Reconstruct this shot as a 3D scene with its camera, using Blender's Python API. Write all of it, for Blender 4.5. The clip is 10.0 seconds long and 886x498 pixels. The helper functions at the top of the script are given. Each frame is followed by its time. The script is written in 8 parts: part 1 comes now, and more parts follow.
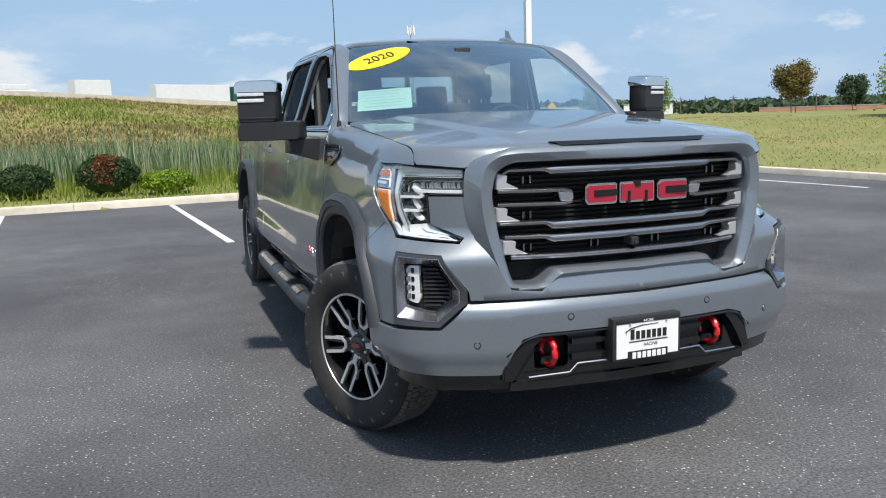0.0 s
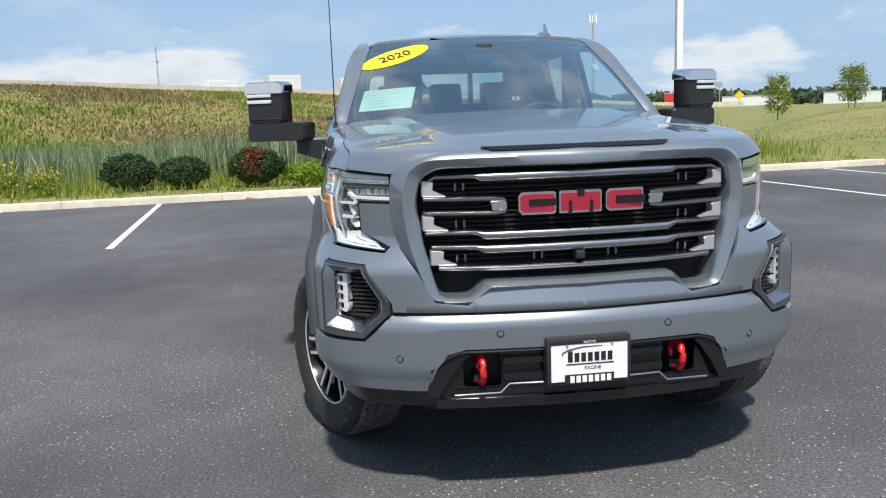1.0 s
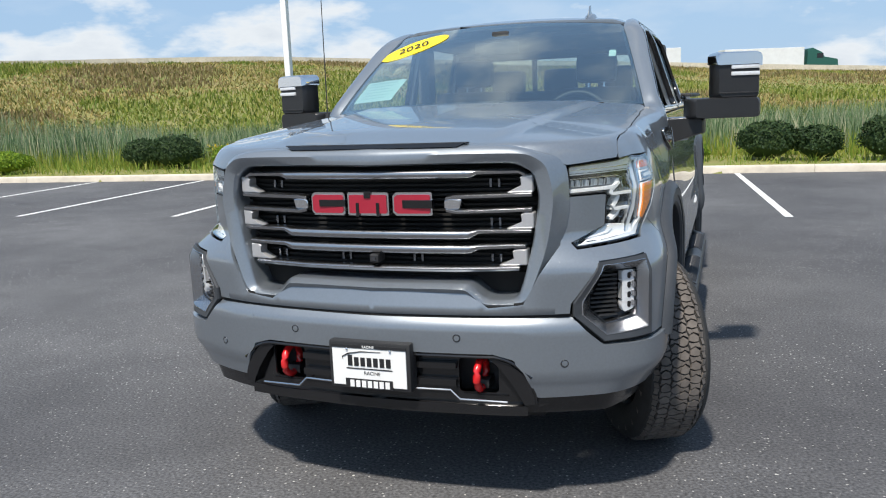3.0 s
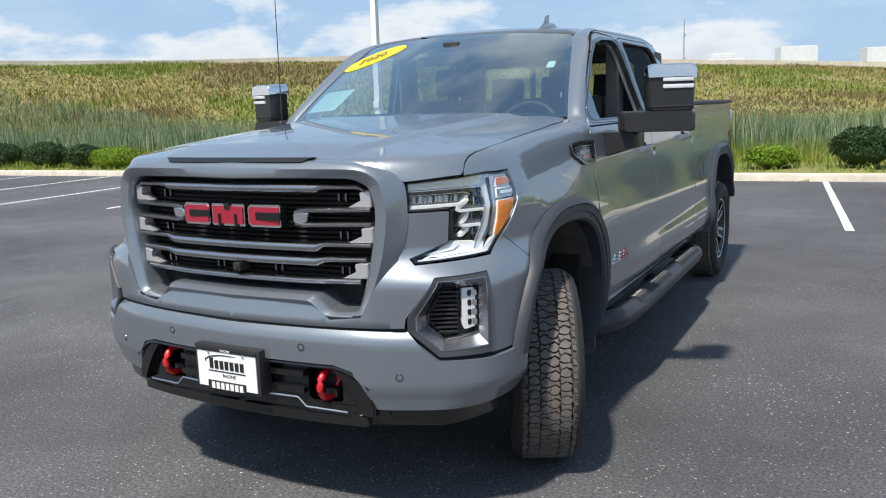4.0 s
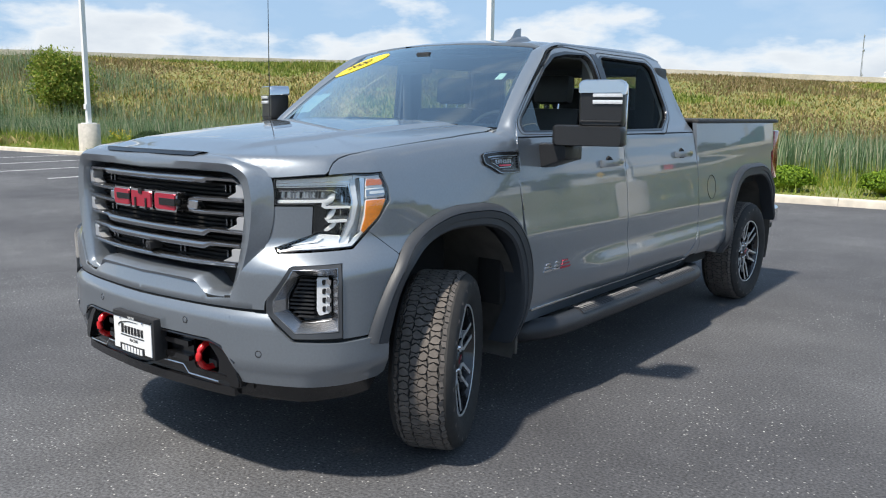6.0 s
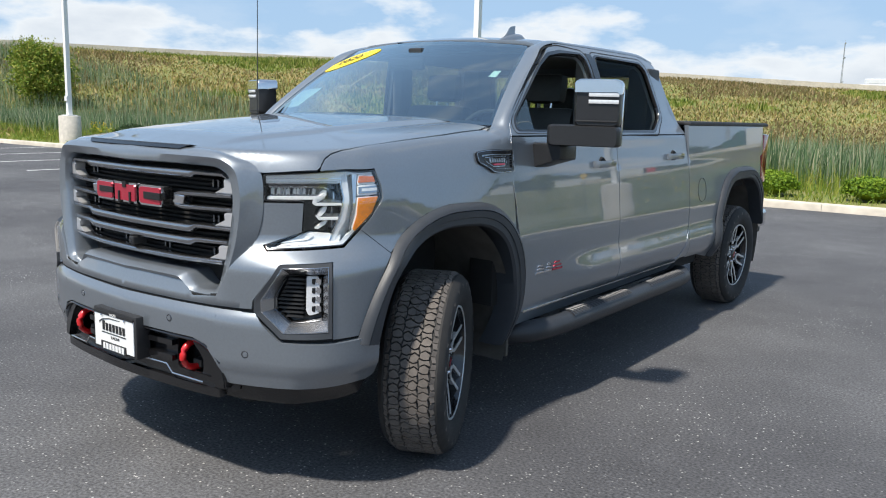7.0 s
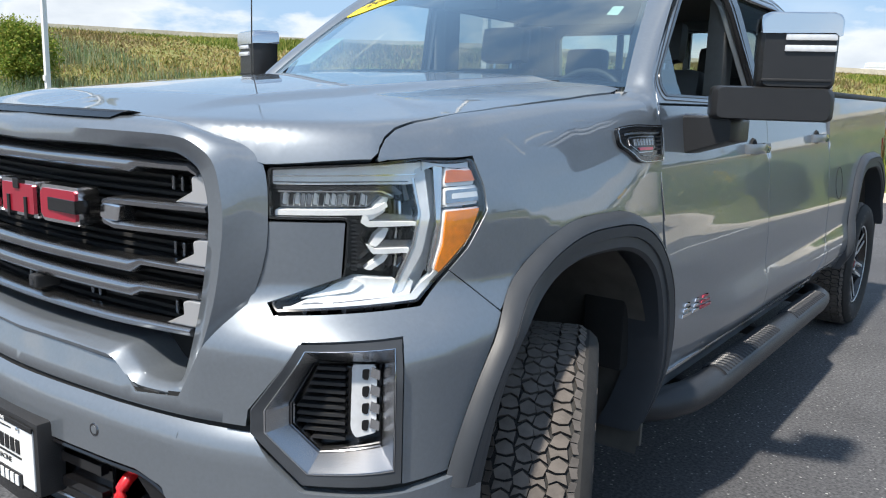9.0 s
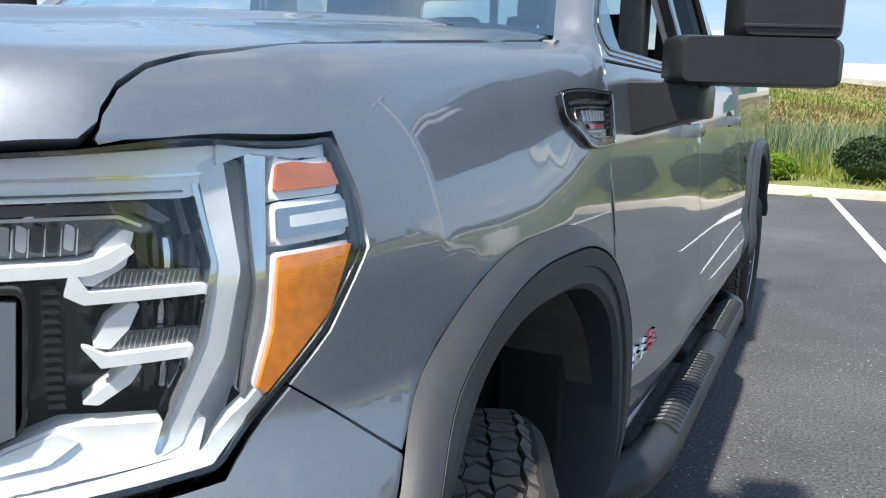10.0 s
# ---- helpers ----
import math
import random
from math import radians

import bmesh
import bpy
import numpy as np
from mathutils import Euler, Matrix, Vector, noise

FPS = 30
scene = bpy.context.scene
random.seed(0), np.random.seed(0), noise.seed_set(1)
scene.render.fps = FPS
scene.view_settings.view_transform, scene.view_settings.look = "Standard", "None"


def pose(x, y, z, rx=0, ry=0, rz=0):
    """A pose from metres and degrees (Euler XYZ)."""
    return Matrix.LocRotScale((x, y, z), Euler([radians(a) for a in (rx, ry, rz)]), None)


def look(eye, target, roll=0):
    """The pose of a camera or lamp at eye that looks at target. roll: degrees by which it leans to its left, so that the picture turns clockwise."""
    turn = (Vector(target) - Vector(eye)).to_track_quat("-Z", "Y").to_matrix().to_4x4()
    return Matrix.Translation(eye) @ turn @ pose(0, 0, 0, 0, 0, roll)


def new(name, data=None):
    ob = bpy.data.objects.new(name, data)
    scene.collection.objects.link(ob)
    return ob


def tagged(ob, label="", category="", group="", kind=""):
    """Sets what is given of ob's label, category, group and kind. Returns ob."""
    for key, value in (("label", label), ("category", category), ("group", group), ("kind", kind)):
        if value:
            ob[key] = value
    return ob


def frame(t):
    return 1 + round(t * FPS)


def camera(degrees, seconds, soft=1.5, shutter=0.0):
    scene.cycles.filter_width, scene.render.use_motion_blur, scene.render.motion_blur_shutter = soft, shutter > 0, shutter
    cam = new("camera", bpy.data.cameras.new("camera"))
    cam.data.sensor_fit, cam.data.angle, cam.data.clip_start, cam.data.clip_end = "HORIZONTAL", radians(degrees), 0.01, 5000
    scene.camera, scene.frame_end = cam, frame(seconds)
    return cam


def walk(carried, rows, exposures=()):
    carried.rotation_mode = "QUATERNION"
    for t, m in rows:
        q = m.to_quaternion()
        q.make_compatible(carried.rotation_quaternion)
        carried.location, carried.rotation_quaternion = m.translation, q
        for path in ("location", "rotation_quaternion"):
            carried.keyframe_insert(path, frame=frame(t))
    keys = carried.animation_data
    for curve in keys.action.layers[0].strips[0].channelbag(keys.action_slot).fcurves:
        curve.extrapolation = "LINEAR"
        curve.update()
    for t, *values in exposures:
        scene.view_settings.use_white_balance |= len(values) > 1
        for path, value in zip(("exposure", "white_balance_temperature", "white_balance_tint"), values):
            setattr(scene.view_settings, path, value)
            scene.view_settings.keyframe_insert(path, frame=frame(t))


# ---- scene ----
cam = camera(57.5, 10.0, soft=1.1)
PATH = [
    (0, (-1.898, -3.7, 1.522), (-1.225, -1.844, 1.202), -1.7),
    (0.5, (-1.412, -3.735, 1.535), (-0.934, -1.821, 1.21), -1.5),
    (1, (-0.91, -3.799, 1.541), (-0.662, -1.842, 1.213), -2.1),
    (1.5, (-0.376, -3.809, 1.534), (-0.296, -1.84, 1.191), -2.0),
    (2, (0.17, -3.785, 1.537), (-0.015, -1.825, 1.187), -2.7),
    (2.5, (0.721, -3.708, 1.544), (0.356, -1.774, 1.188), -2.1),
    (2.7, (0.938, -3.656, 1.549), (0.446, -1.751, 1.194), -2.2),
    (3.8, (2.013, -3.27, 1.581), (1.113, -1.519, 1.226), -1.9),
    (4, (2.197, -3.199, 1.587), (1.265, -1.464, 1.239), -1.9),
    (4.5, (2.629, -3.059, 1.58), (1.55, -1.406, 1.256), -2.4),
    (5, (2.934, -2.886, 1.575), (1.745, -1.312, 1.246), -2.6),
    (5.5, (3.127, -2.797, 1.588), (1.903, -1.251, 1.258), -1.1),
    (6, (3.241, -2.799, 1.583), (2.015, -1.254, 1.252), 0.6),
    (7.5, (2.974, -2.683, 1.559), (1.794, -1.103, 1.225), 1.5),
    (8, (2.668, -2.457, 1.534), (1.498, -0.873, 1.182), 1.0),
    (8.5, (2.325, -2.139, 1.503), (1.147, -0.561, 1.149), 1.2),
    (9, (1.956, -1.785, 1.466), (0.786, -0.206, 1.097), 1.8),
    (9.5, (1.65, -1.4, 1.418), (0.596, 0.26, 1.05), 1.4),
    (10, (1.407, -1.02, 1.379), (0.559, 0.753, 1.011), 1.7),
]
walk(cam, [(t, look(eye, target, roll)) for t, eye, target, roll in PATH], exposures=[(0.0, 0.16), (4.5, 0.24), (8.0, 0.32), (9.0, 0.4), (10.0, 0.5)])

# ---- light ----
SUN_AZ, SUN_EL = -176.5, 59.2      # degrees from +y towards +x, and above the horizon
scene.view_settings.exposure = 0.22
scene.view_settings.use_white_balance = True
scene.view_settings.white_balance_temperature = 6900
world = bpy.data.worlds.new("sky")
scene.world = world
world.use_nodes = True
wn, wl = world.node_tree.nodes, world.node_tree.links
wn.clear()
w_out = wn.new("ShaderNodeOutputWorld")
w_bg = wn.new("ShaderNodeBackground")
w_sky = wn.new("ShaderNodeTexSky")
w_sky.sky_type, w_sky.sun_disc = "NISHITA", False
w_sky.sun_elevation, w_sky.sun_rotation = radians(SUN_EL), radians(SUN_AZ)
w_sky.air_density, w_sky.dust_density, w_sky.ozone_density = 1.0, 0.3, 3.0
w_co = wn.new("ShaderNodeTexCoord")
w_sep = wn.new("ShaderNodeSeparateXYZ")
wl.new(w_co.outputs["Generated"], w_sep.inputs[0])
# cloud layer: direction divided by its height gives a flat deck that shrinks towards the horizon
w_up = wn.new("ShaderNodeMath"); w_up.operation = "ADD"; w_up.inputs[1].default_value = 0.30
wl.new(w_sep.outputs["Z"], w_up.inputs[0])
w_mx = wn.new("ShaderNodeMath"); w_mx.operation = "MAXIMUM"; w_mx.inputs[1].default_value = 0.05
wl.new(w_up.outputs[0], w_mx.inputs[0])
w_dv = wn.new("ShaderNodeVectorMath"); w_dv.operation = "DIVIDE"
w_cb = wn.new("ShaderNodeCombineXYZ")
for k in range(3):
    wl.new(w_mx.outputs[0], w_cb.inputs[k])
wl.new(w_co.outputs["Generated"], w_dv.inputs[0])
wl.new(w_cb.outputs[0], w_dv.inputs[1])
w_no = wn.new("ShaderNodeTexNoise")
w_no.inputs["Scale"].default_value, w_no.inputs["Detail"].default_value, w_no.inputs["Roughness"].default_value = 2.6, 8, 0.55
wl.new(w_dv.outputs[0], w_no.inputs["Vector"])
w_rp = wn.new("ShaderNodeValToRGB")
w_rp.color_ramp.elements[0].position, w_rp.color_ramp.elements[0].color = 0.50, (0, 0, 0, 1)
w_rp.color_ramp.elements[1].position, w_rp.color_ramp.elements[1].color = 0.66, (0.85, 0.85, 0.85, 1)
wl.new(w_no.outputs["Fac"], w_rp.inputs[0])
# fewer of them low down
w_hi = wn.new("ShaderNodeMapRange"); w_hi.interpolation_type = "SMOOTHSTEP"
w_hi.inputs["From Min"].default_value, w_hi.inputs["From Max"].default_value = 0.40, 0.75
w_hi.inputs["To Min"].default_value, w_hi.inputs["To Max"].default_value = 0.22, 1.0
wl.new(w_sep.outputs["Z"], w_hi.inputs["Value"])
w_deck = wn.new("ShaderNodeMath"); w_deck.operation = "MULTIPLY"
wl.new(w_rp.outputs[0], w_deck.inputs[0]); wl.new(w_hi.outputs[0], w_deck.inputs[1])
# heaped clouds low over the horizon: puffs a few degrees across, flat-based, thinning out upwards
w_map = wn.new("ShaderNodeMapping"); w_map.inputs["Scale"].default_value = (5.0, 5.0, 13.0)
w_map.inputs["Location"].default_value = (1.7, 0.4, 0.0)
wl.new(w_co.outputs["Generated"], w_map.inputs["Vector"])
w_pf = wn.new("ShaderNodeTexNoise")
w_pf.inputs["Scale"].default_value, w_pf.inputs["Detail"].default_value, w_pf.inputs["Roughness"].default_value = 1.0, 9, 0.56
wl.new(w_map.outputs[0], w_pf.inputs["Vector"])
w_band = wn.new("ShaderNodeMapRange"); w_band.interpolation_type = "SMOOTHSTEP"
w_band.inputs["From Min"].default_value, w_band.inputs["From Max"].default_value = 0.03, 0.24
w_band.inputs["To Min"].default_value, w_band.inputs["To Max"].default_value = 0.09, -0.14
wl.new(w_sep.outputs["Z"], w_band.inputs["Value"])
w_hp = wn.new("ShaderNodeMath"); w_hp.operation = "ADD"
w_west = wn.new("ShaderNodeMath"); w_west.operation = "MULTIPLY_ADD"; w_west.inputs[1].default_value = -0.10; w_west.inputs[2].default_value = -0.03
wl.new(w_sep.outputs["X"], w_west.inputs[0])
w_bw = wn.new("ShaderNodeMath"); w_bw.operation = "ADD"
wl.new(w_band.outputs[0], w_bw.inputs[0]); wl.new(w_west.outputs[0], w_bw.inputs[1])
wl.new(w_pf.outputs["Fac"], w_hp.inputs[0]); wl.new(w_bw.outputs[0], w_hp.inputs[1])
w_hr = wn.new("ShaderNodeValToRGB")
w_hr.color_ramp.elements[0].position, w_hr.color_ramp.elements[0].color = 0.52, (0, 0, 0, 1)
w_hr.color_ramp.elements[1].position, w_hr.color_ramp.elements[1].color = 0.62, (1, 1, 1, 1)
wl.new(w_hp.outputs[0], w_hr.inputs[0])
w_any = wn.new("ShaderNodeMath"); w_any.operation = "MAXIMUM"
wl.new(w_deck.outputs[0], w_any.inputs[0]); wl.new(w_hr.outputs[0], w_any.inputs[1])
# their bellies are a little greyer than their lit edges
w_bel = wn.new("ShaderNodeMapRange")
w_bel.inputs["From Min"].default_value, w_bel.inputs["From Max"].default_value = 0.58, 0.78
wl.new(w_hp.outputs[0], w_bel.inputs["Value"])
w_tone = wn.new("ShaderNodeMix"); w_tone.data_type = "RGBA"
w_tone.inputs["A"].default_value, w_tone.inputs["B"].default_value = (5.5, 5.9, 6.35, 1), (4.0, 4.5, 5.2, 1)
wl.new(w_bel.outputs[0], w_tone.inputs["Factor"])
# a soft blue haze low down, and the clouds over it
w_hz = wn.new("ShaderNodeMapRange")
w_hz.inputs["From Min"].default_value, w_hz.inputs["From Max"].default_value = 0.0, 1.0
w_hz.inputs["To Min"].default_value, w_hz.inputs["To Max"].default_value = 0.92, 0.40
wl.new(w_sep.outputs["Z"], w_hz.inputs["Value"])
w_low = wn.new("ShaderNodeMix"); w_low.data_type = "RGBA"
w_low.inputs["B"].default_value = (2.2, 3.45, 5.25, 1)
wl.new(w_hz.outputs[0], w_low.inputs["Factor"])
wl.new(w_sky.outputs[0], w_low.inputs["A"])
w_mix = wn.new("ShaderNodeMix"); w_mix.data_type = "RGBA"
wl.new(w_tone.outputs["Result"], w_mix.inputs["B"])
w_sc = wn.new("ShaderNodeMath"); w_sc.operation = "MULTIPLY"; w_sc.inputs[1].default_value = 0.9
wl.new(w_any.outputs[0], w_sc.inputs[0])
wl.new(w_sc.outputs[0], w_mix.inputs["Factor"])
wl.new(w_low.outputs["Result"], w_mix.inputs["A"])
wl.new(w_mix.outputs["Result"], w_bg.inputs["Color"])
w_bg.inputs["Strength"].default_value = 0.14
wl.new(w_bg.outputs[0], w_out.inputs[0])

sun = new("sun", bpy.data.lights.new("sun", "SUN"))
sun.data.energy, sun.data.angle, sun.data.color = 4.8, radians(2.8), (1.0, 0.97, 0.925)
sa, se = radians(SUN_AZ), radians(SUN_EL)
sun.matrix_world = look((30 * math.sin(sa) * math.cos(se), 30 * math.cos(sa) * math.cos(se), 30 * math.sin(se)), (0, 0, 0))


# ---- materials ----
def material(name, color, rough=0.5, metal=0.0, spread=0.0, scale=6.0, bump=0.0, bump_scale=60.0, coat=0.0, second=None, spec=0.5):
    """A surface with colour variation at two scales and fine relief, in object metres."""
    m = bpy.data.materials.new(name)
    m.use_nodes = True
    n, l = m.node_tree.nodes, m.node_tree.links
    b = n["Principled BSDF"]
    b.inputs["Roughness"].default_value, b.inputs["Metallic"].default_value = rough, metal
    b.inputs["Coat Weight"].default_value, b.inputs["Coat Roughness"].default_value = coat, 0.04
    b.inputs["Specular IOR Level"].default_value = spec
    b.inputs["Base Color"].default_value = (*color, 1)
    if spread or second or bump:
        co = n.new("ShaderNodeTexCoord")
    if spread or second:
        big, fine, add, ramp = n.new("ShaderNodeTexNoise"), n.new("ShaderNodeTexNoise"), n.new("ShaderNodeMix"), n.new("ShaderNodeMix")
        big.inputs["Scale"].default_value, big.inputs["Detail"].default_value = scale * 0.15, 5
        fine.inputs["Scale"].default_value, fine.inputs["Detail"].default_value = scale, 6
        l.new(co.outputs["Object"], big.inputs["Vector"]); l.new(co.outputs["Object"], fine.inputs["Vector"])
        add.data_type, ramp.data_type = "FLOAT", "RGBA"
        add.inputs["Factor"].default_value = 0.5
        l.new(big.outputs["Fac"], add.inputs["A"]); l.new(fine.outputs["Fac"], add.inputs["B"])
        mr = n.new("ShaderNodeMapRange")
        mr.inputs["From Min"].default_value, mr.inputs["From Max"].default_value = 0.36, 0.64
        l.new(add.outputs["Result"], mr.inputs["Value"])
        l.new(mr.outputs[0], ramp.inputs["Factor"])
        lo = second or tuple(c * (1 - spread) for c in color)
        hi = color if second else tuple(min(1, c * (1 + spread)) for c in color)
        ramp.inputs["A"].default_value, ramp.inputs["B"].default_value = (*lo, 1), (*hi, 1)
        l.new(ramp.outputs["Result"], b.inputs["Base Color"])
    if bump:
        nb, bp = n.new("ShaderNodeTexNoise"), n.new("ShaderNodeBump")
        nb.inputs["Scale"].default_value, nb.inputs["Detail"].default_value = bump_scale, 4
        l.new(co.outputs["Object"], nb.inputs["Vector"])
        bp.inputs["Strength"].default_value, bp.inputs["Distance"].default_value = bump, 0.004
        l.new(nb.outputs["Fac"], bp.inputs["Height"])
        l.new(bp.outputs[0], b.inputs["Normal"])
    return m


def asphalt_material():
    m = material("asphalt", (0.057, 0.057, 0.06), 0.85, 0, bump=0.7, bump_scale=140)
    n, l = m.node_tree.nodes, m.node_tree.links
    b = n["Principled BSDF"]
    co = n.new("ShaderNodeTexCoord")
    def tex(kind, scale, detail=4):
        t = n.new(kind)
        t.inputs["Scale"].default_value = scale
        if kind == "ShaderNodeTexNoise":
            t.inputs["Detail"].default_value = detail
        l.new(co.outputs["Object"], t.inputs["Vector"])
        return t
    def ramp(src, p0, c0, p1, c1):
        r = n.new("ShaderNodeValToRGB")
        r.color_ramp.elements[0].position, r.color_ramp.elements[0].color = p0, (*c0, 1)
        r.color_ramp.elements[1].position, r.color_ramp.elements[1].color = p1, (*c1, 1)
        l.new(src, r.inputs[0])
        return r.outputs[0]
    def mix(f, a, bb, mode="MIX"):
        x = n.new("ShaderNodeMix"); x.data_type, x.blend_type = "RGBA", mode
        for key, v in (("Factor", f), ("A", a), ("B", bb)):
            if isinstance(v, (tuple, float, int)):
                x.inputs[key].default_value = v if key == "Factor" else (*v, 1)
            else:
                l.new(v, x.inputs[key])
        return x.outputs["Result"]
    big = ramp(tex("ShaderNodeTexNoise", 0.33, 7).outputs["Fac"], 0.36, (0.058, 0.058, 0.062), 0.66, (0.107, 0.107, 0.110))
    mid = ramp(tex("ShaderNodeTexNoise", 2.3, 8).outputs["Fac"], 0.3, (0.86, 0.86, 0.86), 0.72, (1.14, 1.14, 1.14))
    grain = ramp(tex("ShaderNodeTexNoise", 70, 5).outputs["Fac"], 0.34, (0.52, 0.52, 0.53), 0.68, (1.5, 1.5, 1.5))
    c = mix(1.0, mix(1.0, big, mid, "MULTIPLY"), grain, "MULTIPLY")
    # pale stones in the mat, thicker in worn patches
    stone = n.new("ShaderNodeTexVoronoi"); stone.inputs["Scale"].default_value = 42
    l.new(co.outputs["Object"], stone.inputs["Vector"])
    dot = ramp(stone.outputs["Distance"], 0.15, (1, 1, 1), 0.24, (0, 0, 0))
    pick = ramp(stone.outputs["Color"], 0.54, (0, 0, 0), 0.67, (0.9, 0.9, 0.9))
    worn = ramp(tex("ShaderNodeTexNoise", 0.55, 5).outputs["Fac"], 0.40, (0.25, 0.25, 0.25), 0.62, (1, 1, 1))
    f = mix(1.0, mix(1.0, dot, pick, "MULTIPLY"), worn, "MULTIPLY")
    c = mix(f, c, (0.50, 0.49, 0.47))
    chip = n.new("ShaderNodeTexVoronoi"); chip.inputs["Scale"].default_value = 17
    l.new(co.outputs["Object"], chip.inputs["Vector"])
    dot = ramp(chip.outputs["Distance"], 0.07, (1, 1, 1), 0.11, (0, 0, 0))
    pick = ramp(chip.outputs["Color"], 0.60, (0, 0, 0), 0.64, (1, 1, 1))
    c = mix(mix(1.0, mix(1.0, dot, pick, "MULTIPLY"), worn, "MULTIPLY"), c, (0.62, 0.61, 0.58))
    # thin cracks
    wob = n.new("ShaderNodeMix"); wob.data_type = "VECTOR"; wob.inputs["Factor"].default_value = 0.12
    l.new(co.outputs["Object"], wob.inputs["A"]); l.new(tex("ShaderNodeTexNoise", 1.5, 6).outputs["Color"], wob.inputs["B"])
    crk = n.new("ShaderNodeTexVoronoi"); crk.feature = "DISTANCE_TO_EDGE"; crk.inputs["Scale"].default_value = 0.32
    l.new(wob.outputs["Result"], crk.inputs["Vector"])
    cf = ramp(crk.outputs["Distance"], 0.0, (0.22, 0.22, 0.22), 0.004, (0, 0, 0))
    c = mix(cf, c, (0.02, 0.02, 0.02))
    l.new(c, b.inputs["Base Color"])
    return m


M_ASPHALT = asphalt_material()
M_CONCRETE = material("concrete", (0.56, 0.52, 0.45), 0.85, 0, 0.16, 9, 0.5, 90)
M_KERB = material("kerb_concrete", (0.58, 0.52, 0.43), 0.85, 0, 0.18, 5, 0.5, 90)
M_LINE = material("road_paint", (0.72, 0.72, 0.70), 0.7, 0, 0.16, 30, 0.6, 150)
M_GRASS = material("meadow", (0.25, 0.215, 0.085), 0.95, 0, scale=1.2, second=(0.14, 0.18, 0.035), bump=1, bump_scale=8)
M_POLE = material("white_pole_paint", (0.80, 0.80, 0.78), 0.4, 0, 0.05, 4)
M_PAINT = material("metallic_grey_paint", (0.198, 0.223, 0.250), 0.38, 0.54, 0.05, 700, coat=1.0)
M_PAINT.node_tree.nodes["Principled BSDF"].inputs["Coat IOR"].default_value = 1.8
M_PAINT.node_tree.nodes["Principled BSDF"].inputs["Coat Roughness"].default_value = 0.018
M_FLARE = material("satin_grey_flare", (0.040, 0.044, 0.050), 0.46, 0.0, 0.10, 20, 0.06, 400, spec=0.4)
M_TREAD = material("dusty_tread_rubber", (0.120, 0.104, 0.092), 0.85, 0, 0.3, 30, 0.3, 120)
M_LAMP = material("lamp_silver", (0.90, 0.90, 0.89), 0.16, 0.14, 0.05, 60, 0.10, 30)
M_FACET = material("dark_lamp_facets", (0.10, 0.10, 0.105), 0.15, 0.9)
M_LINER = material("dusty_liner_plastic", (0.085, 0.078, 0.068), 0.8, 0, 0.25, 12, 0.3, 200)
M_OPTIC = material("grey_clear_optic", (0.74, 0.75, 0.76), 0.12, 0.15, 0.12, 70, 0.08, 90, coat=1.0)
M_GRILLE = material("grille_satin_chrome", (0.45, 0.455, 0.47), 0.25, 1.0)
M_BLOCK = material("pale_satin_chrome", (0.62, 0.62, 0.63), 0.28, 0.6)
M_TYRE = material("tyre_rubber", (0.023, 0.022, 0.021), 0.8, 0, 0.25, 25, 0.3, 120)
M_BLACK = material("gloss_black_plastic", (0.008, 0.008, 0.009), 0.18, 0, coat=0.4)
M_MATTE = material("matte_black_plastic", (0.02, 0.02, 0.021), 0.55, 0, 0.15, 30, 0.25, 400)
M_STEP = material("black_coated_steel", (0.026, 0.028, 0.032), 0.42, 0, 0.1, 30, 0.15, 300)
M_MIRROR = material("satin_black_housing", (0.020, 0.020, 0.021), 0.36, 0, 0.1, 30, 0.12, 500)
M_FAINT = material("faint_print", (0.40, 0.54, 0.49), 0.6)
# near-black for the underbody and small parts, and for the shade behind gaps
M_VOID = material("near_black_parts_and_shade", (0.012, 0.012, 0.012), 0.9, 0, 0.3, 8, 0.3, 40)
M_CHROME = material("chrome", (0.78, 0.78, 0.79), 0.12, 1.0)
M_SATIN = material("satin_chrome", (0.50, 0.51, 0.53), 0.26, 1.0)
M_DARKCHROME = material("dark_chrome", (0.20, 0.205, 0.215), 0.24, 1.0)
M_ALLOY = material("machined_alloy", (0.70, 0.70, 0.70), 0.34, 0.55, 0.06, 40)
M_RIMBLACK = material("rim_black_paint", (0.012, 0.012, 0.013), 0.2, 0.0, coat=0.6)
M_SALMON = material("pale_orange_lens", (0.54, 0.145, 0.045), 0.15, 0, 0.15, 120, 0.12, 300, coat=1.0)
M_RED = material("red_gloss_paint", (0.62, 0.012, 0.014), 0.25, 0, coat=0.8)
M_EMBLEM = material("red_emblem_enamel", (0.52, 0.03, 0.06), 0.22, 0.45, coat=0.7)
M_AMBER = material("amber_lens", (0.82, 0.23, 0.004), 0.22, 0, 0.25, 90, 0.35, 420, coat=1.0)
M_LED = material("clear_led_optic", (0.72, 0.74, 0.75), 0.10, 0.2, 0.10, 40, 0.12, 30, coat=1.0)
M_WHITE = material("white_card", (0.80, 0.80, 0.78), 0.5)
M_INK = material("black_ink", (0.015, 0.015, 0.016), 0.5)
M_YELLOW = material("yellow_vinyl", (0.90, 0.66, 0.02), 0.4)
M_PAPER = material("pale_green_paper", (0.55, 0.72, 0.66), 0.6, 0, 0.05, 12)
M_SEAT = material("dark_leather", (0.030, 0.030, 0.029), 0.5, 0, 0.2, 20, 0.3, 120)
M_DASH = material("grey_dash_plastic", (0.22, 0.225, 0.225), 0.6, 0, 0.1, 30, 0.25, 300)
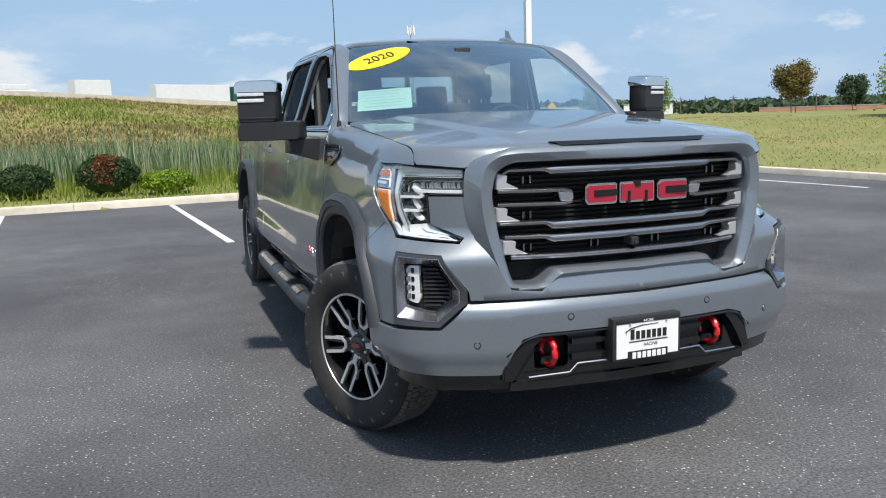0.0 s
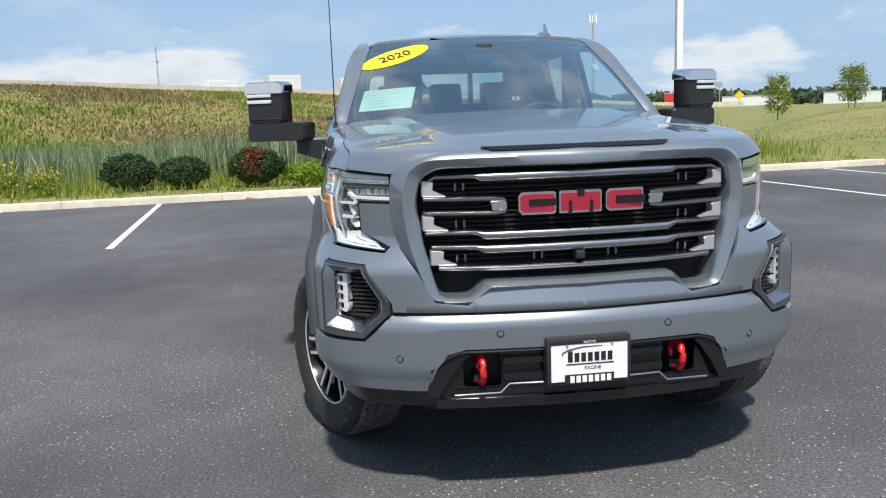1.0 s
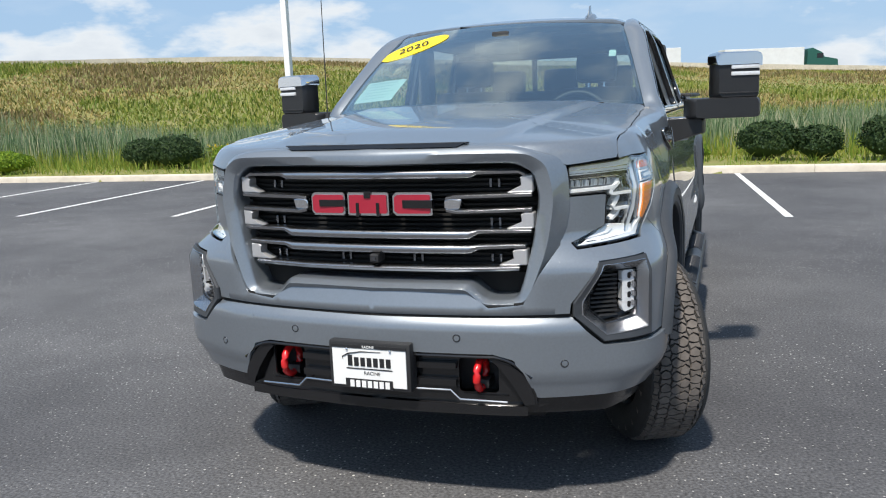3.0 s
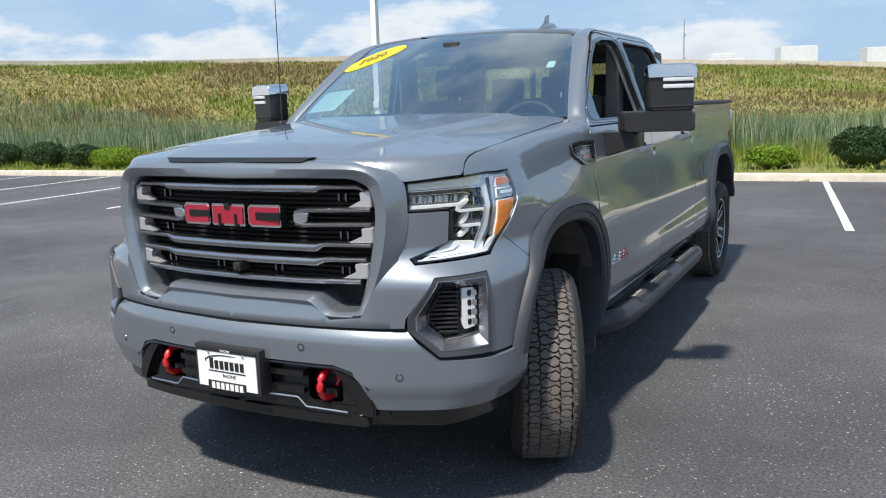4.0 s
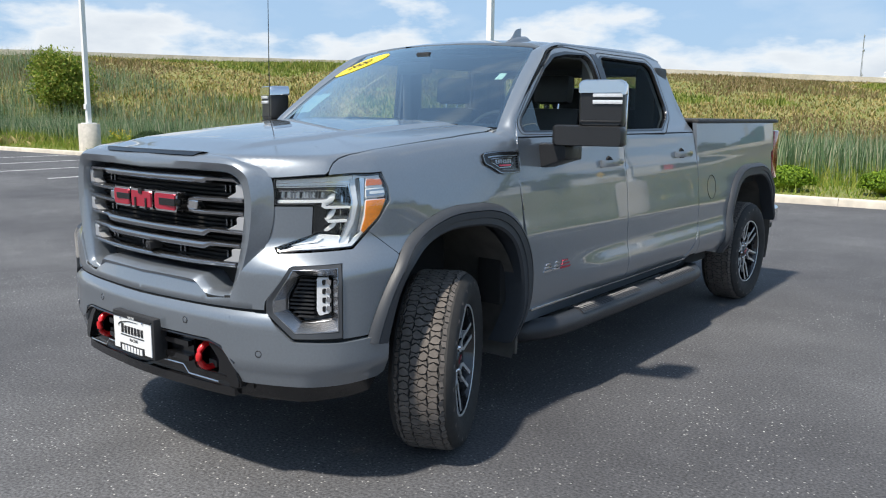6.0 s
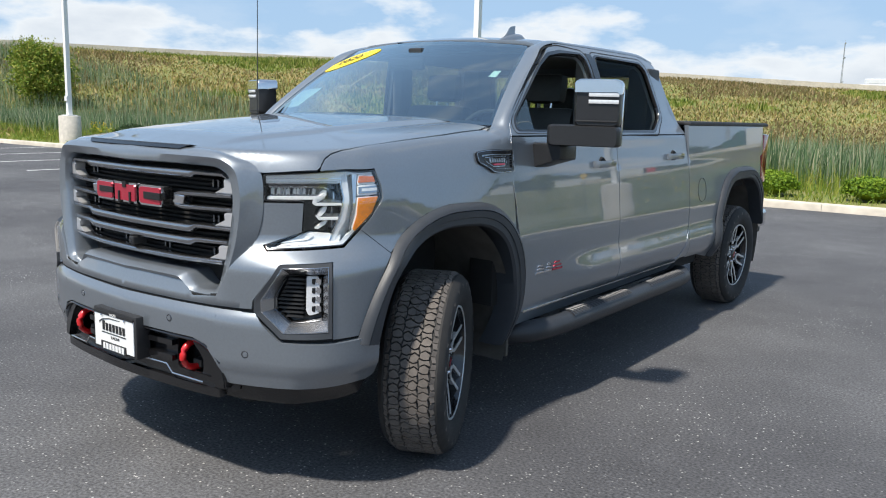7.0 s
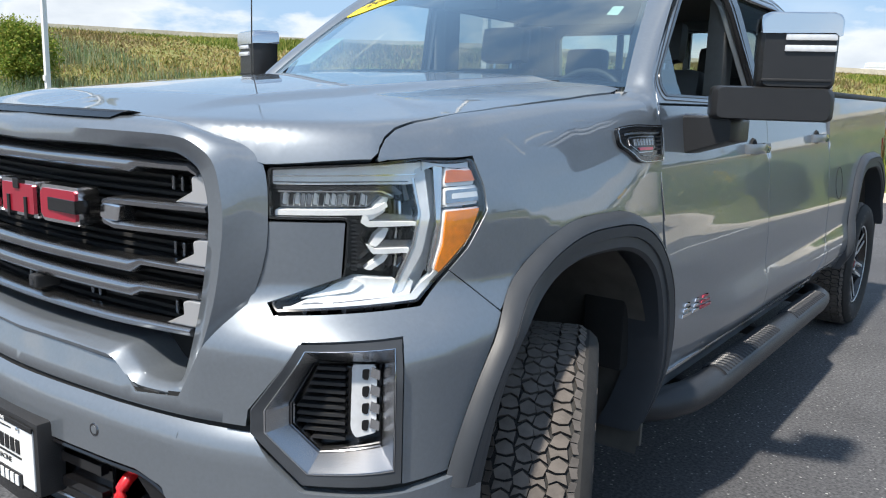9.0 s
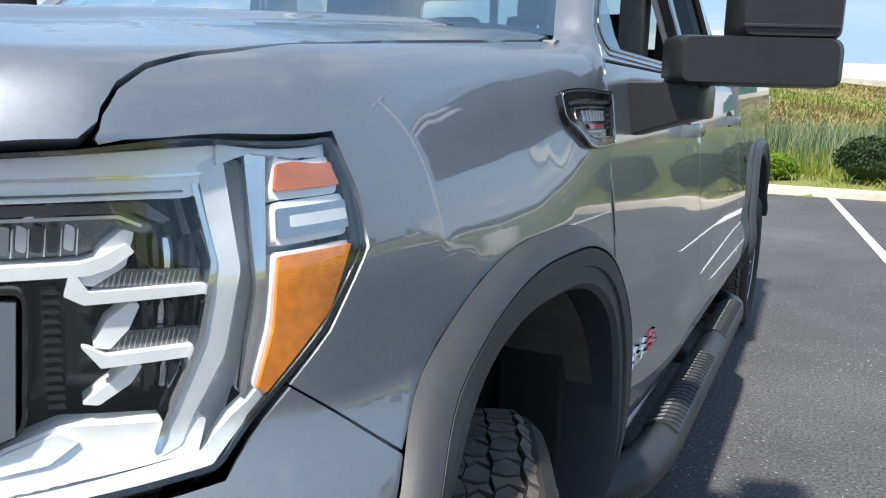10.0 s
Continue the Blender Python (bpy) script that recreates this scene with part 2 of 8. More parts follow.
M_TRIM = material("grey_trim_fabric", (0.12, 0.117, 0.11), 0.9, 0, 0.1, 30, 0.3, 300)
M_TAIL = material("red_tail_lens", (0.28, 0.008, 0.01), 0.12, 0, coat=1.0)


def glass(name, tint, gloss=1.0):
    """A thin clear sheet: tinted see-through with a Fresnel gloss."""
    m = bpy.data.materials.new(name)
    m.use_nodes = True
    n, l = m.node_tree.nodes, m.node_tree.links
    n.remove(n["Principled BSDF"])
    tr, gl, lw, pw, ma, mx = (n.new("ShaderNode" + k) for k in ("BsdfTransparent", "BsdfGlossy", "LayerWeight", "Math", "Math", "MixShader"))
    tr.inputs[0].default_value = (*tint, 1)
    gl.inputs["Roughness"].default_value = 0.02
    gl.inputs["Color"].default_value = (0.84, 0.96, 1.0, 1)
    lw.inputs["Blend"].default_value = 0.5
    pw.operation, pw.inputs[1].default_value = "POWER", 3.0
    ma.operation, ma.inputs[1].default_value, ma.inputs[2].default_value = "MULTIPLY_ADD", 0.9 * min(1, gloss), 0.045 * gloss
    l.new(lw.outputs["Facing"], pw.inputs[0]); l.new(pw.outputs[0], ma.inputs[0])
    l.new(ma.outputs[0], mx.inputs[0]); l.new(tr.outputs[0], mx.inputs[1]); l.new(gl.outputs[0], mx.inputs[2])
    l.new(mx.outputs[0], n["Material Output"].inputs[0])
    return m


M_GLASS = glass("windscreen_glass", (0.82, 0.94, 0.91), 6.6)
M_PRIVACY = glass("privacy_glass", (0.40, 0.43, 0.42), 0.08)
M_TINT = glass("tinted_glass", (0.30, 0.34, 0.34))
M_LENS = glass("clear_lamp_lens", (0.95, 0.96, 0.96), 1.3)


def leaf_material(name, colors, rough=0.65, shine=0.3):
    """Foliage whose leaves each take their own colour from a ramp, with some light passing through."""
    mt = bpy.data.materials.new(name)
    mt.use_nodes = True
    n, l = mt.node_tree.nodes, mt.node_tree.links
    b = n["Principled BSDF"]
    b.inputs["Roughness"].default_value, b.inputs["Specular IOR Level"].default_value = rough, shine
    g, r, t, mx = n.new("ShaderNodeNewGeometry"), n.new("ShaderNodeValToRGB"), n.new("ShaderNodeBsdfTranslucent"), n.new("ShaderNodeMixShader")
    e = r.color_ramp.elements
    while len(e) < len(colors):
        e.new(0.5)
    for i, c in enumerate(colors):
        e[i].position, e[i].color = i / max(1, len(colors) - 1), (*c, 1)
    l.new(g.outputs["Random Per Island"], r.inputs[0])
    l.new(r.outputs[0], b.inputs["Base Color"]); l.new(r.outputs[0], t.inputs[0])
    mx.inputs[0].default_value = 0.3
    l.new(b.outputs[0], mx.inputs[1]); l.new(t.outputs[0], mx.inputs[2])
    l.new(mx.outputs[0], n["Material Output"].inputs[0])
    return mt


M_REED = leaf_material("reed_leaves", [(0.040, 0.085, 0.034), (0.10, 0.175, 0.075), (0.18, 0.27, 0.135), (0.28, 0.345, 0.20), (0.46, 0.43, 0.29)])
M_BANKGRASS = leaf_material("dry_bank_grass", [(0.075, 0.10, 0.02), (0.20, 0.20, 0.05), (0.36, 0.29, 0.09), (0.52, 0.40, 0.19), (0.17, 0.105, 0.05)])
M_SEEDHEAD = leaf_material("brown_seed_heads", [(0.13, 0.12, 0.035), (0.22, 0.16, 0.07), (0.33, 0.24, 0.13), (0.17, 0.17, 0.05)])
M_BANKWEED = leaf_material("green_bank_weeds", [(0.07, 0.12, 0.015), (0.15, 0.21, 0.03), (0.26, 0.30, 0.06), (0.33, 0.29, 0.09)])
M_GREENGRASS = leaf_material("fresh_grass", [(0.11, 0.20, 0.025), (0.22, 0.29, 0.04), (0.36, 0.34, 0.08)])
M_LAWN = leaf_material("mown_meadow_grass", [(0.19, 0.21, 0.05), (0.33, 0.29, 0.10), (0.44, 0.35, 0.16), (0.24, 0.25, 0.06)])
M_YEW = leaf_material("dark_shrub_leaves", [(0.015, 0.035, 0.012), (0.03, 0.065, 0.02), (0.06, 0.10, 0.03)])
M_BOX = leaf_material("bright_shrub_leaves", [(0.07, 0.14, 0.01), (0.14, 0.24, 0.015), (0.26, 0.36, 0.03)])
M_RUST = leaf_material("dead_shrub_leaves", [(0.16, 0.05, 0.02), (0.30, 0.11, 0.05), (0.05, 0.07, 0.02)])
# greens lightened and shifted to blue, as haze over the far woods
M_WOODS = leaf_material("hazed_woods_leaves", [(0.050, 0.085, 0.050), (0.075, 0.115, 0.065), (0.10, 0.145, 0.08)])
M_MAPLE = leaf_material("turning_maple_leaves", [(0.10, 0.13, 0.03), (0.20, 0.17, 0.05), (0.26, 0.14, 0.06)])
M_FLOWER = leaf_material("yellow_flowers", [(0.75, 0.52, 0.02), (0.85, 0.65, 0.05)])
M_BARK = material("bark", (0.16, 0.12, 0.09), 0.9, 0, 0.3, 14, 0.6, 40)
M_TRAILER = material("white_trailer_panel", (0.72, 0.73, 0.74), 0.5, 0, 0.05, 2)
M_CABGREEN = material("dark_green_truck_paint", (0.02, 0.10, 0.08), 0.3)
M_SIGNYELLOW = material("sign_yellow", (0.80, 0.50, 0.02), 0.5)
M_ORANGE = material("weathered_orange_girder", (0.45, 0.22, 0.14), 0.7, 0, 0.1, 1)
M_STEEL = material("galvanised_steel", (0.45, 0.46, 0.48), 0.5, 0.6, 0.1, 3)


# ---- building tools ----
def finish(bm, name, mat, smooth=None):
    bmesh.ops.recalc_face_normals(bm, faces=bm.faces)
    me = bpy.data.meshes.new(name)
    bm.to_mesh(me)
    bm.free()
    if mat:
        me.materials.append(mat)
    if smooth is not None:
        for p in me.polygons:
            p.use_smooth = True
        me.set_sharp_from_angle(angle=radians(smooth))
    return me


def thing(name, bm=None, mat=None, label="", category="", group="", kind="", smooth=None):
    """A top-level object: a mesh, or an Empty when bm is None."""
    ob = new(name, finish(bm, name, mat, smooth) if bm is not None else None)
    return tagged(ob, label, category, group, kind)


def part(name, bm, mat, parent, label="", smooth=None):
    ob = new(name, finish(bm, name, mat, smooth))
    ob.parent = parent
    return tagged(ob, label)


def box(bm, x0, x1, y0, y1, z0, z1, bevel=0.0, m=None):
    vs = [bm.verts.new((x, y, z)) for x in (x0, x1) for y in (y0, y1) for z in (z0, z1)]
    fs = [bm.faces.new([vs[i] for i in q]) for q in ((0, 1, 3, 2), (4, 6, 7, 5), (0, 4, 5, 1), (2, 3, 7, 6), (0, 2, 6, 4), (1, 5, 7, 3))]
    if bevel:
        es = list({e for f in fs for e in f.edges})
        out = bmesh.ops.bevel(bm, geom=es, offset=bevel, segments=2, profile=0.6, affect="EDGES")
        vs = list({v for f in out["faces"] for v in f.verts} | {v for v in vs if v.is_valid})
    if m is not None:
        bmesh.ops.transform(bm, matrix=m, verts=[v for v in vs if v.is_valid])
    return bm


def tube(bm, pts, radius, n=10, cap=True):
    """A round rod along pts; radius is a number or one for each point."""
    pts = [Vector(p) for p in pts]
    rings = []
    for i, p in enumerate(pts):
        d = (pts[min(i + 1, len(pts) - 1)] - pts[max(i - 1, 0)]).normalized()
        a = d.cross(Vector((0, 0, 1)) if abs(d.z) < 0.9 else Vector((1, 0, 0))).normalized()
        b = d.cross(a)
        r = radius[i] if isinstance(radius, (list, tuple)) else radius
        rings.append([bm.verts.new(p + r * (math.cos(t) * a + math.sin(t) * b)) for t in [2 * math.pi * k / n for k in range(n)]])
    for r0, r1 in zip(rings, rings[1:]):
        for k in range(n):
            bm.faces.new((r0[k], r0[(k + 1) % n], r1[(k + 1) % n], r1[k]))
    if cap:
        bm.faces.new(rings[0]); bm.faces.new(rings[-1])
    return bm


def smooth01(t):
    t = max(0.0, min(1.0, t))
    return t * t * (3 - 2 * t)


def interp(x, xs, ys):
    """Monotone-ish cubic through (xs, ys), held flat outside."""
    if x <= xs[0]:
        return ys[0]
    if x >= xs[-1]:
        return ys[-1]
    i = 0
    while x > xs[i + 1]:
        i += 1
    def slope(j):
        if j == 0 or j == len(xs) - 1:
            a, b = (0, 1) if j == 0 else (-2, -1)
            return (ys[b] - ys[a]) / (xs[b] - xs[a])
        s0, s1 = (ys[j] - ys[j - 1]) / (xs[j] - xs[j - 1]), (ys[j + 1] - ys[j]) / (xs[j + 1] - xs[j])
        return 0.0 if s0 * s1 <= 0 else 2 * s0 * s1 / (s0 + s1)
    h = xs[i + 1] - xs[i]
    t = (x - xs[i]) / h
    a, b = slope(i) * h, slope(i + 1) * h
    return (2 * t**3 - 3 * t**2 + 1) * ys[i] + (t**3 - 2 * t**2 + t) * a + (-2 * t**3 + 3 * t**2) * ys[i + 1] + (t**3 - t**2) * b


# ---- the ground ----
LOT = radians(3.5)                      # the lot's turn against the truck
KERB_V = 13.0


def lot(u, v, z=0.0):
    return Vector((u * math.cos(LOT) - v * math.sin(LOT), u * math.sin(LOT) + v * math.cos(LOT), z))


def unlot(x, y):
    return x * math.cos(LOT) + y * math.sin(LOT), -x * math.sin(LOT) + y * math.cos(LOT)


KERB_U = 12.7                           # where the kerb turns towards the street


def crest(az):
    """Distance and height of the highway bank's crest, by bearing in degrees."""
    r = interp(az, (-90, -64, -35, -20, -7, 5, 17, 30, 60), (105, 95, 100, 108, 118, 130, 150, 190, 240))
    z = interp(az, (-90, -64, -48, -35, -21, -7, 5, 17, 24, 40), (6.0, 6.9, 6.9, 7.2, 6.5, 5.5, 4.1, 2.4, 1.2, 0.4))
    return r, z


def ground_z(x, y):
    u, v = unlot(x, y)
    d = max(v - KERB_V, u - KERB_U)      # how far outside the lot
    if v < -14:
        d = min(d, u - 90)
    if d < 0.05:
        return -0.5
    z = 0.13 - 0.5 * smooth01((d - 2) / 9)
    r, az = math.hypot(x, y), math.degrees(math.atan2(x, y))
    if -110 < az < 60:
        cr, cz = crest(az)
        z += (cz + 0.4) * smooth01((r - 0.42 * cr) / (0.58 * cr)) if r < cr else cz + 0.4
        if r > cr + 40:
            z -= (cz + 0.4) * smooth01((r - cr - 40) / 120)
    elif az >= 60:
        z += 0.4 * smooth01((r - 40) / 100)
    z += 1.5 * smooth01((az - 24) / 14) * smooth01((150 - az) / 40) * smooth01((r - 17) / 24) * (1 - smooth01((r - 90) / 60))
    return z + 0.06 * noise.noise(Vector((x * 0.35, y * 0.35, 0))) * min(1, d)


def ground_sheet():
    bm = bmesh.new()
    rads = [0.0] + [3.0, 5.0, 7.0] + [8 + 0.4 * i for i in range(55)] + [31.0, 32.5] + [34 + 2.5 * i for i in range(48)] + [160, 180, 210, 250, 320, 450, 700, 1200, 2200, 4200]
    n = 360
    rows = []
    for r in rads:
        ring = []
        for k in range(n):
            a = 2 * math.pi * k / n
            x, y = r * math.sin(a), r * math.cos(a)
            ring.append(bm.verts.new((x, y, ground_z(x, y))) if r else None)
        rows.append(ring)
    c = bm.verts.new((0, 0, -0.5))
    for k in range(n):
        bm.faces.new((c, rows[1][k], rows[1][(k + 1) % n]))
    for r0, r1 in zip(rows[1:], rows[2:]):
        for k in range(n):
            bm.faces.new((r0[k], r0[(k + 1) % n], r1[(k + 1) % n], r1[k]))
    return thing("ground", bm, M_GRASS, "rough green meadow rising to a highway bank", "ground", kind="structure", smooth=60)


ground_sheet()
bm = bmesh.new()
# below v = -14 the lot is unseen: widened to put asphalt in reflections
q = [lot(-60, -130), lot(90, -130), lot(90, -14), lot(KERB_U, -14), lot(KERB_U, KERB_V), lot(-60, KERB_V)]
n_q = len(q)
vs = [bm.verts.new((p.x, p.y, z)) for z in (-0.2, 0.0) for p in q]
bm.faces.new(vs[n_q:]); bm.faces.new(vs[:n_q][::-1])
for k in range(n_q):
    bm.faces.new((vs[k], vs[(k + 1) % n_q], vs[n_q + (k + 1) % n_q], vs[n_q + k]))
thing("pavement", bm, M_ASPHALT, "weathered dark grey asphalt parking lot with pale stones", "asphalt", kind="structure")


def kerb(a, b, name="kerb"):
    """One run of cast kerb from a to b in lot coordinates, in 3 m stones with thin joints."""
    run = thing(name, label="pale concrete kerb with a rounded front edge", category="kerb", kind="structure")
    a, b = Vector(a), Vector(b)
    n = max(1, round((b - a).length / 3.0))
    d = (b - a).normalized()
    out = Vector((-d.y, d.x))
    prof = [(-0.004, -0.1), (0.0, 0.10), (0.012, 0.128), (0.04, 0.14), (0.17, 0.142), (0.18, 0.13), (0.18, -0.1)]
    for i in range(n):
        p0, p1 = a + (b - a) * (i / n) + d * 0.004, a + (b - a) * ((i + 1) / n) - d * 0.004
        bm = bmesh.new()
        rows = [[bm.verts.new(lot(*(p + out * o), z)) for o, z in prof] for p in (p0, p1)]
        for j in range(len(prof) - 1):
            bm.faces.new((rows[0][j], rows[0][j + 1], rows[1][j + 1], rows[1][j]))
        bm.faces.new(rows[0]); bm.faces.new(rows[1][::-1])
        part("kerbstone", bm, M_KERB, run, smooth=40)
    return run


kerb((-60, KERB_V), (KERB_U, KERB_V))
kerb((KERB_U, KERB_V), (KERB_U, -14))
# unseen run, added along the widened part of the lot
kerb((KERB_U, -14), (90, -14))

# stall lines: about 2.93 m apart, 5.9 m long
for i in range(-9, 4):
    u = 2.22 + 2.93 * i
    lean = math.tan(radians(2.0))
    bm = bmesh.new()
    prev = None
    for j in range(13):
        v = KERB_V - 0.06 - 5.85 * j / 12
        c = u - lean * (v - KERB_V)
        w = 0.05 + 0.004 * noise.noise(Vector((i * 3.1, v * 2, 0)))
        cur = [bm.verts.new(lot(c + s * w, v, 0.004)) for s in (-1, 1)]
        if prev:
            bm.faces.new((prev[0], prev[1], cur[1], cur[0]))
        prev = cur
    thing("parking_line", bm, M_LINE, "worn white painted parking stall line on asphalt", "parking line", "parking stall lines", "structure")


def light_pole(x, y, h=9.0):
    ob = thing("light_pole", label="white square lot light pole on a round concrete footing", category="light pole", group="lot light poles")
    ob.location = (x, y, 0)
    bm = bmesh.new()
    tube(bm, [(0, 0, -0.1), (0, 0, 1.06), (0, 0, 1.09)], [0.375, 0.37, 0.345], 32)
    part("footing", bm, M_CONCRETE, ob, "weathered pale concrete footing", smooth=40)
    bm = bmesh.new()
    box(bm, -0.19, 0.19, -0.19, 0.19, 1.09, 1.12, 0.006)
    part("base_plate", bm, M_POLE, ob)
    bm = bmesh.new()
    box(bm, -0.075, 0.075, -0.075, 0.075, 1.12, h, 0.008)
    part("shaft", bm, M_POLE, ob)
    bm = bmesh.new()
    box(bm, -0.08, 0.08, -0.12, -0.075, 1.6, 1.78, 0.01)
    part("cover_box", bm, M_POLE, ob)
    for s in (-1, 1):
        bm = bmesh.new()
        box(bm, s * 0.5 - 0.3, s * 0.5 + 0.3, -0.2, 0.2, h - 0.12, h, 0.03)
        part("lamp_head", bm, M_POLE, ob)
    return ob


light_pole(-9.1, 14.6)
light_pole(7.25, 14.9)
light_pole(-25.1, 12.3)


# ---- the truck: surface tools ----
from mathutils.geometry import delaunay_2d_cdt


def densify(loop, step, closed=True):
    out = []
    for (a, b), (c, d) in zip(loop, loop[1:] + (loop[:1] if closed else [])):
        n = max(1, int(math.hypot(c - a, d - b) / step + 0.5))
        out += [(a + (c - a) * i / n, b + (d - b) * i / n) for i in range(n)]
    return out if closed else out + [loop[-1]]


def round_loop(loop, r=0.02, n=4):
    """Round every corner of a closed 2D loop; a third value on a corner is its own radius."""
    out = []
    m = len(loop)
    for i in range(m):
        p, a, b = Vector(loop[i][:2]), Vector(loop[i - 1][:2]), Vector(loop[(i + 1) % m][:2])
        rr = loop[i][2] if len(loop[i]) > 2 else r
        u, w = a - p, b - p
        rr = min(rr, 0.45 * u.length, 0.45 * w.length)
        if rr < 1e-4:
            out.append((p.x, p.y))
            continue
        p0, p1 = p + u.normalized() * rr, p + w.normalized() * rr
        for k in range(n + 1):
            t = k / n
            q = p0 * (1 - t) ** 2 + p * 2 * t * (1 - t) + p1 * t * t
            out.append((q.x, q.y))
    return out


def inside(px, py, loop):
    lx, ly = np.array(loop).T
    mx, my = np.roll(lx, -1), np.roll(ly, -1)
    px, py = np.asarray(px)[:, None], np.asarray(py)[:, None]
    cross = (ly > py) != (my > py)
    at = (mx - lx) * (py - ly) / np.where(my == ly, 1e-12, my - ly) + lx
    return (np.sum(cross & (px < at), axis=1) % 2) == 1


def outward(p):
    return p - Vector((0, max(p.y, 0.25), 0.95))


def skin_mesh(name, outline, holes, fn, mat, step=0.03, depth=0.02, offset=0.0, hint=outward, mirror=False, both=False):
    """A panel: the 2D outline with holes, filled evenly, laid on the surface fn(a, b), with its edge turned in by depth.
    mirror: flipped to the other side; both: the half and its mirror image in one mesh."""
    outline = densify(list(outline), step)
    holes = [densify(list(h), step) for h in holes]
    pts = list(outline)
    edges = [(i, (i + 1) % len(outline)) for i in range(len(outline))]
    for h in holes:
        k = len(pts)
        pts += h
        edges += [(k + i, k + (i + 1) % len(h)) for i in range(len(h))]
    bx = np.array(pts)
    gx, gy = np.meshgrid(np.arange(bx[:, 0].min() + step * 0.5, bx[:, 0].max(), step), np.arange(bx[:, 1].min() + step * 0.5, bx[:, 1].max(), step))
    g = np.stack([gx.ravel(), gy.ravel()], 1)
    if len(g):
        keep = inside(g[:, 0], g[:, 1], outline)
        for h in holes:
            keep &= ~inside(g[:, 0], g[:, 1], h)
        g = g[keep]
    if len(g):
        far = np.ones(len(g), bool)
        for i in range(0, len(g), 2000):
            far[i:i + 2000] = ((g[i:i + 2000, None] - bx[None]) ** 2).sum(2).min(1) > (0.5 * step) ** 2
        g = g[far]
    v2, _, tris, *_ = delaunay_2d_cdt([Vector(p) for p in pts] + [Vector(p) for p in g], edges, [], 0, 1e-6)
    v2 = np.array([(v.x, v.y) for v in v2])
    tris = np.array(tris)
    cen = v2[tris].mean(1)
    keep = inside(cen[:, 0], cen[:, 1], outline)
    for h in holes:
        keep &= ~inside(cen[:, 0], cen[:, 1], h)
    tris = tris[keep]
    verts, norms = [], []
    e = 0.003
    for a, b in v2:
        p = fn(a, b)
        da, db = fn(a + e, b) - fn(a - e, b), fn(a, b + e) - fn(a, b - e)
        n = da.cross(db)
        n = n.normalized() if n.length > 1e-12 else Vector((0, 0, 1))
        if n.dot(hint(p)) < 0:
            n = -n
        verts.append(p + n * offset)
        norms.append(n)
    faces = []
    for i, j, k in tris.tolist():
        fnor = (verts[j] - verts[i]).cross(verts[k] - verts[i])
        faces.append((i, j, k) if fnor.dot(norms[i] + norms[j] + norms[k]) > 0 else (i, k, j))
    if depth:
        once = {}
        for f in faces:
            for i in range(3):
                key = (f[i], f[(i + 1) % 3])
                once[(min(key), max(key))] = None if (min(key), max(key)) in once else key
        top, bot = {}, {}
        for key in [k for k in once.values() if k]:
            i, j = key
            side = (verts[j] - verts[i]).cross(norms[i])
            side = side.normalized() if side.length > 1e-9 else norms[i]
            for k in key:
                if k not in top:
                    top[k] = len(verts); verts.append(verts[k].copy()); norms.append((side + norms[k] * 0.35).normalized())
                    bot[k] = len(verts); verts.append(verts[k] - norms[k] * depth); norms.append(side.copy())
            faces.append((top[i], bot[i], bot[j], top[j]))
    if both:
        k = len(verts)
        verts += [Vector((-v.x, v.y, v.z)) for v in verts]
        norms += [Vector((-v.x, v.y, v.z)) for v in norms]
        faces += [tuple(k + i for i in reversed(f)) for f in faces]
    elif mirror:
        verts = [Vector((-v.x, v.y, v.z)) for v in verts]
        norms = [Vector((-v.x, v.y, v.z)) for v in norms]
        faces = [tuple(reversed(f)) for f in faces]
    me = bpy.data.meshes.new(name)
    me.from_pydata(verts, [], faces)
    me.validate()
    for p in me.polygons:
        p.use_smooth = True
    if len(me.vertices) == len(norms):
        me.normals_split_custom_set_from_vertices(norms)
    me.materials.append(mat)
    return me


def skin(name, parent, outline, fn, mat, holes=(), label="", **kw):
    ob = new(name, skin_mesh(name, outline, list(holes), fn, mat, **kw))
    ob.parent = parent
    return tagged(ob, label)


def skin_pair(name, parent, outline, fn, mat, **kw):
    """The same panel on the driver's and on the passenger's side."""
    return [skin(name, parent[i] if isinstance(parent, (list, tuple)) else parent, outline, fn, mat, mirror=bool(i), **kw) for i in (0, 1)]


def flip(me):
    """A mirrored copy of a mesh."""
    c = me.copy()
    c.transform(Matrix.Diagonal((-1, 1, 1, 1)))
    c.flip_normals()
    return c


def pair(name, bm, mat, parent, label="", smooth=35):
    """A part of the driver's side and its mirror image."""
    a = part(name, bm, mat, parent[0] if isinstance(parent, (list, tuple)) else parent, label, smooth)
    b = new(name, flip(a.data))
    b.parent = parent[1] if isinstance(parent, (list, tuple)) else parent
    return a, tagged(b, label)


# ---- the truck: body surfaces (driver's half; x out, y to the rear, z up) ----
LOW_Q, LOW_X = (-0.885, -0.512, -0.225, -0.031, 0.099, 0.255, 0.387, 0.57, 0.73, 1.02, 2.0, 4.5, 6.0, 6.2), (0, 0.352, 0.60, 0.744, 0.833, 0.931, 0.994, 1.030, 1.036, 1.024, 1.012, 1.012, 0.99, 0.985)
HIGH_Q, HIGH_X = (-0.845, -0.475, -0.17, 0.009, 0.16, 0.307, 0.48, 0.633, 0.885, 1.2, 2.0, 4.5, 6.0, 6.2), (0, 0.352, 0.60, 0.717, 0.80, 0.870, 0.938, 0.982, 1.003, 1.008, 1.008, 1.008, 0.985, 0.98)
Z0 = 1.27                                # where the shoulder starts to roll in


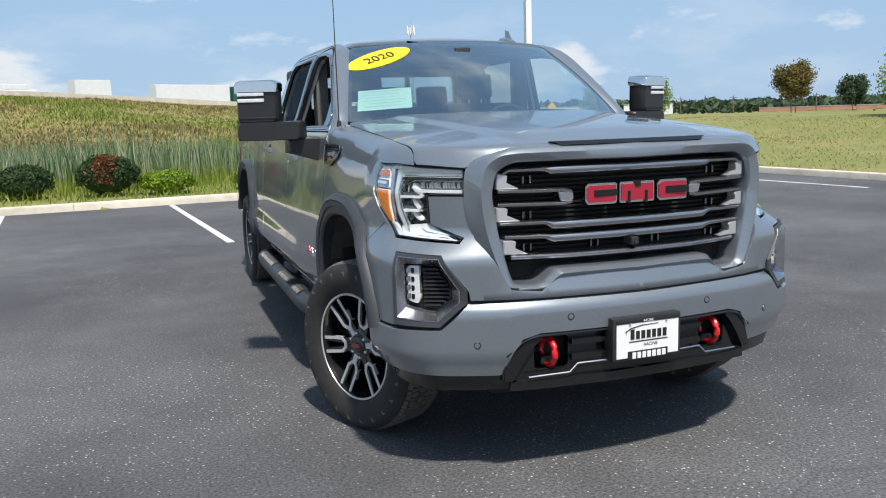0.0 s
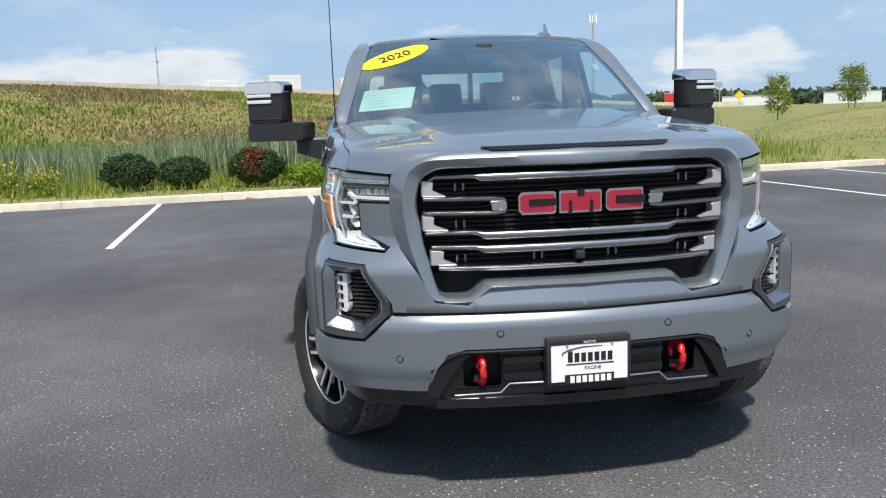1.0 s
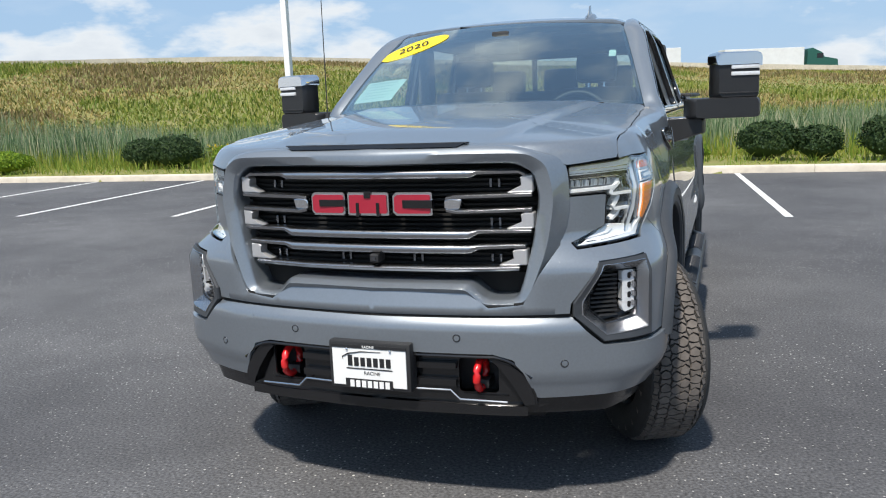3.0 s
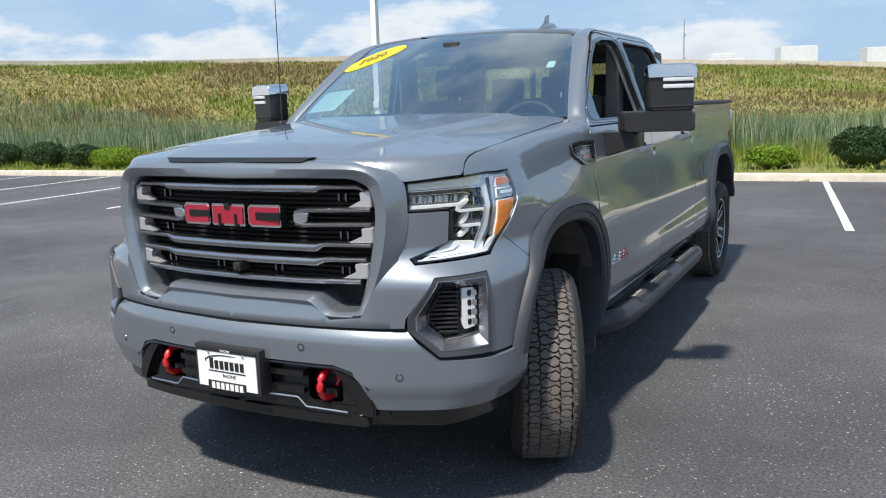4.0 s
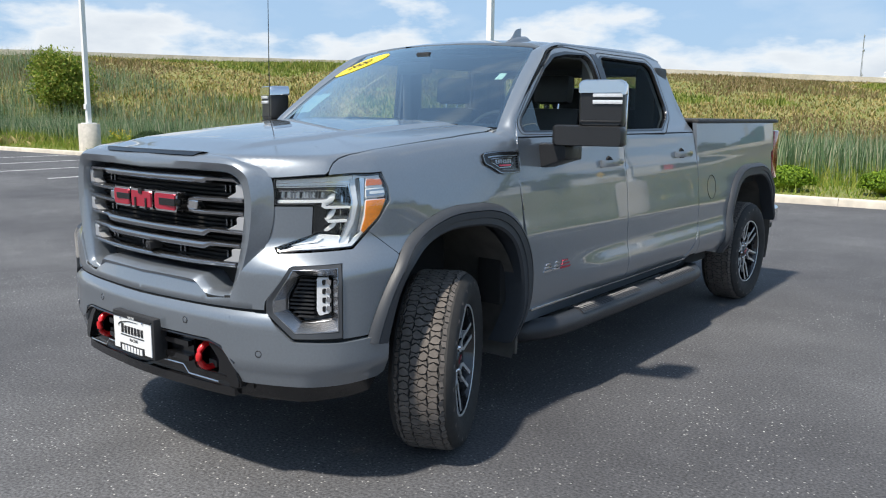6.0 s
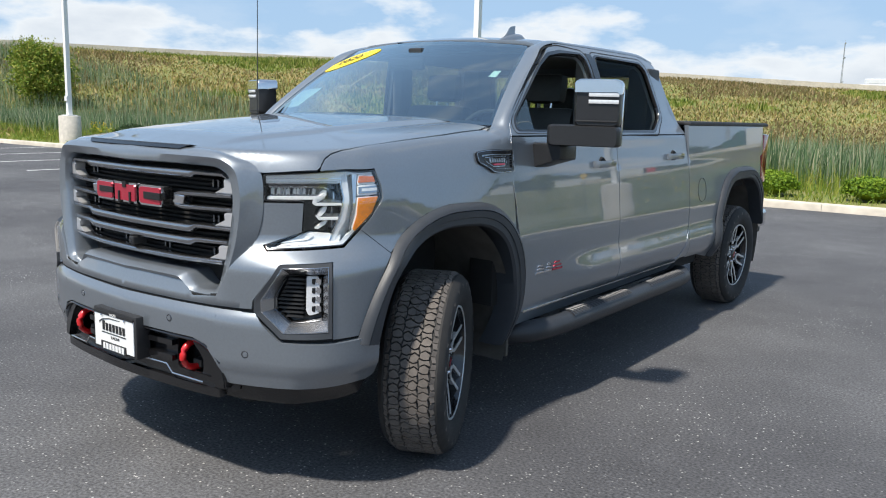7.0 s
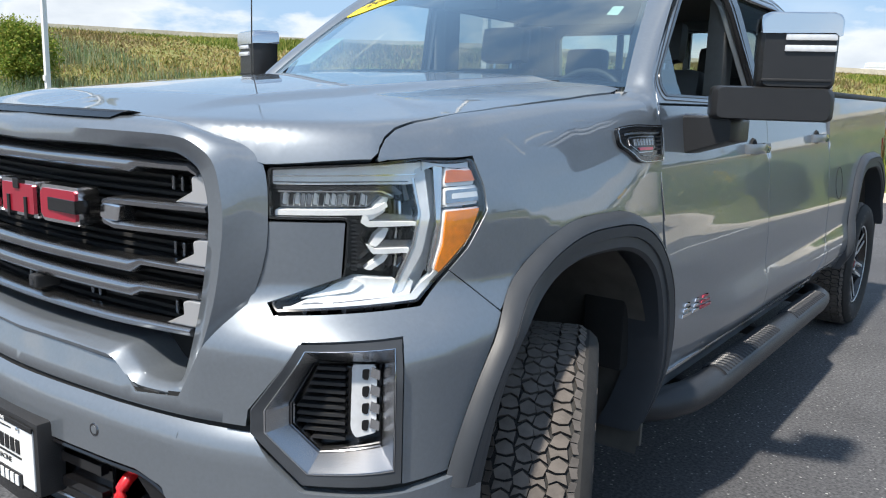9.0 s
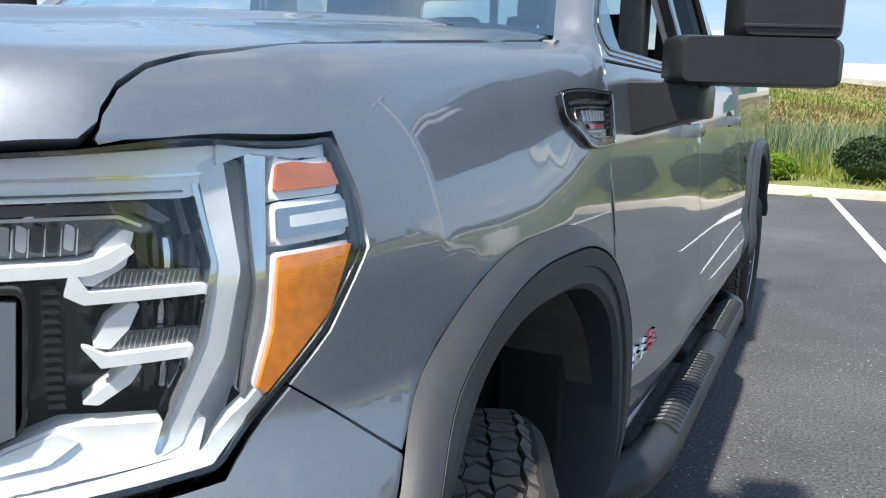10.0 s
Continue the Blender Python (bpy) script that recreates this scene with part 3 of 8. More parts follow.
def eased(qs, xs):
    """A smooth curve near the points: a fine table, averaged, then read with a cubic."""
    h, g0 = 0.02, -1.2
    v = [interp(g0 + h * i, qs, xs) for i in range(400)]
    for _ in range(10):
        v = [v[0]] + [(a + 2 * b + c) / 4 for a, b, c in zip(v, v[1:], v[2:])] + [v[-1]]
    def read(q):
        f = min(max((q - g0) / h, 1.0), 396.0)
        i = int(f)
        t = f - i
        a, b, c, d = v[i - 1:i + 3]
        return b + 0.5 * t * (c - a + t * (2 * a - 5 * b + 4 * c - d + t * (3 * (b - c) + d - a)))
    return read


LOW, HIGH = eased(LOW_Q, LOW_X), eased(HIGH_Q, HIGH_X)


def flank_x(q, z):
    w = smooth01((z - 0.94) / 0.14)
    x = LOW(q) * (1 - w) + HIGH(q) * w
    side = smooth01((q - 0.5) / 0.7)
    x -= 0.019 * smooth01((z - 1.20) / 0.13) * smooth01((q - 0.30) / 0.2) * (1 - smooth01((q - 0.8) / 0.4))
    x -= 0.045 * smooth01((0.60 - z) / 0.20) * smooth01((q - 0.1) / 0.3) * (1 - side)
    lean = 0.002 - 0.67 * max(0.0, 0.80 - z) ** 2.32 - 0.095 * max(0.0, z - 0.93) ** 1.2
    lean += 0.028 * smooth01((0.82 - z) / 0.16) * smooth01((z - 0.50) / 0.12) * smooth01((q - 1.85) / 0.8)
    return x + side * lean


V_TOP = 1.57                             # v at the inner end of the shoulder roll


def roll_z(q):
    """Height at which the flank starts to roll in: above the lamps in front, lower along the doors."""
    z = 1.322 + 0.016 * smooth01((q + 0.05) / 0.37)
    low = 1.17 + (Z0 - 1.17) * smooth01((q - 1.30) / 0.32)
    return z + (low - z) * smooth01((q - 0.42) / 0.62)


ROLL_Q, ROLL_W = (-0.85, -0.25, 0.05, 0.30, 0.60, 0.90, 1.30, 1.60), (0.060, 0.050, 0.064, 0.082, 0.092, 0.124, 0.124, 0.082)
TOP_Q, TOP_Z = (-0.85, 0.05, 0.30, 0.60, 0.90, 1.30, 1.60), (1.412, 1.412, 1.414, 1.428, 1.447, 1.473, 1.488)


def roll_h(q):
    return interp(q, TOP_Q, TOP_Z) - roll_z(q)


def roll(d, w, h, q=0.0):
    """Rise of the shoulder at the distance d inside its foot: steep at first, nearly flat at w; fuller at the door."""
    t = d / w
    k = 2.4 + 2.6 * smooth01((q - 1.15) / 0.5)
    if t < 0:
        return h * (0.86 * k + 0.14) * t
    if t >= 1:
        return h * (1 + 0.14 * (t - 1))
    return h * (0.86 * (1 - (1 - t) ** k) + 0.14 * t)


def flank(q, v):
    """The body's side and nose: q = x + y, v = height up to roll_z, then the roll of the shoulder up to V_TOP."""
    zs = roll_z(q)
    z = min(v, zs)
    x = flank_x(q, z)
    p = Vector((x, q - x, z))
    if v > zs:
        t = (v - zs) / (V_TOP - zs)
        d = 0.02
        xa, xb = flank_x(q - d, zs), flank_x(q + d, zs)
        tan = Vector((xb - xa, 2 * d - (xb - xa), 0)).normalized()
        inn = Vector((-tan.y, tan.x, 0))
        w, h = interp(q, ROLL_Q, ROLL_W), roll_h(q)
        p += inn * (w * t ** 1.5)
        p.z = zs + roll(w * t ** 1.5, w, h, q)
    return p


def v_roll(q, d):
    """The v of the point that lies d inside the foot of the shoulder."""
    zs = roll_z(q)
    return zs + (V_TOP - zs) * (d / interp(q, ROLL_Q, ROLL_W)) ** (1 / 1.5)


def inward(q, z):
    """Horizontal direction into the body at q."""
    xa, xb = flank_x(q - 0.02, z), flank_x(q + 0.02, z)
    tan = Vector((xb - xa, 0.04 - (xb - xa), 0)).normalized()
    return Vector((-tan.y, tan.x, 0))


def tuck(z):
    """How far the bumper's rounded upper and lower edges fall back."""
    return 0.022 * max(0.0, (z - 0.730) / 0.045) ** 2 + 0.24 * max(0.0, 0.60 - z) * smooth01((0.60 - z) / 0.07)


def bumper_flank(q, v):
    return flank(q, v) + inward(q, v) * tuck(v)


def bumper_nose(x, z):
    return nose(x, z) + Vector((0, tuck(z), 0))


def sill_nose(x, z):
    """The shelf under the grille: rounded below, sloping back above."""
    p = nose(x, z)
    p.y += 0.36 * max(0.0, z - 0.802) * (1 - smooth01((abs(x) - 0.44) / 0.22)) + 0.02 * max(0.0, (0.812 - z) / 0.02) ** 2 * 0.5
    return p


def q_of(y, z):
    q = y + 1.0
    for _ in range(4):
        q += y - (q - flank_x(q, min(z, Z0)))
    return q


def nose(x, z):
    """The nose by x and height, for the middle of the front: even in x, and one with the flank further out."""
    side, x = (1 if x >= 0 else -1), abs(x)
    w = smooth01((z - 0.94) / 0.14)
    def mid(qs, xs):
        ys = [a - b for a, b in zip(qs, xs)][:6]
        return interp(x, [-xs[1]] + list(xs[:6]), [ys[1]] + ys)
    y = mid(LOW_Q, LOW_X) * (1 - w) + mid(HIGH_Q, HIGH_X) * w
    k = smooth01((x - 0.34) / 0.16)
    if k:
        a, b = -0.86, 0.7
        for _ in range(26):
            m = (a + b) / 2
            if flank_x(m, z) < x:
                a = m
            else:
                b = m
        y += (a - x - y) * k
    return Vector((side * x, y, z))


def cab_x(z, y=1.5):
    """Half width of the cab's and bed's side above the shoulder line."""
    x = 0.983 - 0.028 * smooth01((z - 1.20) / 0.28) - 0.022 * smooth01((z - 1.43) / 0.11)
    if z > 1.48:
        x -= (z - 1.48) * 0.325 + max(0, z - 1.86) ** 2 * 2.2
    return x


def cabside(y, z):
    if z <= Z0:
        x = flank_x(y + 1.0, z)
    else:
        x = cab_x(z)
    return Vector((x - 0.03 * smooth01((y - 2.5) / 0.6) * smooth01((z - 1.45) / 0.2), y, z))


def bedside(y, z):
    if z <= Z0:
        x = flank_x(y + 1.0, z)
    else:
        x = 0.982 - 0.019 * (z - 1.27) / 0.27
    # the tail tucks in a little at the rear corner
    return Vector((x - 0.10 * max(0, (y - 4.85) / 0.2) ** 2.2, y, z))


def v_of(q, z):
    """The v of a height on the flank, also where the shoulder rolls in."""
    if z <= roll_z(q):
        return z
    a, b = roll_z(q), V_TOP
    for _ in range(22):
        m = (a + b) / 2
        if flank(q, m).z < z:
            a = m
        else:
            b = m
    return a


def on_flank(pts):
    return [(p[0], v_of(p[0], p[1]), *p[2:]) for p in pts]


def offset_loop(loop, w):
    """The closed loop moved outwards by w (inwards: minus)."""
    area = sum(a[0] * b[1] - b[0] * a[1] for a, b in zip(loop, loop[1:] + loop[:1]))
    s = 1 if area > 0 else -1
    out = []
    for i, p in enumerate(loop):
        a, b = Vector(loop[i - 1][:2]), Vector(loop[(i + 1) % len(loop)][:2])
        t = (b - a).normalized()
        out.append((p[0] + s * t.y * w, p[1] - s * t.x * w))
    return out


FOOT_Q = np.arange(-0.84, 1.75, 0.01)
FOOT = np.array([tuple(flank(q, roll_z(q)).to_2d()) for q in FOOT_Q])


def hood(x, y):
    """The hood's height over the plan: the shoulder's roll carried on inwards until it meets the crown."""
    ax = abs(x)
    a, ab = FOOT[:-1], FOOT[1:] - FOOT[:-1]
    f = (((np.array((ax, y)) - a) * ab).sum(1) / (ab ** 2).sum(1)).clip(0, 1)
    gap = np.hypot(*(a + ab * f[:, None] - (ax, y)).T)
    i = int(gap.argmin())
    off = np.array((ax, y)) - (a[i] + ab[i] * f[i])
    q, d = FOOT_Q[i] + 0.01 * f[i], math.copysign(gap[i], off[1] * ab[i][0] - off[0] * ab[i][1])
    crown = 1.4985 + 0.087 * y - 0.016 * y * y - 0.03 * (ax / 0.85) ** 2
    edge_z = roll_z(q) + roll(d, interp(q, ROLL_Q, ROLL_W), roll_h(q), q) + 0.02 * max(0, d - 0.05)
    k = 0.010
    low = min(crown, edge_z)
    z = low - k * math.log(math.exp(-(crown - low) / k) + math.exp(-(edge_z - low) / k)) + 0.004 * min(1, max(0, d) / 0.06)
    edge = 0.50 + 0.14 * (y + 0.7)
    z += 0.014 * smooth01((edge - ax) / 0.09) * smooth01((y + 0.76) / 0.22)
    return Vector((x, y, min(z, edge_z + 0.02)))


def screen(x, s):
    """The windscreen: x across, s from 0 at its foot to 1 at the roof."""
    c = (x / 0.85) ** 2
    y0, z0 = 0.40 + 0.25 * c, 1.535 - 0.03 * c
    y1, z1 = 1.20 + 0.14 * c, 2.0 - 0.055 * c
    return Vector((x, y0 + (y1 - y0) * s, z0 + (z1 - z0) * s + 0.022 * math.sin(math.pi * s)))


def screen_w(s):
    """Half width of the glass at s."""
    return 0.862 - 0.182 * s


def roof(x, y):
    ax = abs(x)
    z = 2.045 - 0.045 * (ax / 0.74) ** 2 - 0.05 * smooth01((ax - 0.60) / 0.17)
    z -= 0.045 * max(0, (1.55 - y) / 0.35) ** 2 + 0.025 * max(0, (y - 2.55) / 0.35) ** 2
    z += 0.014 * smooth01((y - 1.5) / 0.9)
    return Vector((x, y, z))


# ---- the truck: painted body ----
truck = thing("pickup_truck", label="metallic grey crew-cab pickup truck parked on asphalt with wheels turned", category="truck")

# headlamp and arch outlines, as (q, v) on the body
HL_QZ = [(0.010, 1.318), (0.15, 1.324), (0.30, 1.330), (0.46, 1.337), (0.632, 1.338), (0.668, 1.225), (0.600, 1.15), (0.448, 1.045), (0.030, 1.030), (0.016, 1.05), (0.225, 1.100), (0.235, 1.215), (0.010, 1.215)]
HL = round_loop([(*p, 0.012) for p in on_flank(HL_QZ)])
ARCH_OUT = [(-0.500, 0.66), (-0.485, 0.706), (-0.412, 0.848), (-0.298, 0.994), (-0.172, 1.086), (-0.04, 1.140), (0.13, 1.168), (0.355, 1.164), (0.50, 1.135), (0.60, 1.08), (0.68, 0.99), (0.745, 0.834), (0.750, 0.654), (0.70, 0.47)]
ARCH_IN = [(-0.395, 0.64), (-0.372, 0.72), (-0.311, 0.868), (-0.21, 0.965), (-0.10, 1.022), (0.0, 1.05), (0.12, 1.064), (0.315, 1.057), (0.43, 1.035), (0.51, 0.995), (0.575, 0.93), (0.63, 0.80), (0.655, 0.62), (0.61, 0.40)]
REAR_Y = 4.33
WHEEL_Y, WHEEL_X, TYRE_R = 0.130, 0.874, 0.426


def arch_q(pts):
    return [(q_of(y, z), z) for y, z in pts]


front_arch = arch_q(ARCH_OUT)

# fender: behind the lamp, over the wheel, back to the door, up to the hood seam
fender = [(0.545, 1.103), (q_of(-0.2935, 1.0015), 1.0015)] + [p for p in front_arch if p[1] > 1.02 and p[0] < 1.0] + [p for p in front_arch if p[0] >= 1.0]
SEAM = [(q, v_roll(q, d)) for q, d in ((0.318, 0.0), (0.330, 0.010), (0.355, 0.024), (0.40, 0.040), (0.47, 0.057), (0.56, 0.074), (0.66, 0.092), (0.80, 0.110), (1.0, 0.122), (1.25, 0.126), (1.57, 0.114))]
fender += [(1.715, 0.50), (1.722, 0.75), (1.676, 1.10), (1.654, 1.27)] + on_flank([(1.656, 1.40), (1.664, 1.45)]) + [(1.670, v_roll(1.670, 0.058)), (1.655, v_roll(1.655, 0.100))] + densify(SEAM, 0.03, False)[::-1] + on_flank([(0.322, 1.334), (0.46, 1.342), (0.637, 1.343), (0.674, 1.225), (0.606, 1.147)])
skin_pair("front_fender", truck, fender, flank, M_PAINT, step=0.026)

# fascia: from the bumper up round the grille and the lamps
fas = [(-0.12, 0.80), (-0.052, 0.80), (-0.045, 0.835), (0.108, 0.982), (0.392, 0.992), (0.393, 0.692), (q_of(-0.488, 0.70), 0.692)]
fas += [p for p in front_arch if 0.70 < p[1] < 1.0 and p[0] < 0.9]
fas += [(q_of(-0.296, 0.998), 0.998), (0.545, 1.100), (0.452, 1.036), (0.026, 1.022), (0.006, 1.045), (0.218, 1.096), (0.228, 1.209), (0.004, 1.209), (-0.012, 1.10), (-0.10, 0.96)]
fascia = skin_pair("front_fascia", truck, fas, flank, M_PAINT, step=0.024)
mid = [(0.0, 0.790), (0.697, 0.798), (0.705, 0.85), (0.725, 1.05), (0.69, 1.04), (0.625, 0.94), (0.57, 0.835), (0.445, 0.822), (0.365, 0.878), (0.0, 0.878)]
skin("fascia_centre", truck, mid, sill_nose, M_PAINT, step=0.024, both=True)

# bumper: painted bar with the dip under each fog lamp
bmp = [(-0.30, 0.62), (-0.262, 0.585), (-0.236, 0.54), (-0.228, 0.497), (-0.20, 0.486), (0.10, 0.488), (0.42, 0.492), (0.60, 0.496), (0.640, 0.515), (0.645, 0.655), (0.60, 0.682), (0.40, 0.678), (0.11, 0.678), (-0.055, 0.785), (-0.30, 0.777)]
skin_pair("front_bumper", truck, round_loop(bmp, 0.012), bumper_flank, M_PAINT, step=0.024, offset=0.014, depth=0.05)
bm_mid = [(0.0, 0.655), (0.46, 0.655), (0.53, 0.635), (0.575, 0.60), (0.575, 0.775), (0.0, 0.772)]
skin("bumper_centre", truck, bm_mid, bumper_nose, M_PAINT, step=0.024, offset=0.014, depth=0.03, both=True)
# near-black sheets set in behind the bumper's gaps, as the shade there
skin_pair("bumper_gap_shade", truck, [(-0.30, 0.70), (0.10, 0.62), (0.60, 0.62), (0.60, 0.71), (0.11, 0.70), (-0.05, 0.80), (-0.05, 0.86), (-0.30, 0.84)], flank, M_VOID, step=0.05, offset=-0.012, depth=0)
skin("bumper_gap_shade", truck, [(-0.62, 0.72), (0.62, 0.72), (0.62, 0.83), (-0.62, 0.83)], lambda x, z: Vector((x, nose(abs(x), z).y, z)), M_VOID, step=0.05, offset=-0.012, depth=0)

# lower black valance under the whole bumper
val = [(-0.30, 0.412), (0.10, 0.410), (0.45, 0.405), (0.585, 0.412), (0.612, 0.46), (0.622, 0.505), (0.42, 0.503), (0.10, 0.50), (-0.30, 0.50)]
skin_pair("valance", truck, val, bumper_flank, M_BLACK, step=0.03, offset=-0.004, depth=0.06)
skin("valance_centre", truck, [(0.0, 0.415), (0.58, 0.415), (0.58, 0.452), (0.0, 0.455)], nose, M_BLACK, step=0.04, offset=-0.006, depth=0.06, both=True)

# hood
hd = [(0.0, -0.778), (0.50, -0.771), (0.60, -0.761), (0.668, -0.738), (0.700, -0.716)]
hd += [tuple(flank(q, v_roll(q, 0.0006)).to_2d()) for q in [0.004 + 0.296 * i / 9 for i in range(10)]]
hd += [(flank(q, v).x - 0.0035, flank(q, v).y + 0.0015) for q, v in densify(SEAM, 0.03, False)[1:-2]]
hd += [(0.846, 0.612), (0.80, 0.596), (0.60, 0.515), (0.30, 0.455), (0.0, 0.44)]
hd_full = hd + [(-x, y) for x, y in reversed(hd[1:-1])]
skin("hood", truck, hd_full, hood, M_PAINT, step=0.015, depth=0.025)
skin("cowl_panel", truck, [(-0.84, 0.44), (0.84, 0.44), (0.84, 0.66), (0.4, 0.52), (-0.4, 0.52), (-0.84, 0.66)], lambda x, y: Vector((x, y, 1.510 - 0.050 * (x / 0.8) ** 2)), M_MATTE, step=0.06, depth=0.02)


# grille surround: a ring from the opening's recess over its lip to the outer edge
OPEN = [(0.0, 1.337), (0.50, 1.341), (0.548, 1.336), (0.606, 1.305), (0.624, 1.215), (0.598, 1.045), (0.552, 0.872), (0.530, 0.848), (0.452, 0.846), (0.426, 0.854), (0.380, 0.900), (0.355, 0.908), (0.0, 0.905)]
CREASE = [(0.0, 1.375, -0.842), (0.53, 1.378, -0.812), (0.60, 1.370, -0.800), (0.656, 1.330, -0.782), (0.680, 1.215, -0.782), (0.655, 1.040, -0.790), (0.588, 0.860, -0.806), (0.552, 0.833, -0.812), (0.446, 0.831, -0.830), (0.412, 0.840, -0.836), (0.368, 0.884, -0.846), (0.345, 0.890, -0.852), (0.0, 0.888, -0.868)]
OUTER = [(0.0, 1.416, -0.770), (0.50, 1.412, -0.762), (0.60, 1.404, -0.750), (0.674, 1.372, -0.722), (0.716, 1.318, -0.705), (0.722, 1.12, -0.712), (0.600, 0.832, -0.775), (0.565, 0.800, -0.785), (0.442, 0.798, -0.806), (0.402, 0.808, -0.812), (0.358, 0.855, -0.825), (0.335, 0.860, -0.832), (0.0, 0.858, -0.85)]


OUTER = [(x, hood(x, y + 0.003).z, y) if z > 1.35 else (x, z, y) for x, z, y in OUTER]


def face_y(x):
    return -0.832 + 0.06 * (x / 0.62) ** 2


def ring_surround():
    bm = bmesh.new()
    lip = [Vector((x, face_y(x), z)) for x, z in OPEN]
    rings = [[Vector((x * 0.99, face_y(x) + 0.11, 1.1 + (z - 1.1) * 0.985)) for x, z in OPEN], lip,
             [l.lerp(Vector((x, y, z)), 0.16) + Vector((0, -0.010, 0)) for l, (x, z, y) in zip(lip, CREASE)],
             [Vector((x, y - 0.004, z)) for x, z, y in CREASE]]
    cre, out = rings[-1], [Vector((x, y, z)) for x, z, y in OUTER]
    for t in (0.2, 0.4, 0.6, 0.8, 1.0):
        rings.append([])
        for c, o in zip(cre, out):
            # the top rolls back as a curve; the flanks fall straight
            bulge = 0.016 * smooth01((c.z - 1.28) / 0.09)
            p = c.lerp(o, t)
            n = Vector((0, -(o.z - c.z), o.y - c.y))
            p += Vector((0, -0.5, 0.85)) * bulge * math.sin(math.pi * t) * 0.75
            rings[-1].append(p)
    out_rings = []
    for r in rings:
        fine = [r[0]]
        for i in range(1, len(r) - 1):
            p0, p1 = r[i].lerp(r[i - 1], 0.38), r[i].lerp(r[i + 1], 0.38)
            long = 6 if i == 1 else 1
            fine += [fine[-1].lerp(p0, k / long) for k in range(1, long)]
            fine += [p0 * (1 - t) ** 2 + r[i] * 2 * t * (1 - t) + p1 * t * t for t in (0, 0.25, 0.5, 0.75, 1)]
        last = fine[-1]
        fine += [last.lerp(r[-1], k / 5) for k in range(1, 6)]
        out_rings.append(fine)
    m = {len(r) for r in out_rings}
    assert len(m) == 1
    vs = [[bm.verts.new(p) for p in r] for r in out_rings]
    for r0, r1 in zip(vs, vs[1:]):
        for i in range(len(r0) - 1):
            bm.faces.new((r0[i], r0[i + 1], r1[i + 1], r1[i]))
    geo = bmesh.ops.duplicate(bm, geom=bm.verts[:] + bm.edges[:] + bm.faces[:])
    bmesh.ops.scale(bm, vec=(-1, 1, 1), verts=[v for v in geo["geom"] if isinstance(v, bmesh.types.BMVert)])
    bmesh.ops.remove_doubles(bm, verts=bm.verts, dist=0.0005)
    return bm


part("grille_surround", ring_surround(), M_PAINT, truck, smooth=48)


# doors and their seams
def door(name, y0, y1, z0, lead, trail):
    """A door skin below the belt; lead and trail are (y, z) edges from sill to belt."""
    loop = lead + [(y, z) for y, z in reversed(trail)]
    return skin_pair(name, truck, loop, cabside, M_PAINT, step=0.03, depth=0.03)


front_doors = door("front_door", 0, 0, 0, [(0.742, 0.545), (0.742, 0.75), (0.69, 1.10), (0.664, 1.27), (0.668, 1.40), (0.680, 1.462)], [(1.868, 0.575), (1.875, 0.75), (1.88, 1.10), (1.878, 1.30), (1.872, 1.462)])
rear_doors = door("rear_door", 0, 0, 0, [(1.876, 0.575), (1.883, 0.75), (1.888, 1.10), (1.886, 1.30), (1.880, 1.462)], [(2.86, 0.59), (2.97, 0.66), (3.055, 0.80), (3.06, 1.10), (3.045, 1.30), (3.03, 1.462)])

skin_pair("cab_corner", truck, [(2.872, 0.572), (3.058, 0.572), (3.062, 0.795), (2.978, 0.652)], cabside, M_PAINT, step=0.03, depth=0.03)

# side frame of the cab, with both window openings
frame_loop = [(0.682, 1.470), (1.868, 1.470), (3.03, 1.470), (3.02, 1.50), (2.95, 1.66), (2.87, 1.86), (2.82, 1.955), (2.74, 1.996), (1.60, 1.996), (1.42, 1.982), (1.30, 1.945), (1.12, 1.835), (0.86, 1.665), (0.722, 1.555)]
WIN_F = round_loop([(0.765, 1.495), (0.775, 1.56), (1.145, 1.842), (1.28, 1.914), (1.45, 1.940), (1.70, 1.946), (1.735, 1.920), (1.83, 1.53), (1.82, 1.490)], 0.03)
WIN_R = round_loop([(1.915, 1.490), (2.50, 1.490), (2.655, 1.575), (2.680, 1.63), (2.600, 1.905), (2.55, 1.944), (1.90, 1.948), (1.845, 1.922), (1.885, 1.60)], 0.03)
skin_pair("cab_frame", truck, frame_loop, cabside, M_PAINT, holes=[WIN_F, WIN_R], step=0.025, depth=0.05)


def band(loop, w):
    """The loop and one grown or shrunk round its middle by about w."""
    c = np.mean(np.array(loop), 0)
    return [(x + (x - c[0]) / math.hypot(x - c[0], y - c[1]) * w, y + (y - c[1]) / math.hypot(x - c[0], y - c[1]) * w) for x, y in loop]


for w_loop in (WIN_F, WIN_R):
    skin_pair("window_seal", truck, band(w_loop, 0.010), cabside, M_BLACK, holes=[band(w_loop, -0.009)], step=0.03, offset=0.003, depth=0.03)
    skin_pair("door_frame_seam", truck, band(w_loop, 0.043), cabside, M_VOID, holes=[band(w_loop, 0.036)], step=0.03, offset=0.0012, depth=0)
skin_pair("rear_door_glass", truck, band(WIN_R, 0.004), cabside, M_PRIVACY, step=0.06, offset=-0.014, depth=0)
# quarter pane post of the front door
skin_pair("quarter_pane", truck, [(0.79, 1.50), (0.955, 1.50), (0.955, 1.665), (0.81, 1.56)], cabside, M_TINT, step=0.04, offset=-0.012, depth=0)
skin_pair("door_seam_frame", truck, [(1.765, 1.952), (1.835, 1.952), (1.900, 1.47), (1.842, 1.47)], cabside, M_BLACK, step=0.04, offset=0.004, depth=0.01)

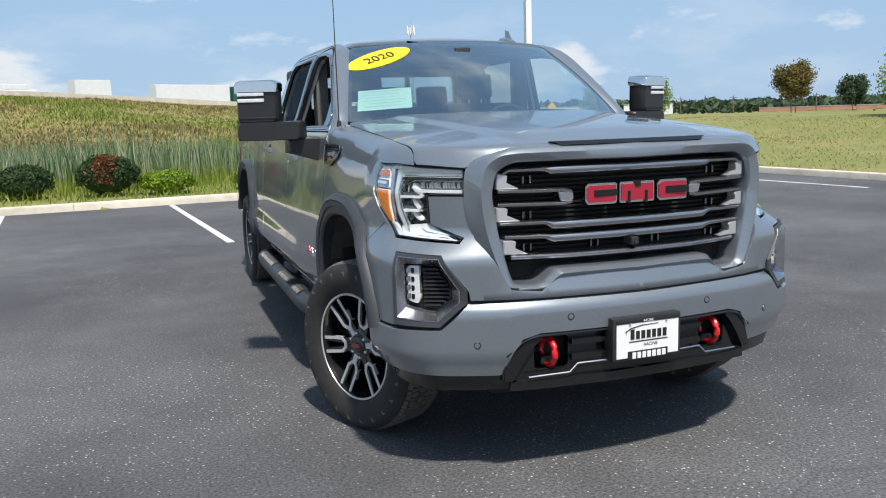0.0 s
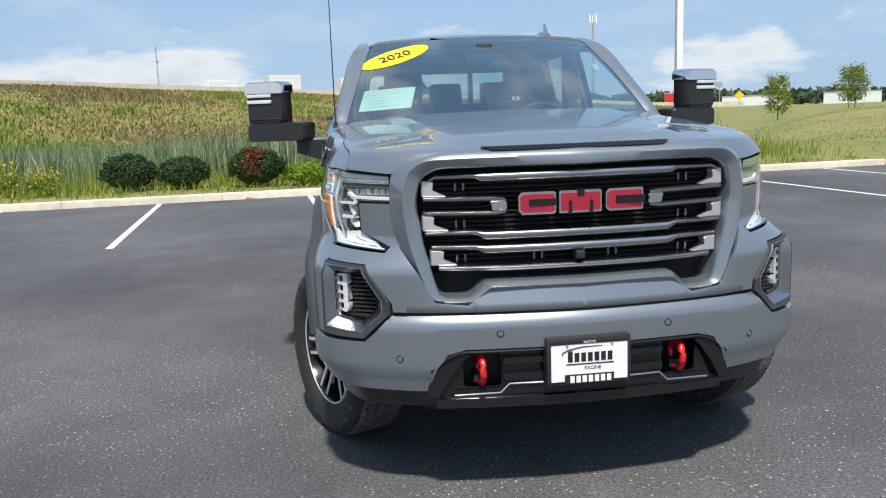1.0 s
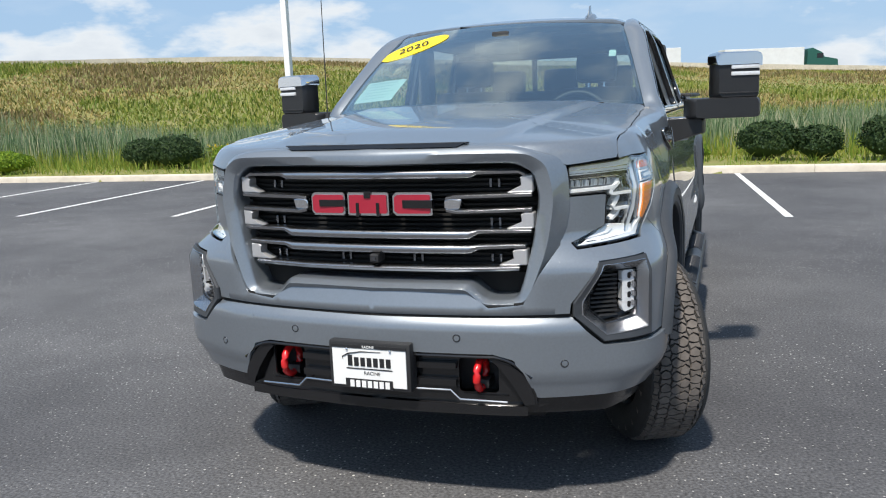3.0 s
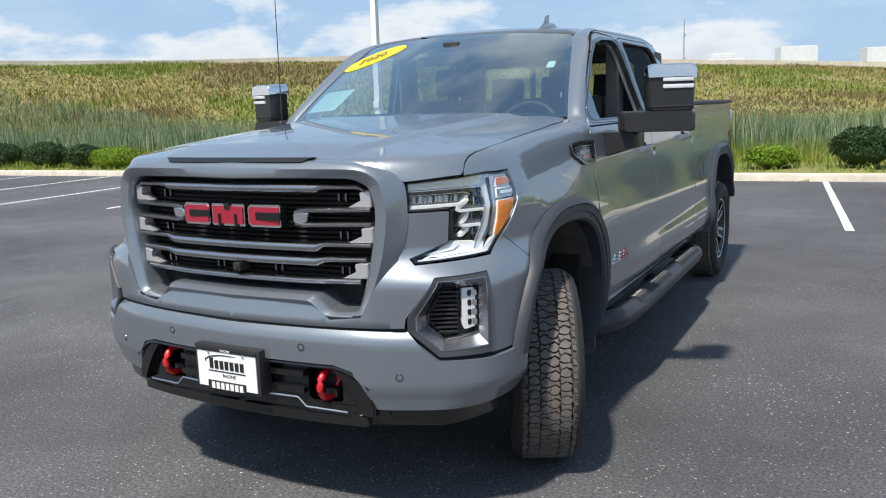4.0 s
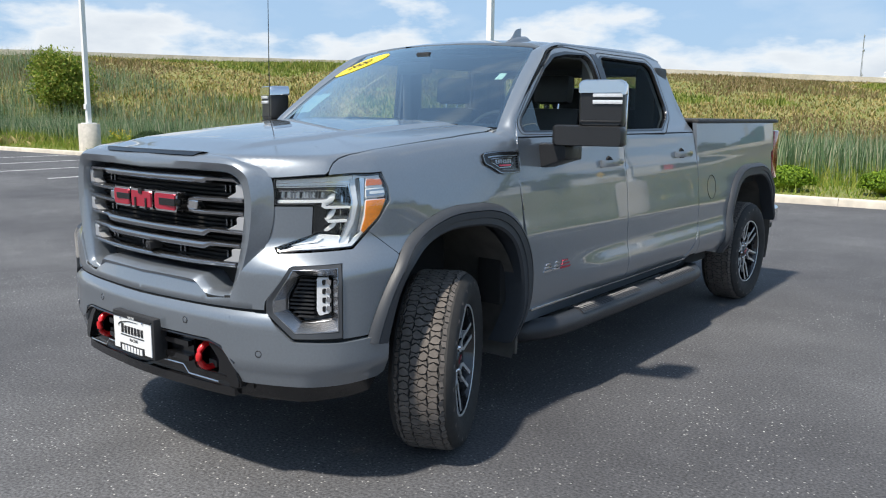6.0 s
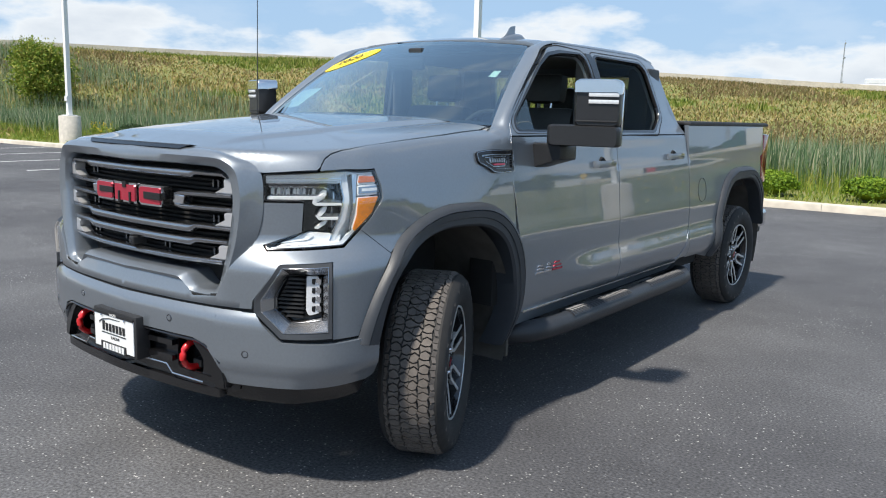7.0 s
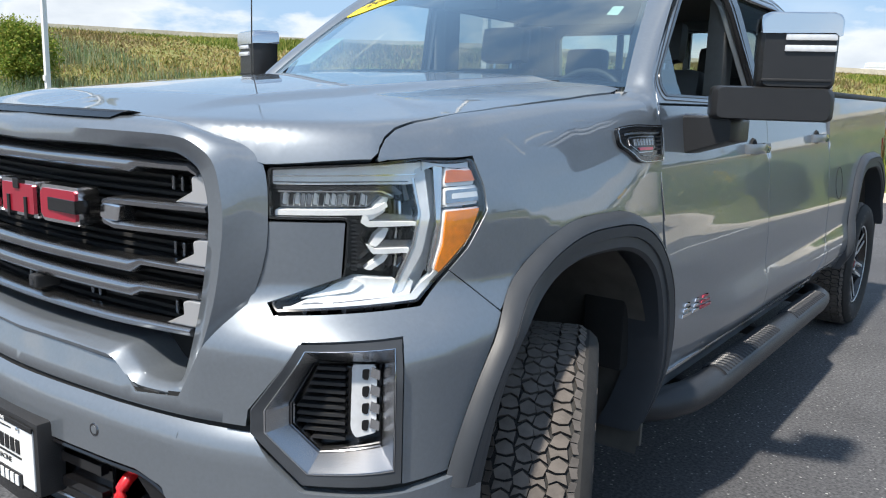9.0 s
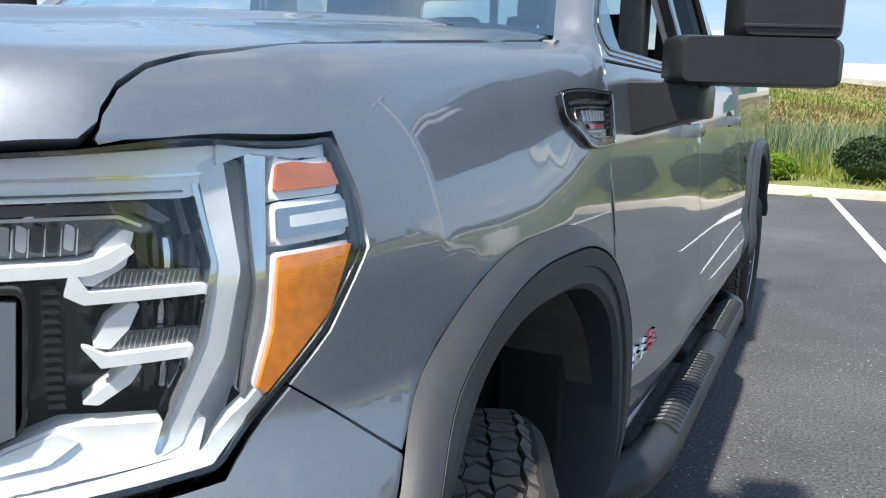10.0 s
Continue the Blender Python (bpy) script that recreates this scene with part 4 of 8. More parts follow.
roof_loop = [(-0.66, 1.335), (-0.40, 1.265), (0.0, 1.225), (0.40, 1.265), (0.66, 1.335), (0.718, 1.43), (0.745, 1.60), (0.745, 2.55), (0.730, 2.72), (0.70, 2.80), (0.0, 2.84), (-0.70, 2.80), (-0.730, 2.72), (-0.745, 2.55), (-0.745, 1.60), (-0.718, 1.43)]
skin("roof", truck, roof_loop, roof, M_PAINT, step=0.05, depth=0.03)
bm = bmesh.new()
box(bm, -0.72, 0.72, 1.35, 2.75, 1.925, 1.94)
part("headliner", bm, M_TRIM, truck)

# windscreen with its black border and pillars
ws = [(-screen_w(0), 0.02), (-0.4, 0.0), (0.4, 0.0), (screen_w(0), 0.02), (screen_w(0.5), 0.5), (screen_w(0.93), 0.93), (screen_w(1) - 0.03, 0.985), (0, 0.99), (-screen_w(1) + 0.03, 0.985), (-screen_w(0.93), 0.93), (-screen_w(0.5), 0.5)]
up = lambda p: Vector((0, -1, 1))
skin("windscreen", truck, ws, screen, M_GLASS, step=0.06, depth=0, hint=up)


def spline(pts, n):
    """A smooth line through the points, with n steps between each two."""
    p = [Vector(v) for v in pts]
    p = [p[0] * 2 - p[1]] + p + [p[-1] * 2 - p[-2]]
    out = []
    for a, b, c, d in zip(p, p[1:], p[2:], p[3:]):
        for k in range(n):
            t = k / n
            out.append(0.5 * (2 * b + (c - a) * t + (2 * a - 5 * b + 4 * c - d) * t * t + (3 * b - a - 3 * c + d) * t ** 3))
    return out + [p[-2]]


def pillar_rail():
    """The rounded pillar that grows out of the fender, follows the glass and runs on as the roof rail."""
    glass_edge = [screen(screen_w(f) - 0.012, f) + Vector((0, -0.002, 0.004)) for f in (0.0, 0.10, 0.3, 0.55, 0.8, 0.95)]
    inner = [Vector((0.868, 0.53, 1.474)), Vector((0.857, 0.595, 1.494))] + glass_edge + [roof(x, y) + Vector((0, 0, h)) for x, y, h in ((0.678, 1.42, 0.018), (0.686, 1.60, 0.020), (0.688, 2.2, 0.020), (0.686, 2.62, 0.018), (0.680, 2.80, 0.004))]
    side = [(0.668, 1.435), (0.692, 1.475), (0.726, 1.552), (0.845, 1.662), (1.000, 1.785), (1.135, 1.884), (1.252, 1.950), (1.43, 1.987), (1.65, 1.992), (2.2, 1.994), (2.62, 1.990), (2.83, 1.962)]
    outer = [Vector((0.966, 0.58, 1.380)), Vector((0.964, 0.640, 1.420))] + [cabside(y, z) + Vector((0.002, 0, 0)) for y, z in side[1:]]
    outer[2] = cabside(0.676, 1.455) + Vector((0.001, 0, 0))
    bulge = [0.034, 0.033, 0.028, 0.020, 0.014, 0.011, 0.010, 0.010, 0.010, 0.010, 0.010, 0.010, 0.008]
    lean = [(0.6, 0, 0.8), (0.6, -0.1, 0.8), (0.65, -0.2, 0.72), (0.7, -0.4, 0.6), (0.7, -0.5, 0.5), (0.7, -0.5, 0.5), (0.65, -0.45, 0.6), (0.6, -0.3, 0.75), (0.55, -0.1, 0.85)] + [(0.5, 0, 0.87)] * 4
    line = zip(spline(inner, 6), spline(outer, 6), spline([(b, 0, 0) for b in bulge], 6), spline(lean, 6))
    bm = bmesh.new()
    rows = []
    for i, o, b, n in line:
        n = n.normalized()
        sec = [i + Vector((-0.004, 0.012, -0.022))] + [i.lerp(o, k / 10) + n * b.x * (1 - (2 * k / 10 - 1) ** 2) ** 0.8 for k in range(11)] + [o + Vector((-0.015, 0.004, -0.002))]
        rows.append([bm.verts.new(p) for p in sec])
    for r0, r1 in zip(rows, rows[1:]):
        for k in range(len(r0) - 1):
            bm.faces.new((r0[k], r0[k + 1], r1[k + 1], r1[k]))
    bmesh.ops.recalc_face_normals(bm, faces=bm.faces)
    if bm.faces[len(bm.faces) // 2].normal.x < 0 and sum(f.normal.z for f in bm.faces) < 0:
        bmesh.ops.reverse_faces(bm, faces=bm.faces)
    return bm


pair("windscreen_pillar", pillar_rail(), M_PAINT, truck, "", 50)
# satin tube as the front door's edge highlight, added along the fender seam
bm = bmesh.new()
tube(bm, spline([cabside(y, z) + Vector((0.0015, 0, 0)) for y, z in ((0.692, 1.10), (0.670, 1.20), (0.664, 1.30), (0.663, 1.40), (0.680, 1.450), (0.700, 1.495), (0.728, 1.550))], 4), 0.0022, 6)
pair("edge_highlight", bm, M_SATIN, truck)
skin("screen_border", truck, [(-0.84, 0.0), (0.84, 0.0), (0.83, 0.05), (-0.83, 0.05)], screen, M_BLACK, step=0.05, depth=0, offset=-0.003, hint=up)
side_b = [(screen_w(0) - 0.034, 0.03), (screen_w(0) - 0.004, 0.02), (screen_w(0.5) - 0.004, 0.5), (screen_w(0.97) - 0.006, 0.97), (screen_w(0.97) - 0.034, 0.97), (screen_w(0.5) - 0.030, 0.5)]
skin_pair("screen_side_border", truck, side_b, screen, M_BLACK, step=0.05, depth=0, offset=-0.003, hint=up)
skin("screen_header", truck, [(-0.68, 0.95), (0.68, 0.95), (0.67, 1.0), (-0.67, 1.0)], screen, M_BLACK, step=0.05, depth=0, offset=-0.003, hint=up)

# cab back with its window
back = lambda x, z: Vector((x, 3.055 - 0.45 * max(0, z - 1.45) - 0.02 * (x / 0.8) ** 2, z))
rear = lambda p: Vector((0, 1, 0))
bk = [(-0.93, 1.0), (0.93, 1.0), (0.93, 1.47), (0.76, 1.93), (0.70, 1.99), (-0.70, 1.99), (-0.76, 1.93), (-0.93, 1.47)]
BW = round_loop([(-0.66, 1.56), (0.66, 1.56), (0.60, 1.88), (-0.60, 1.88)], 0.05)
skin("cab_back", truck, bk, back, M_PAINT, holes=[BW], step=0.06, depth=0.04, hint=rear)
skin("rear_window", truck, BW, back, M_GLASS, step=0.1, depth=0, offset=-0.012, hint=rear)
for x in (-0.21, 0.21):
    bm = bmesh.new()
    box(bm, x - 0.02, x + 0.02, 2.86, 2.885, 1.55, 1.89, 0.006, None)
    ob = part("rear_window_post", bm, M_BLACK, truck)

# sills and rocker strips
for s in (0, 1):
    skin("rocker_panel", truck, [(0.735, 0.475), (2.80, 0.50), (3.05, 0.60), (3.06, 0.645), (2.86, 0.582), (1.872, 0.567), (0.735, 0.537)], cabside, M_PAINT, step=0.05, depth=0.06, offset=-0.004, mirror=bool(s))
bm = bmesh.new()
box(bm, 0.965, 0.995, 0.80, 2.9, 0.542, 0.556, 0.004)
pair("sill_strip", bm, M_SATIN, truck)

# bed side with the rear arch cut out
dy = 4.33
rear_arch = [(3.60, 0.50), (3.62, 0.66), (3.66, 0.83), (3.74, 0.99), (3.85, 1.10), (3.98, 1.165), (4.15, 1.19), (4.48, 1.19), (4.66, 1.165), (4.78, 1.10), (4.88, 0.99), (4.96, 0.83), (5.00, 0.68)]
bed = [(3.068, 0.80), (3.068, 0.56), (3.30, 0.555)] + rear_arch + [(5.06, 0.72), (5.07, 1.0), (5.06, 1.30), (5.02, 1.46), (4.99, 1.53), (3.045, 1.535), (3.058, 1.30), (3.07, 1.10)]
skin_pair("bed_side", truck, bed, bedside, M_PAINT, step=0.03, depth=0.03)
# round filler door in the driver's bed side
bm = bmesh.new()
ring = [bedside(3.32 + 0.085 * math.cos(a), 1.05 + 0.09 * math.sin(a)) + Vector((0.0025, 0, 0)) for a in [math.pi * k / 16 for k in range(33)]]
tube(bm, ring, 0.0014, 5, False)
part("filler_door_seam", bm, M_VOID, truck)
bm = bmesh.new()
box(bm, -0.966, 0.966, 3.07, 4.98, 1.535, 1.562, 0.01)
part("tonneau_cover", bm, M_MATTE, truck, "folded flat matte black bed cover")
bm = bmesh.new()
box(bm, 0.920, 0.974, 3.06, 5.0, 1.53, 1.556, 0.01)
pair("bed_rail_cap", bm, M_MATTE, truck)
bm = bmesh.new()
box(bm, -0.90, 0.90, 4.98, 5.05, 0.72, 1.53, 0.02)
part("tailgate", bm, M_PAINT, truck)
bm = bmesh.new()
box(bm, 0.885, 0.968, 4.93, 5.085, 1.02, 1.46, 0.018)
pair("tail_lamp", bm, M_TAIL, truck, "dark red tail lamp")
bm = bmesh.new()
box(bm, -0.98, 0.98, 5.0, 5.2, 0.60, 0.76, 0.03)
part("rear_bumper", bm, M_CHROME, truck, "chrome rear bumper")
bm = bmesh.new()
box(bm, -0.92, 0.92, 5.02, 5.24, 0.53, 0.60, 0.02)
part("bumper_step", bm, M_MATTE, truck)


# wheel arch mouldings
def flare(outer, inner, surf, lip):
    """The painted lip that runs out of the body, or the dark moulding that follows it inwards."""
    bm = bmesh.new()
    rows = []
    for (yo, zo), (yi, zi) in zip(outer, inner):
        o, i = surf(yo, zo), surf(yi, zi)
        o.x += 0.001
        def at(f, dx):
            p = o.lerp(i, f)
            return Vector((max(o.x, p.x) + dx, p.y, p.z))
        if lip:
            sec = (o, at(0.04, 0.011), at(0.10, 0.022), at(0.20, 0.032), at(0.30, 0.036), at(0.31, 0.033), at(0.315, -0.02))
        else:
            sec = (at(0.325, -0.02), at(0.327, 0.032), at(0.345, 0.036), at(0.62, 0.033), at(0.64, 0.027), at(0.90, 0.026), Vector((i.x + 0.014, yi, zi)), Vector((i.x - 0.09, yi, zi)))
        rows.append([bm.verts.new(p) for p in sec])
    for a, b in zip(rows, rows[1:]):
        for k in range(len(a) - 1):
            bm.faces.new((a[k], b[k], b[k + 1], a[k + 1]))
    for r in (rows[0], rows[-1]):
        bm.faces.new(r)
    return bm


def resample(pts, n):
    d = [0.0]
    for a, b in zip(pts, pts[1:]):
        d.append(d[-1] + math.hypot(b[0] - a[0], b[1] - a[1]))
    return [(interp(d[-1] * i / n, d, [p[0] for p in pts]), interp(d[-1] * i / n, d, [p[1] for p in pts])) for i in range(n + 1)]


def round_line(pts, n):
    """An open line through the points with its corners eased."""
    p = resample(pts, n)
    for _ in range(3):
        p = [p[0]] + [((a[0] + 2 * b[0] + c[0]) / 4, (a[1] + 2 * b[1] + c[1]) / 4) for a, b, c in zip(p, p[1:], p[2:])] + [p[-1]]
    return p


rin = [(REAR_Y + (y - REAR_Y) * 0.86, 0.40 + (z - 0.40) * 0.87) for y, z in rear_arch]
for where, outer, inner, surf in (("front", ARCH_OUT, ARCH_IN, lambda y, z: flank(q_of(y, z), min(z, Z0))), ("rear", rear_arch, rin, bedside)):
    pair(where + "_arch_lip", flare(round_line(outer, 56), round_line(inner, 56), surf, True), M_FLARE, truck, "", 40)
    pair(where + "_arch_moulding", flare(round_line(outer, 56), round_line(inner, 56), surf, False), M_FLARE, truck, "smooth dark grey wheel arch moulding", 40)


def liner(yc, zc, r, x0, x1, name):
    bm = bmesh.new()
    rows = []
    for i in range(25):
        a = math.pi * (-0.04 + 1.18 * i / 24)
        rows.append([bm.verts.new((x, yc - r * math.cos(a), zc + r * math.sin(a))) for x in (x0, x1)])
    for a, b in zip(rows, rows[1:]):
        bm.faces.new((a[0], b[0], b[1], a[1]))
    bm.faces.new([r[0] for r in rows])
    pair(name, bm, M_LINER, truck)


liner(0.14, 0.55, 0.545, 0.50, 0.985, "wheel_liner")
liner(REAR_Y, 0.55, 0.60, 0.50, 0.985, "wheel_liner")
bm = bmesh.new()
box(bm, 0.72, 0.985, 0.668, 0.690, 0.33, 0.60, 0.01)
pair("mud_flap", bm, M_LINER, truck)
# light-stopping underbody blocks, and a near-black backing box added behind the fender seam
bm = bmesh.new()
box(bm, 0.78, 0.925, 0.60, 0.735, 0.60, 1.455, 0.01)
pair("seam_backing", bm, M_VOID, truck)
bm = bmesh.new()
box(bm, -0.62, 0.62, -0.70, 5.0, 0.36, 0.52, 0.03)
box(bm, -0.93, 0.93, 0.72, 3.5, 0.46, 0.56, 0.02)
part("chassis", bm, M_VOID, truck)
for name, dims in (("bed_tub", (-0.88, 0.88, 3.1, 4.95, 1.0, 1.50)), ("cab_floor", (-0.93, 0.93, 0.70, 3.03, 0.56, 0.66)), ("engine_bay", (-0.60, 0.60, -0.60, 0.55, 0.50, 1.26))):
    bm = bmesh.new()
    box(bm, *dims, 0.02)
    part(name, bm, M_VOID, truck)


# ---- the truck: grille, lamps, bumper fittings ----
def lathe(bm, prof, n=48, axis="x", m=None):
    """Turn a profile of (along, radius) round an axis."""
    rings = []
    for a, r in prof:
        ring = []
        for k in range(n):
            t = 2 * math.pi * k / n
            c, s = r * math.cos(t), r * math.sin(t)
            p = Vector((a, c, s)) if axis == "x" else Vector((c, a, s)) if axis == "y" else Vector((c, s, a))
            ring.append(bm.verts.new(m @ p if m else p))
        rings.append(ring)
    for r0, r1 in zip(rings, rings[1:]):
        for k in range(n):
            bm.faces.new((r0[k], r0[(k + 1) % n], r1[(k + 1) % n], r1[k]))
    return rings


def slab(bm, loop, y_of, t, back=0.02, bevel=0.0):
    """A plate with the (x, z) outline, its face at y_of(x) and its back behind it."""
    f = [bm.verts.new((x, y_of(x), z)) for x, z in loop]
    c = Vector((sum(p[0] for p in loop) / len(loop), 0, sum(p[1] for p in loop) / len(loop)))
    g = [bm.verts.new((x, y_of(x) + t, z)) for x, z in loop]
    bm.faces.new(f)
    bm.faces.new(g[::-1])
    for i in range(len(f)):
        bm.faces.new((f[i], g[i], g[(i + 1) % len(f)], f[(i + 1) % len(f)]))
    return bm


def grille_bar(pts, depth=0.045, lift=0.0):
    """A bar across the grille: (x, z, half height) stations, rounded in section, following the face's curve."""
    bm = bmesh.new()
    rows = []
    fine = []
    for (xa, za, ha), (xb, zb, hb) in zip(pts, pts[1:]):
        n = max(1, int(abs(xb - xa) / 0.06))
        fine += [(xa + (xb - xa) * i / n, za + (zb - za) * i / n, ha + (hb - ha) * i / n) for i in range(n)]
    fine.append(pts[-1])
    for x, z, h in fine:
        y = face_y(x) + 0.012 - lift
        sec = [(y + depth, z - h), (y + 0.006, z - h * 0.98), (y, z - h * 0.72), (y - 0.003, z + h * 0.3), (y + 0.002, z + h * 0.8), (y + 0.010, z + h), (y + depth, z + h)]
        rows.append([bm.verts.new((x, a, b)) for a, b in sec])
    for a, b in zip(rows, rows[1:]):
        for k in range(len(a)):
            bm.faces.new((a[k], a[(k + 1) % len(a)], b[(k + 1) % len(a)], b[k]))
    bm.faces.new(rows[0]); bm.faces.new(rows[-1])
    return bm


grille = part("grille", bmesh.new(), M_BLACK, truck, "black grille with satin chrome bars")
bm = bmesh.new()
back_loop = [(x, z) for x, z in OPEN] + [(-x, z) for x, z in reversed(OPEN[1:-1])]
slab(bm, [(x * 1.01, 1.1 + (z - 1.1) * 1.02) for x, z in back_loop], lambda x: face_y(x) + 0.105, 0.01)
part("grille_backing", bm, M_VOID, grille)
# fine black slats between the bars
for i in range(22):
    bm = bmesh.new()
    z = 0.925 + 0.0185 * i
    w = interp(z, (0.90, 1.05, 1.2, 1.32), (0.555, 0.595, 0.618, 0.60))
    for a, b in zip([-w + 2 * w * k / 12 for k in range(12)], [-w + 2 * w * (k + 1) / 12 for k in range(12)]):
        ya, yb = face_y(a) + 0.085, face_y(b) + 0.085
        q4 = [bm.verts.new(p) for p in ((a, ya, z - 0.004), (b, yb, z - 0.004), (b, yb, z + 0.004), (a, ya, z + 0.004))]
        r4 = [bm.verts.new(p) for p in ((a, ya + 0.02, z - 0.004), (b, yb + 0.02, z - 0.004), (b, yb + 0.02, z + 0.004), (a, ya + 0.02, z + 0.004))]
        bm.faces.new(q4)
        bm.faces.new((q4[0], r4[0], r4[1], q4[1])); bm.faces.new((q4[3], q4[2], r4[2], r4[3]))
    part("grille_slat", bm, M_VOID, grille)
bars = [
    [(-0.575, 1.296, 0.007), (-0.55, 1.309, 0.009), (-0.40, 1.309, 0.009), (-0.375, 1.303, 0.016), (0.375, 1.303, 0.016), (0.40, 1.309, 0.009), (0.55, 1.309, 0.009), (0.575, 1.296, 0.007)],
    [(0.595, 1.226, 0.009), (0.32, 1.221, 0.009), (0.285, 1.213, 0.010)],
    [(0.595, 1.172, 0.009), (0.32, 1.166, 0.009), (0.285, 1.174, 0.010)],
    [(-0.59, 1.094, 0.008), (-0.40, 1.094, 0.009), (-0.365, 1.080, 0.016), (0.365, 1.080, 0.016), (0.40, 1.094, 0.009), (0.59, 1.094, 0.008)],
    [(-0.57, 1.040, 0.009), (-0.40, 1.036, 0.010), (-0.365, 1.026, 0.016), (0.365, 1.026, 0.016), (0.40, 1.036, 0.010), (0.57, 1.040, 0.009)],
    [(-0.545, 0.957, 0.010), (-0.3, 0.952, 0.011), (0.3, 0.952, 0.011), (0.545, 0.957, 0.010)],
]
for i, b in enumerate(bars):
    part("grille_bar", grille_bar(b), M_GRILLE, grille, smooth=50)
    if i in (1, 2):
        part("grille_bar", grille_bar([(-x, z, h) for x, z, h in b]), M_GRILLE, grille, smooth=50)
# bright end blocks: deep outboard, cut away on the slant inboard
def end_block(x0, x1, z0, z1, tip):
    bm = bmesh.new()
    loop = [(x1, z0), (x1, z1), (x0 + 0.02, z1), (x0, z1 - 0.008), (x0 + 0.012, z0 + 0.024), (tip, z0)]
    slab(bm, loop, lambda x: face_y(x) + 0.014, 0.05)
    bmesh.ops.bevel(bm, geom=bm.edges[:], offset=0.004, segments=1, affect="EDGES")
    return bm


for x0, x1, z0, z1, tip in ((0.552, 0.600, 1.234, 1.296, 0.505), (0.552, 0.600, 1.103, 1.162, 0.500), (0.520, 0.574, 0.968, 1.028, 0.470)):
    pair("end_block", end_block(x0, x1, z0, z1, tip), M_BLOCK, grille, "bright chrome grille block", 30)
bm = bmesh.new()
slab(bm, [(0.278, 1.18), (0.278, 1.208), (0.292, 1.214), (0.345, 1.212), (0.335, 1.176), (0.292, 1.174)], lambda x: face_y(x) + 0.008, 0.05)
bmesh.ops.bevel(bm, geom=bm.edges[:], offset=0.004, segments=1, affect="EDGES")
pair("end_block", bm, M_CHROME, grille, "bright chrome grille block", 30)
bm = bmesh.new()
box(bm, -0.018, 0.018, -0.835, -0.77, 0.975, 1.008, 0.006)
part("front_camera", bm, M_MATTE, grille, "small black camera housing")
bm = bmesh.new()
lathe(bm, [(-0.838, 0.0001), (-0.838, 0.008), (-0.83, 0.009)], 16, "y", Matrix.Translation((0, 0, 0.99)))
part("camera_lens", bm, M_DARKCHROME, grille)
for x in (-0.45, -0.15, 0.15, 0.45):
    for z in (0.985, 1.12, 1.265):
        if abs(x) < 0.3 and z > 1.1:
            continue
        for dx in (-0.016, 0.016):
            bm = bmesh.new()
            box(bm, x + dx - 0.005, x + dx + 0.005, face_y(x) + 0.072, face_y(x) + 0.09, z - 0.016, z + 0.016, 0.003)
            part("grille_clip", bm, M_DARKCHROME, grille)

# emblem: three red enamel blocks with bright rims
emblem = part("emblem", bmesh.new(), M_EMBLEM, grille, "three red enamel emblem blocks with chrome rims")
for loop, slot in (
    ([(-0.243, 1.172), (-0.230, 1.157), (-0.108, 1.157), (-0.100, 1.165), (-0.100, 1.236), (-0.108, 1.243), (-0.230, 1.243), (-0.243, 1.230)], ((-0.205, -0.097, 1.190, 1.216),)),
    ([(-0.085, 1.157), (0.075, 1.157), (0.078, 1.162), (0.078, 1.238), (0.073, 1.243), (-0.083, 1.243), (-0.088, 1.238), (-0.088, 1.162)], ((-0.052, -0.040, 1.153, 1.205), (0.030, 0.042, 1.153, 1.205), (-0.018, 0.008, 1.222, 1.247))),
    ([(0.094, 1.170), (0.108, 1.157), (0.240, 1.157), (0.245, 1.162), (0.245, 1.238), (0.240, 1.243), (0.108, 1.243), (0.094, 1.230)], ((0.133, 0.249, 1.185, 1.215),))):
    bm = bmesh.new()
    slab(bm, loop, lambda x: face_y(x) - 0.018, 0.05)
    rim_ob = part("emblem_rim", bm, M_CHROME, emblem)
    bm = bmesh.new()
    c = (sum(p[0] for p in loop) / len(loop), sum(p[1] for p in loop) / len(loop))
    slab(bm, [(c[0] + (x - c[0]) * 0.91, c[1] + (z - c[1]) * 0.80) for x, z in loop], lambda x: face_y(x) - 0.0225, 0.006)
    part("emblem_block", bm, M_EMBLEM, emblem)
    for x0, x1, z0, z1 in slot:
        bm = bmesh.new()
        box(bm, x0, x1, face_y(c[0]) - 0.026, face_y(c[0]) + 0.01, z0, z1, 0.001)
        part("emblem_slot", bm, M_BLACK, emblem)

# hood slot above the grille
def slot_strip(name, z0, y0, z1, y1, half0, half1, mat, label=""):
    bm = bmesh.new()
    rows = []
    for i in range(13):
        f = -1 + i / 6
        a, b = f * half0, f * half1
        c0, c1 = 0.030 * (a / 0.53) ** 2, 0.030 * (b / 0.53) ** 2
        rows.append([bm.verts.new(p) for p in ((a, y0 + c0, z0), (b, y1 + c1, z1), (b, y1 + c1 + 0.03, z1 - 0.004), (a, y0 + c0 + 0.03, z0))])
    for r0, r1 in zip(rows, rows[1:]):
        for k in range(4):
            bm.faces.new((r0[k], r0[(k + 1) % 4], r1[(k + 1) % 4], r1[k]))
    bm.faces.new(rows[0]); bm.faces.new(rows[-1])
    return part(name, bm, mat, truck, label)


slot_strip("hood_slot", 1.402, -0.824, 1.416, -0.806, 0.335, 0.362, M_BLACK, "slim black slot above the grille")
slot_strip("hood_slot_trim", 1.414, -0.809, 1.418, -0.800, 0.366, 0.368, M_MATTE)


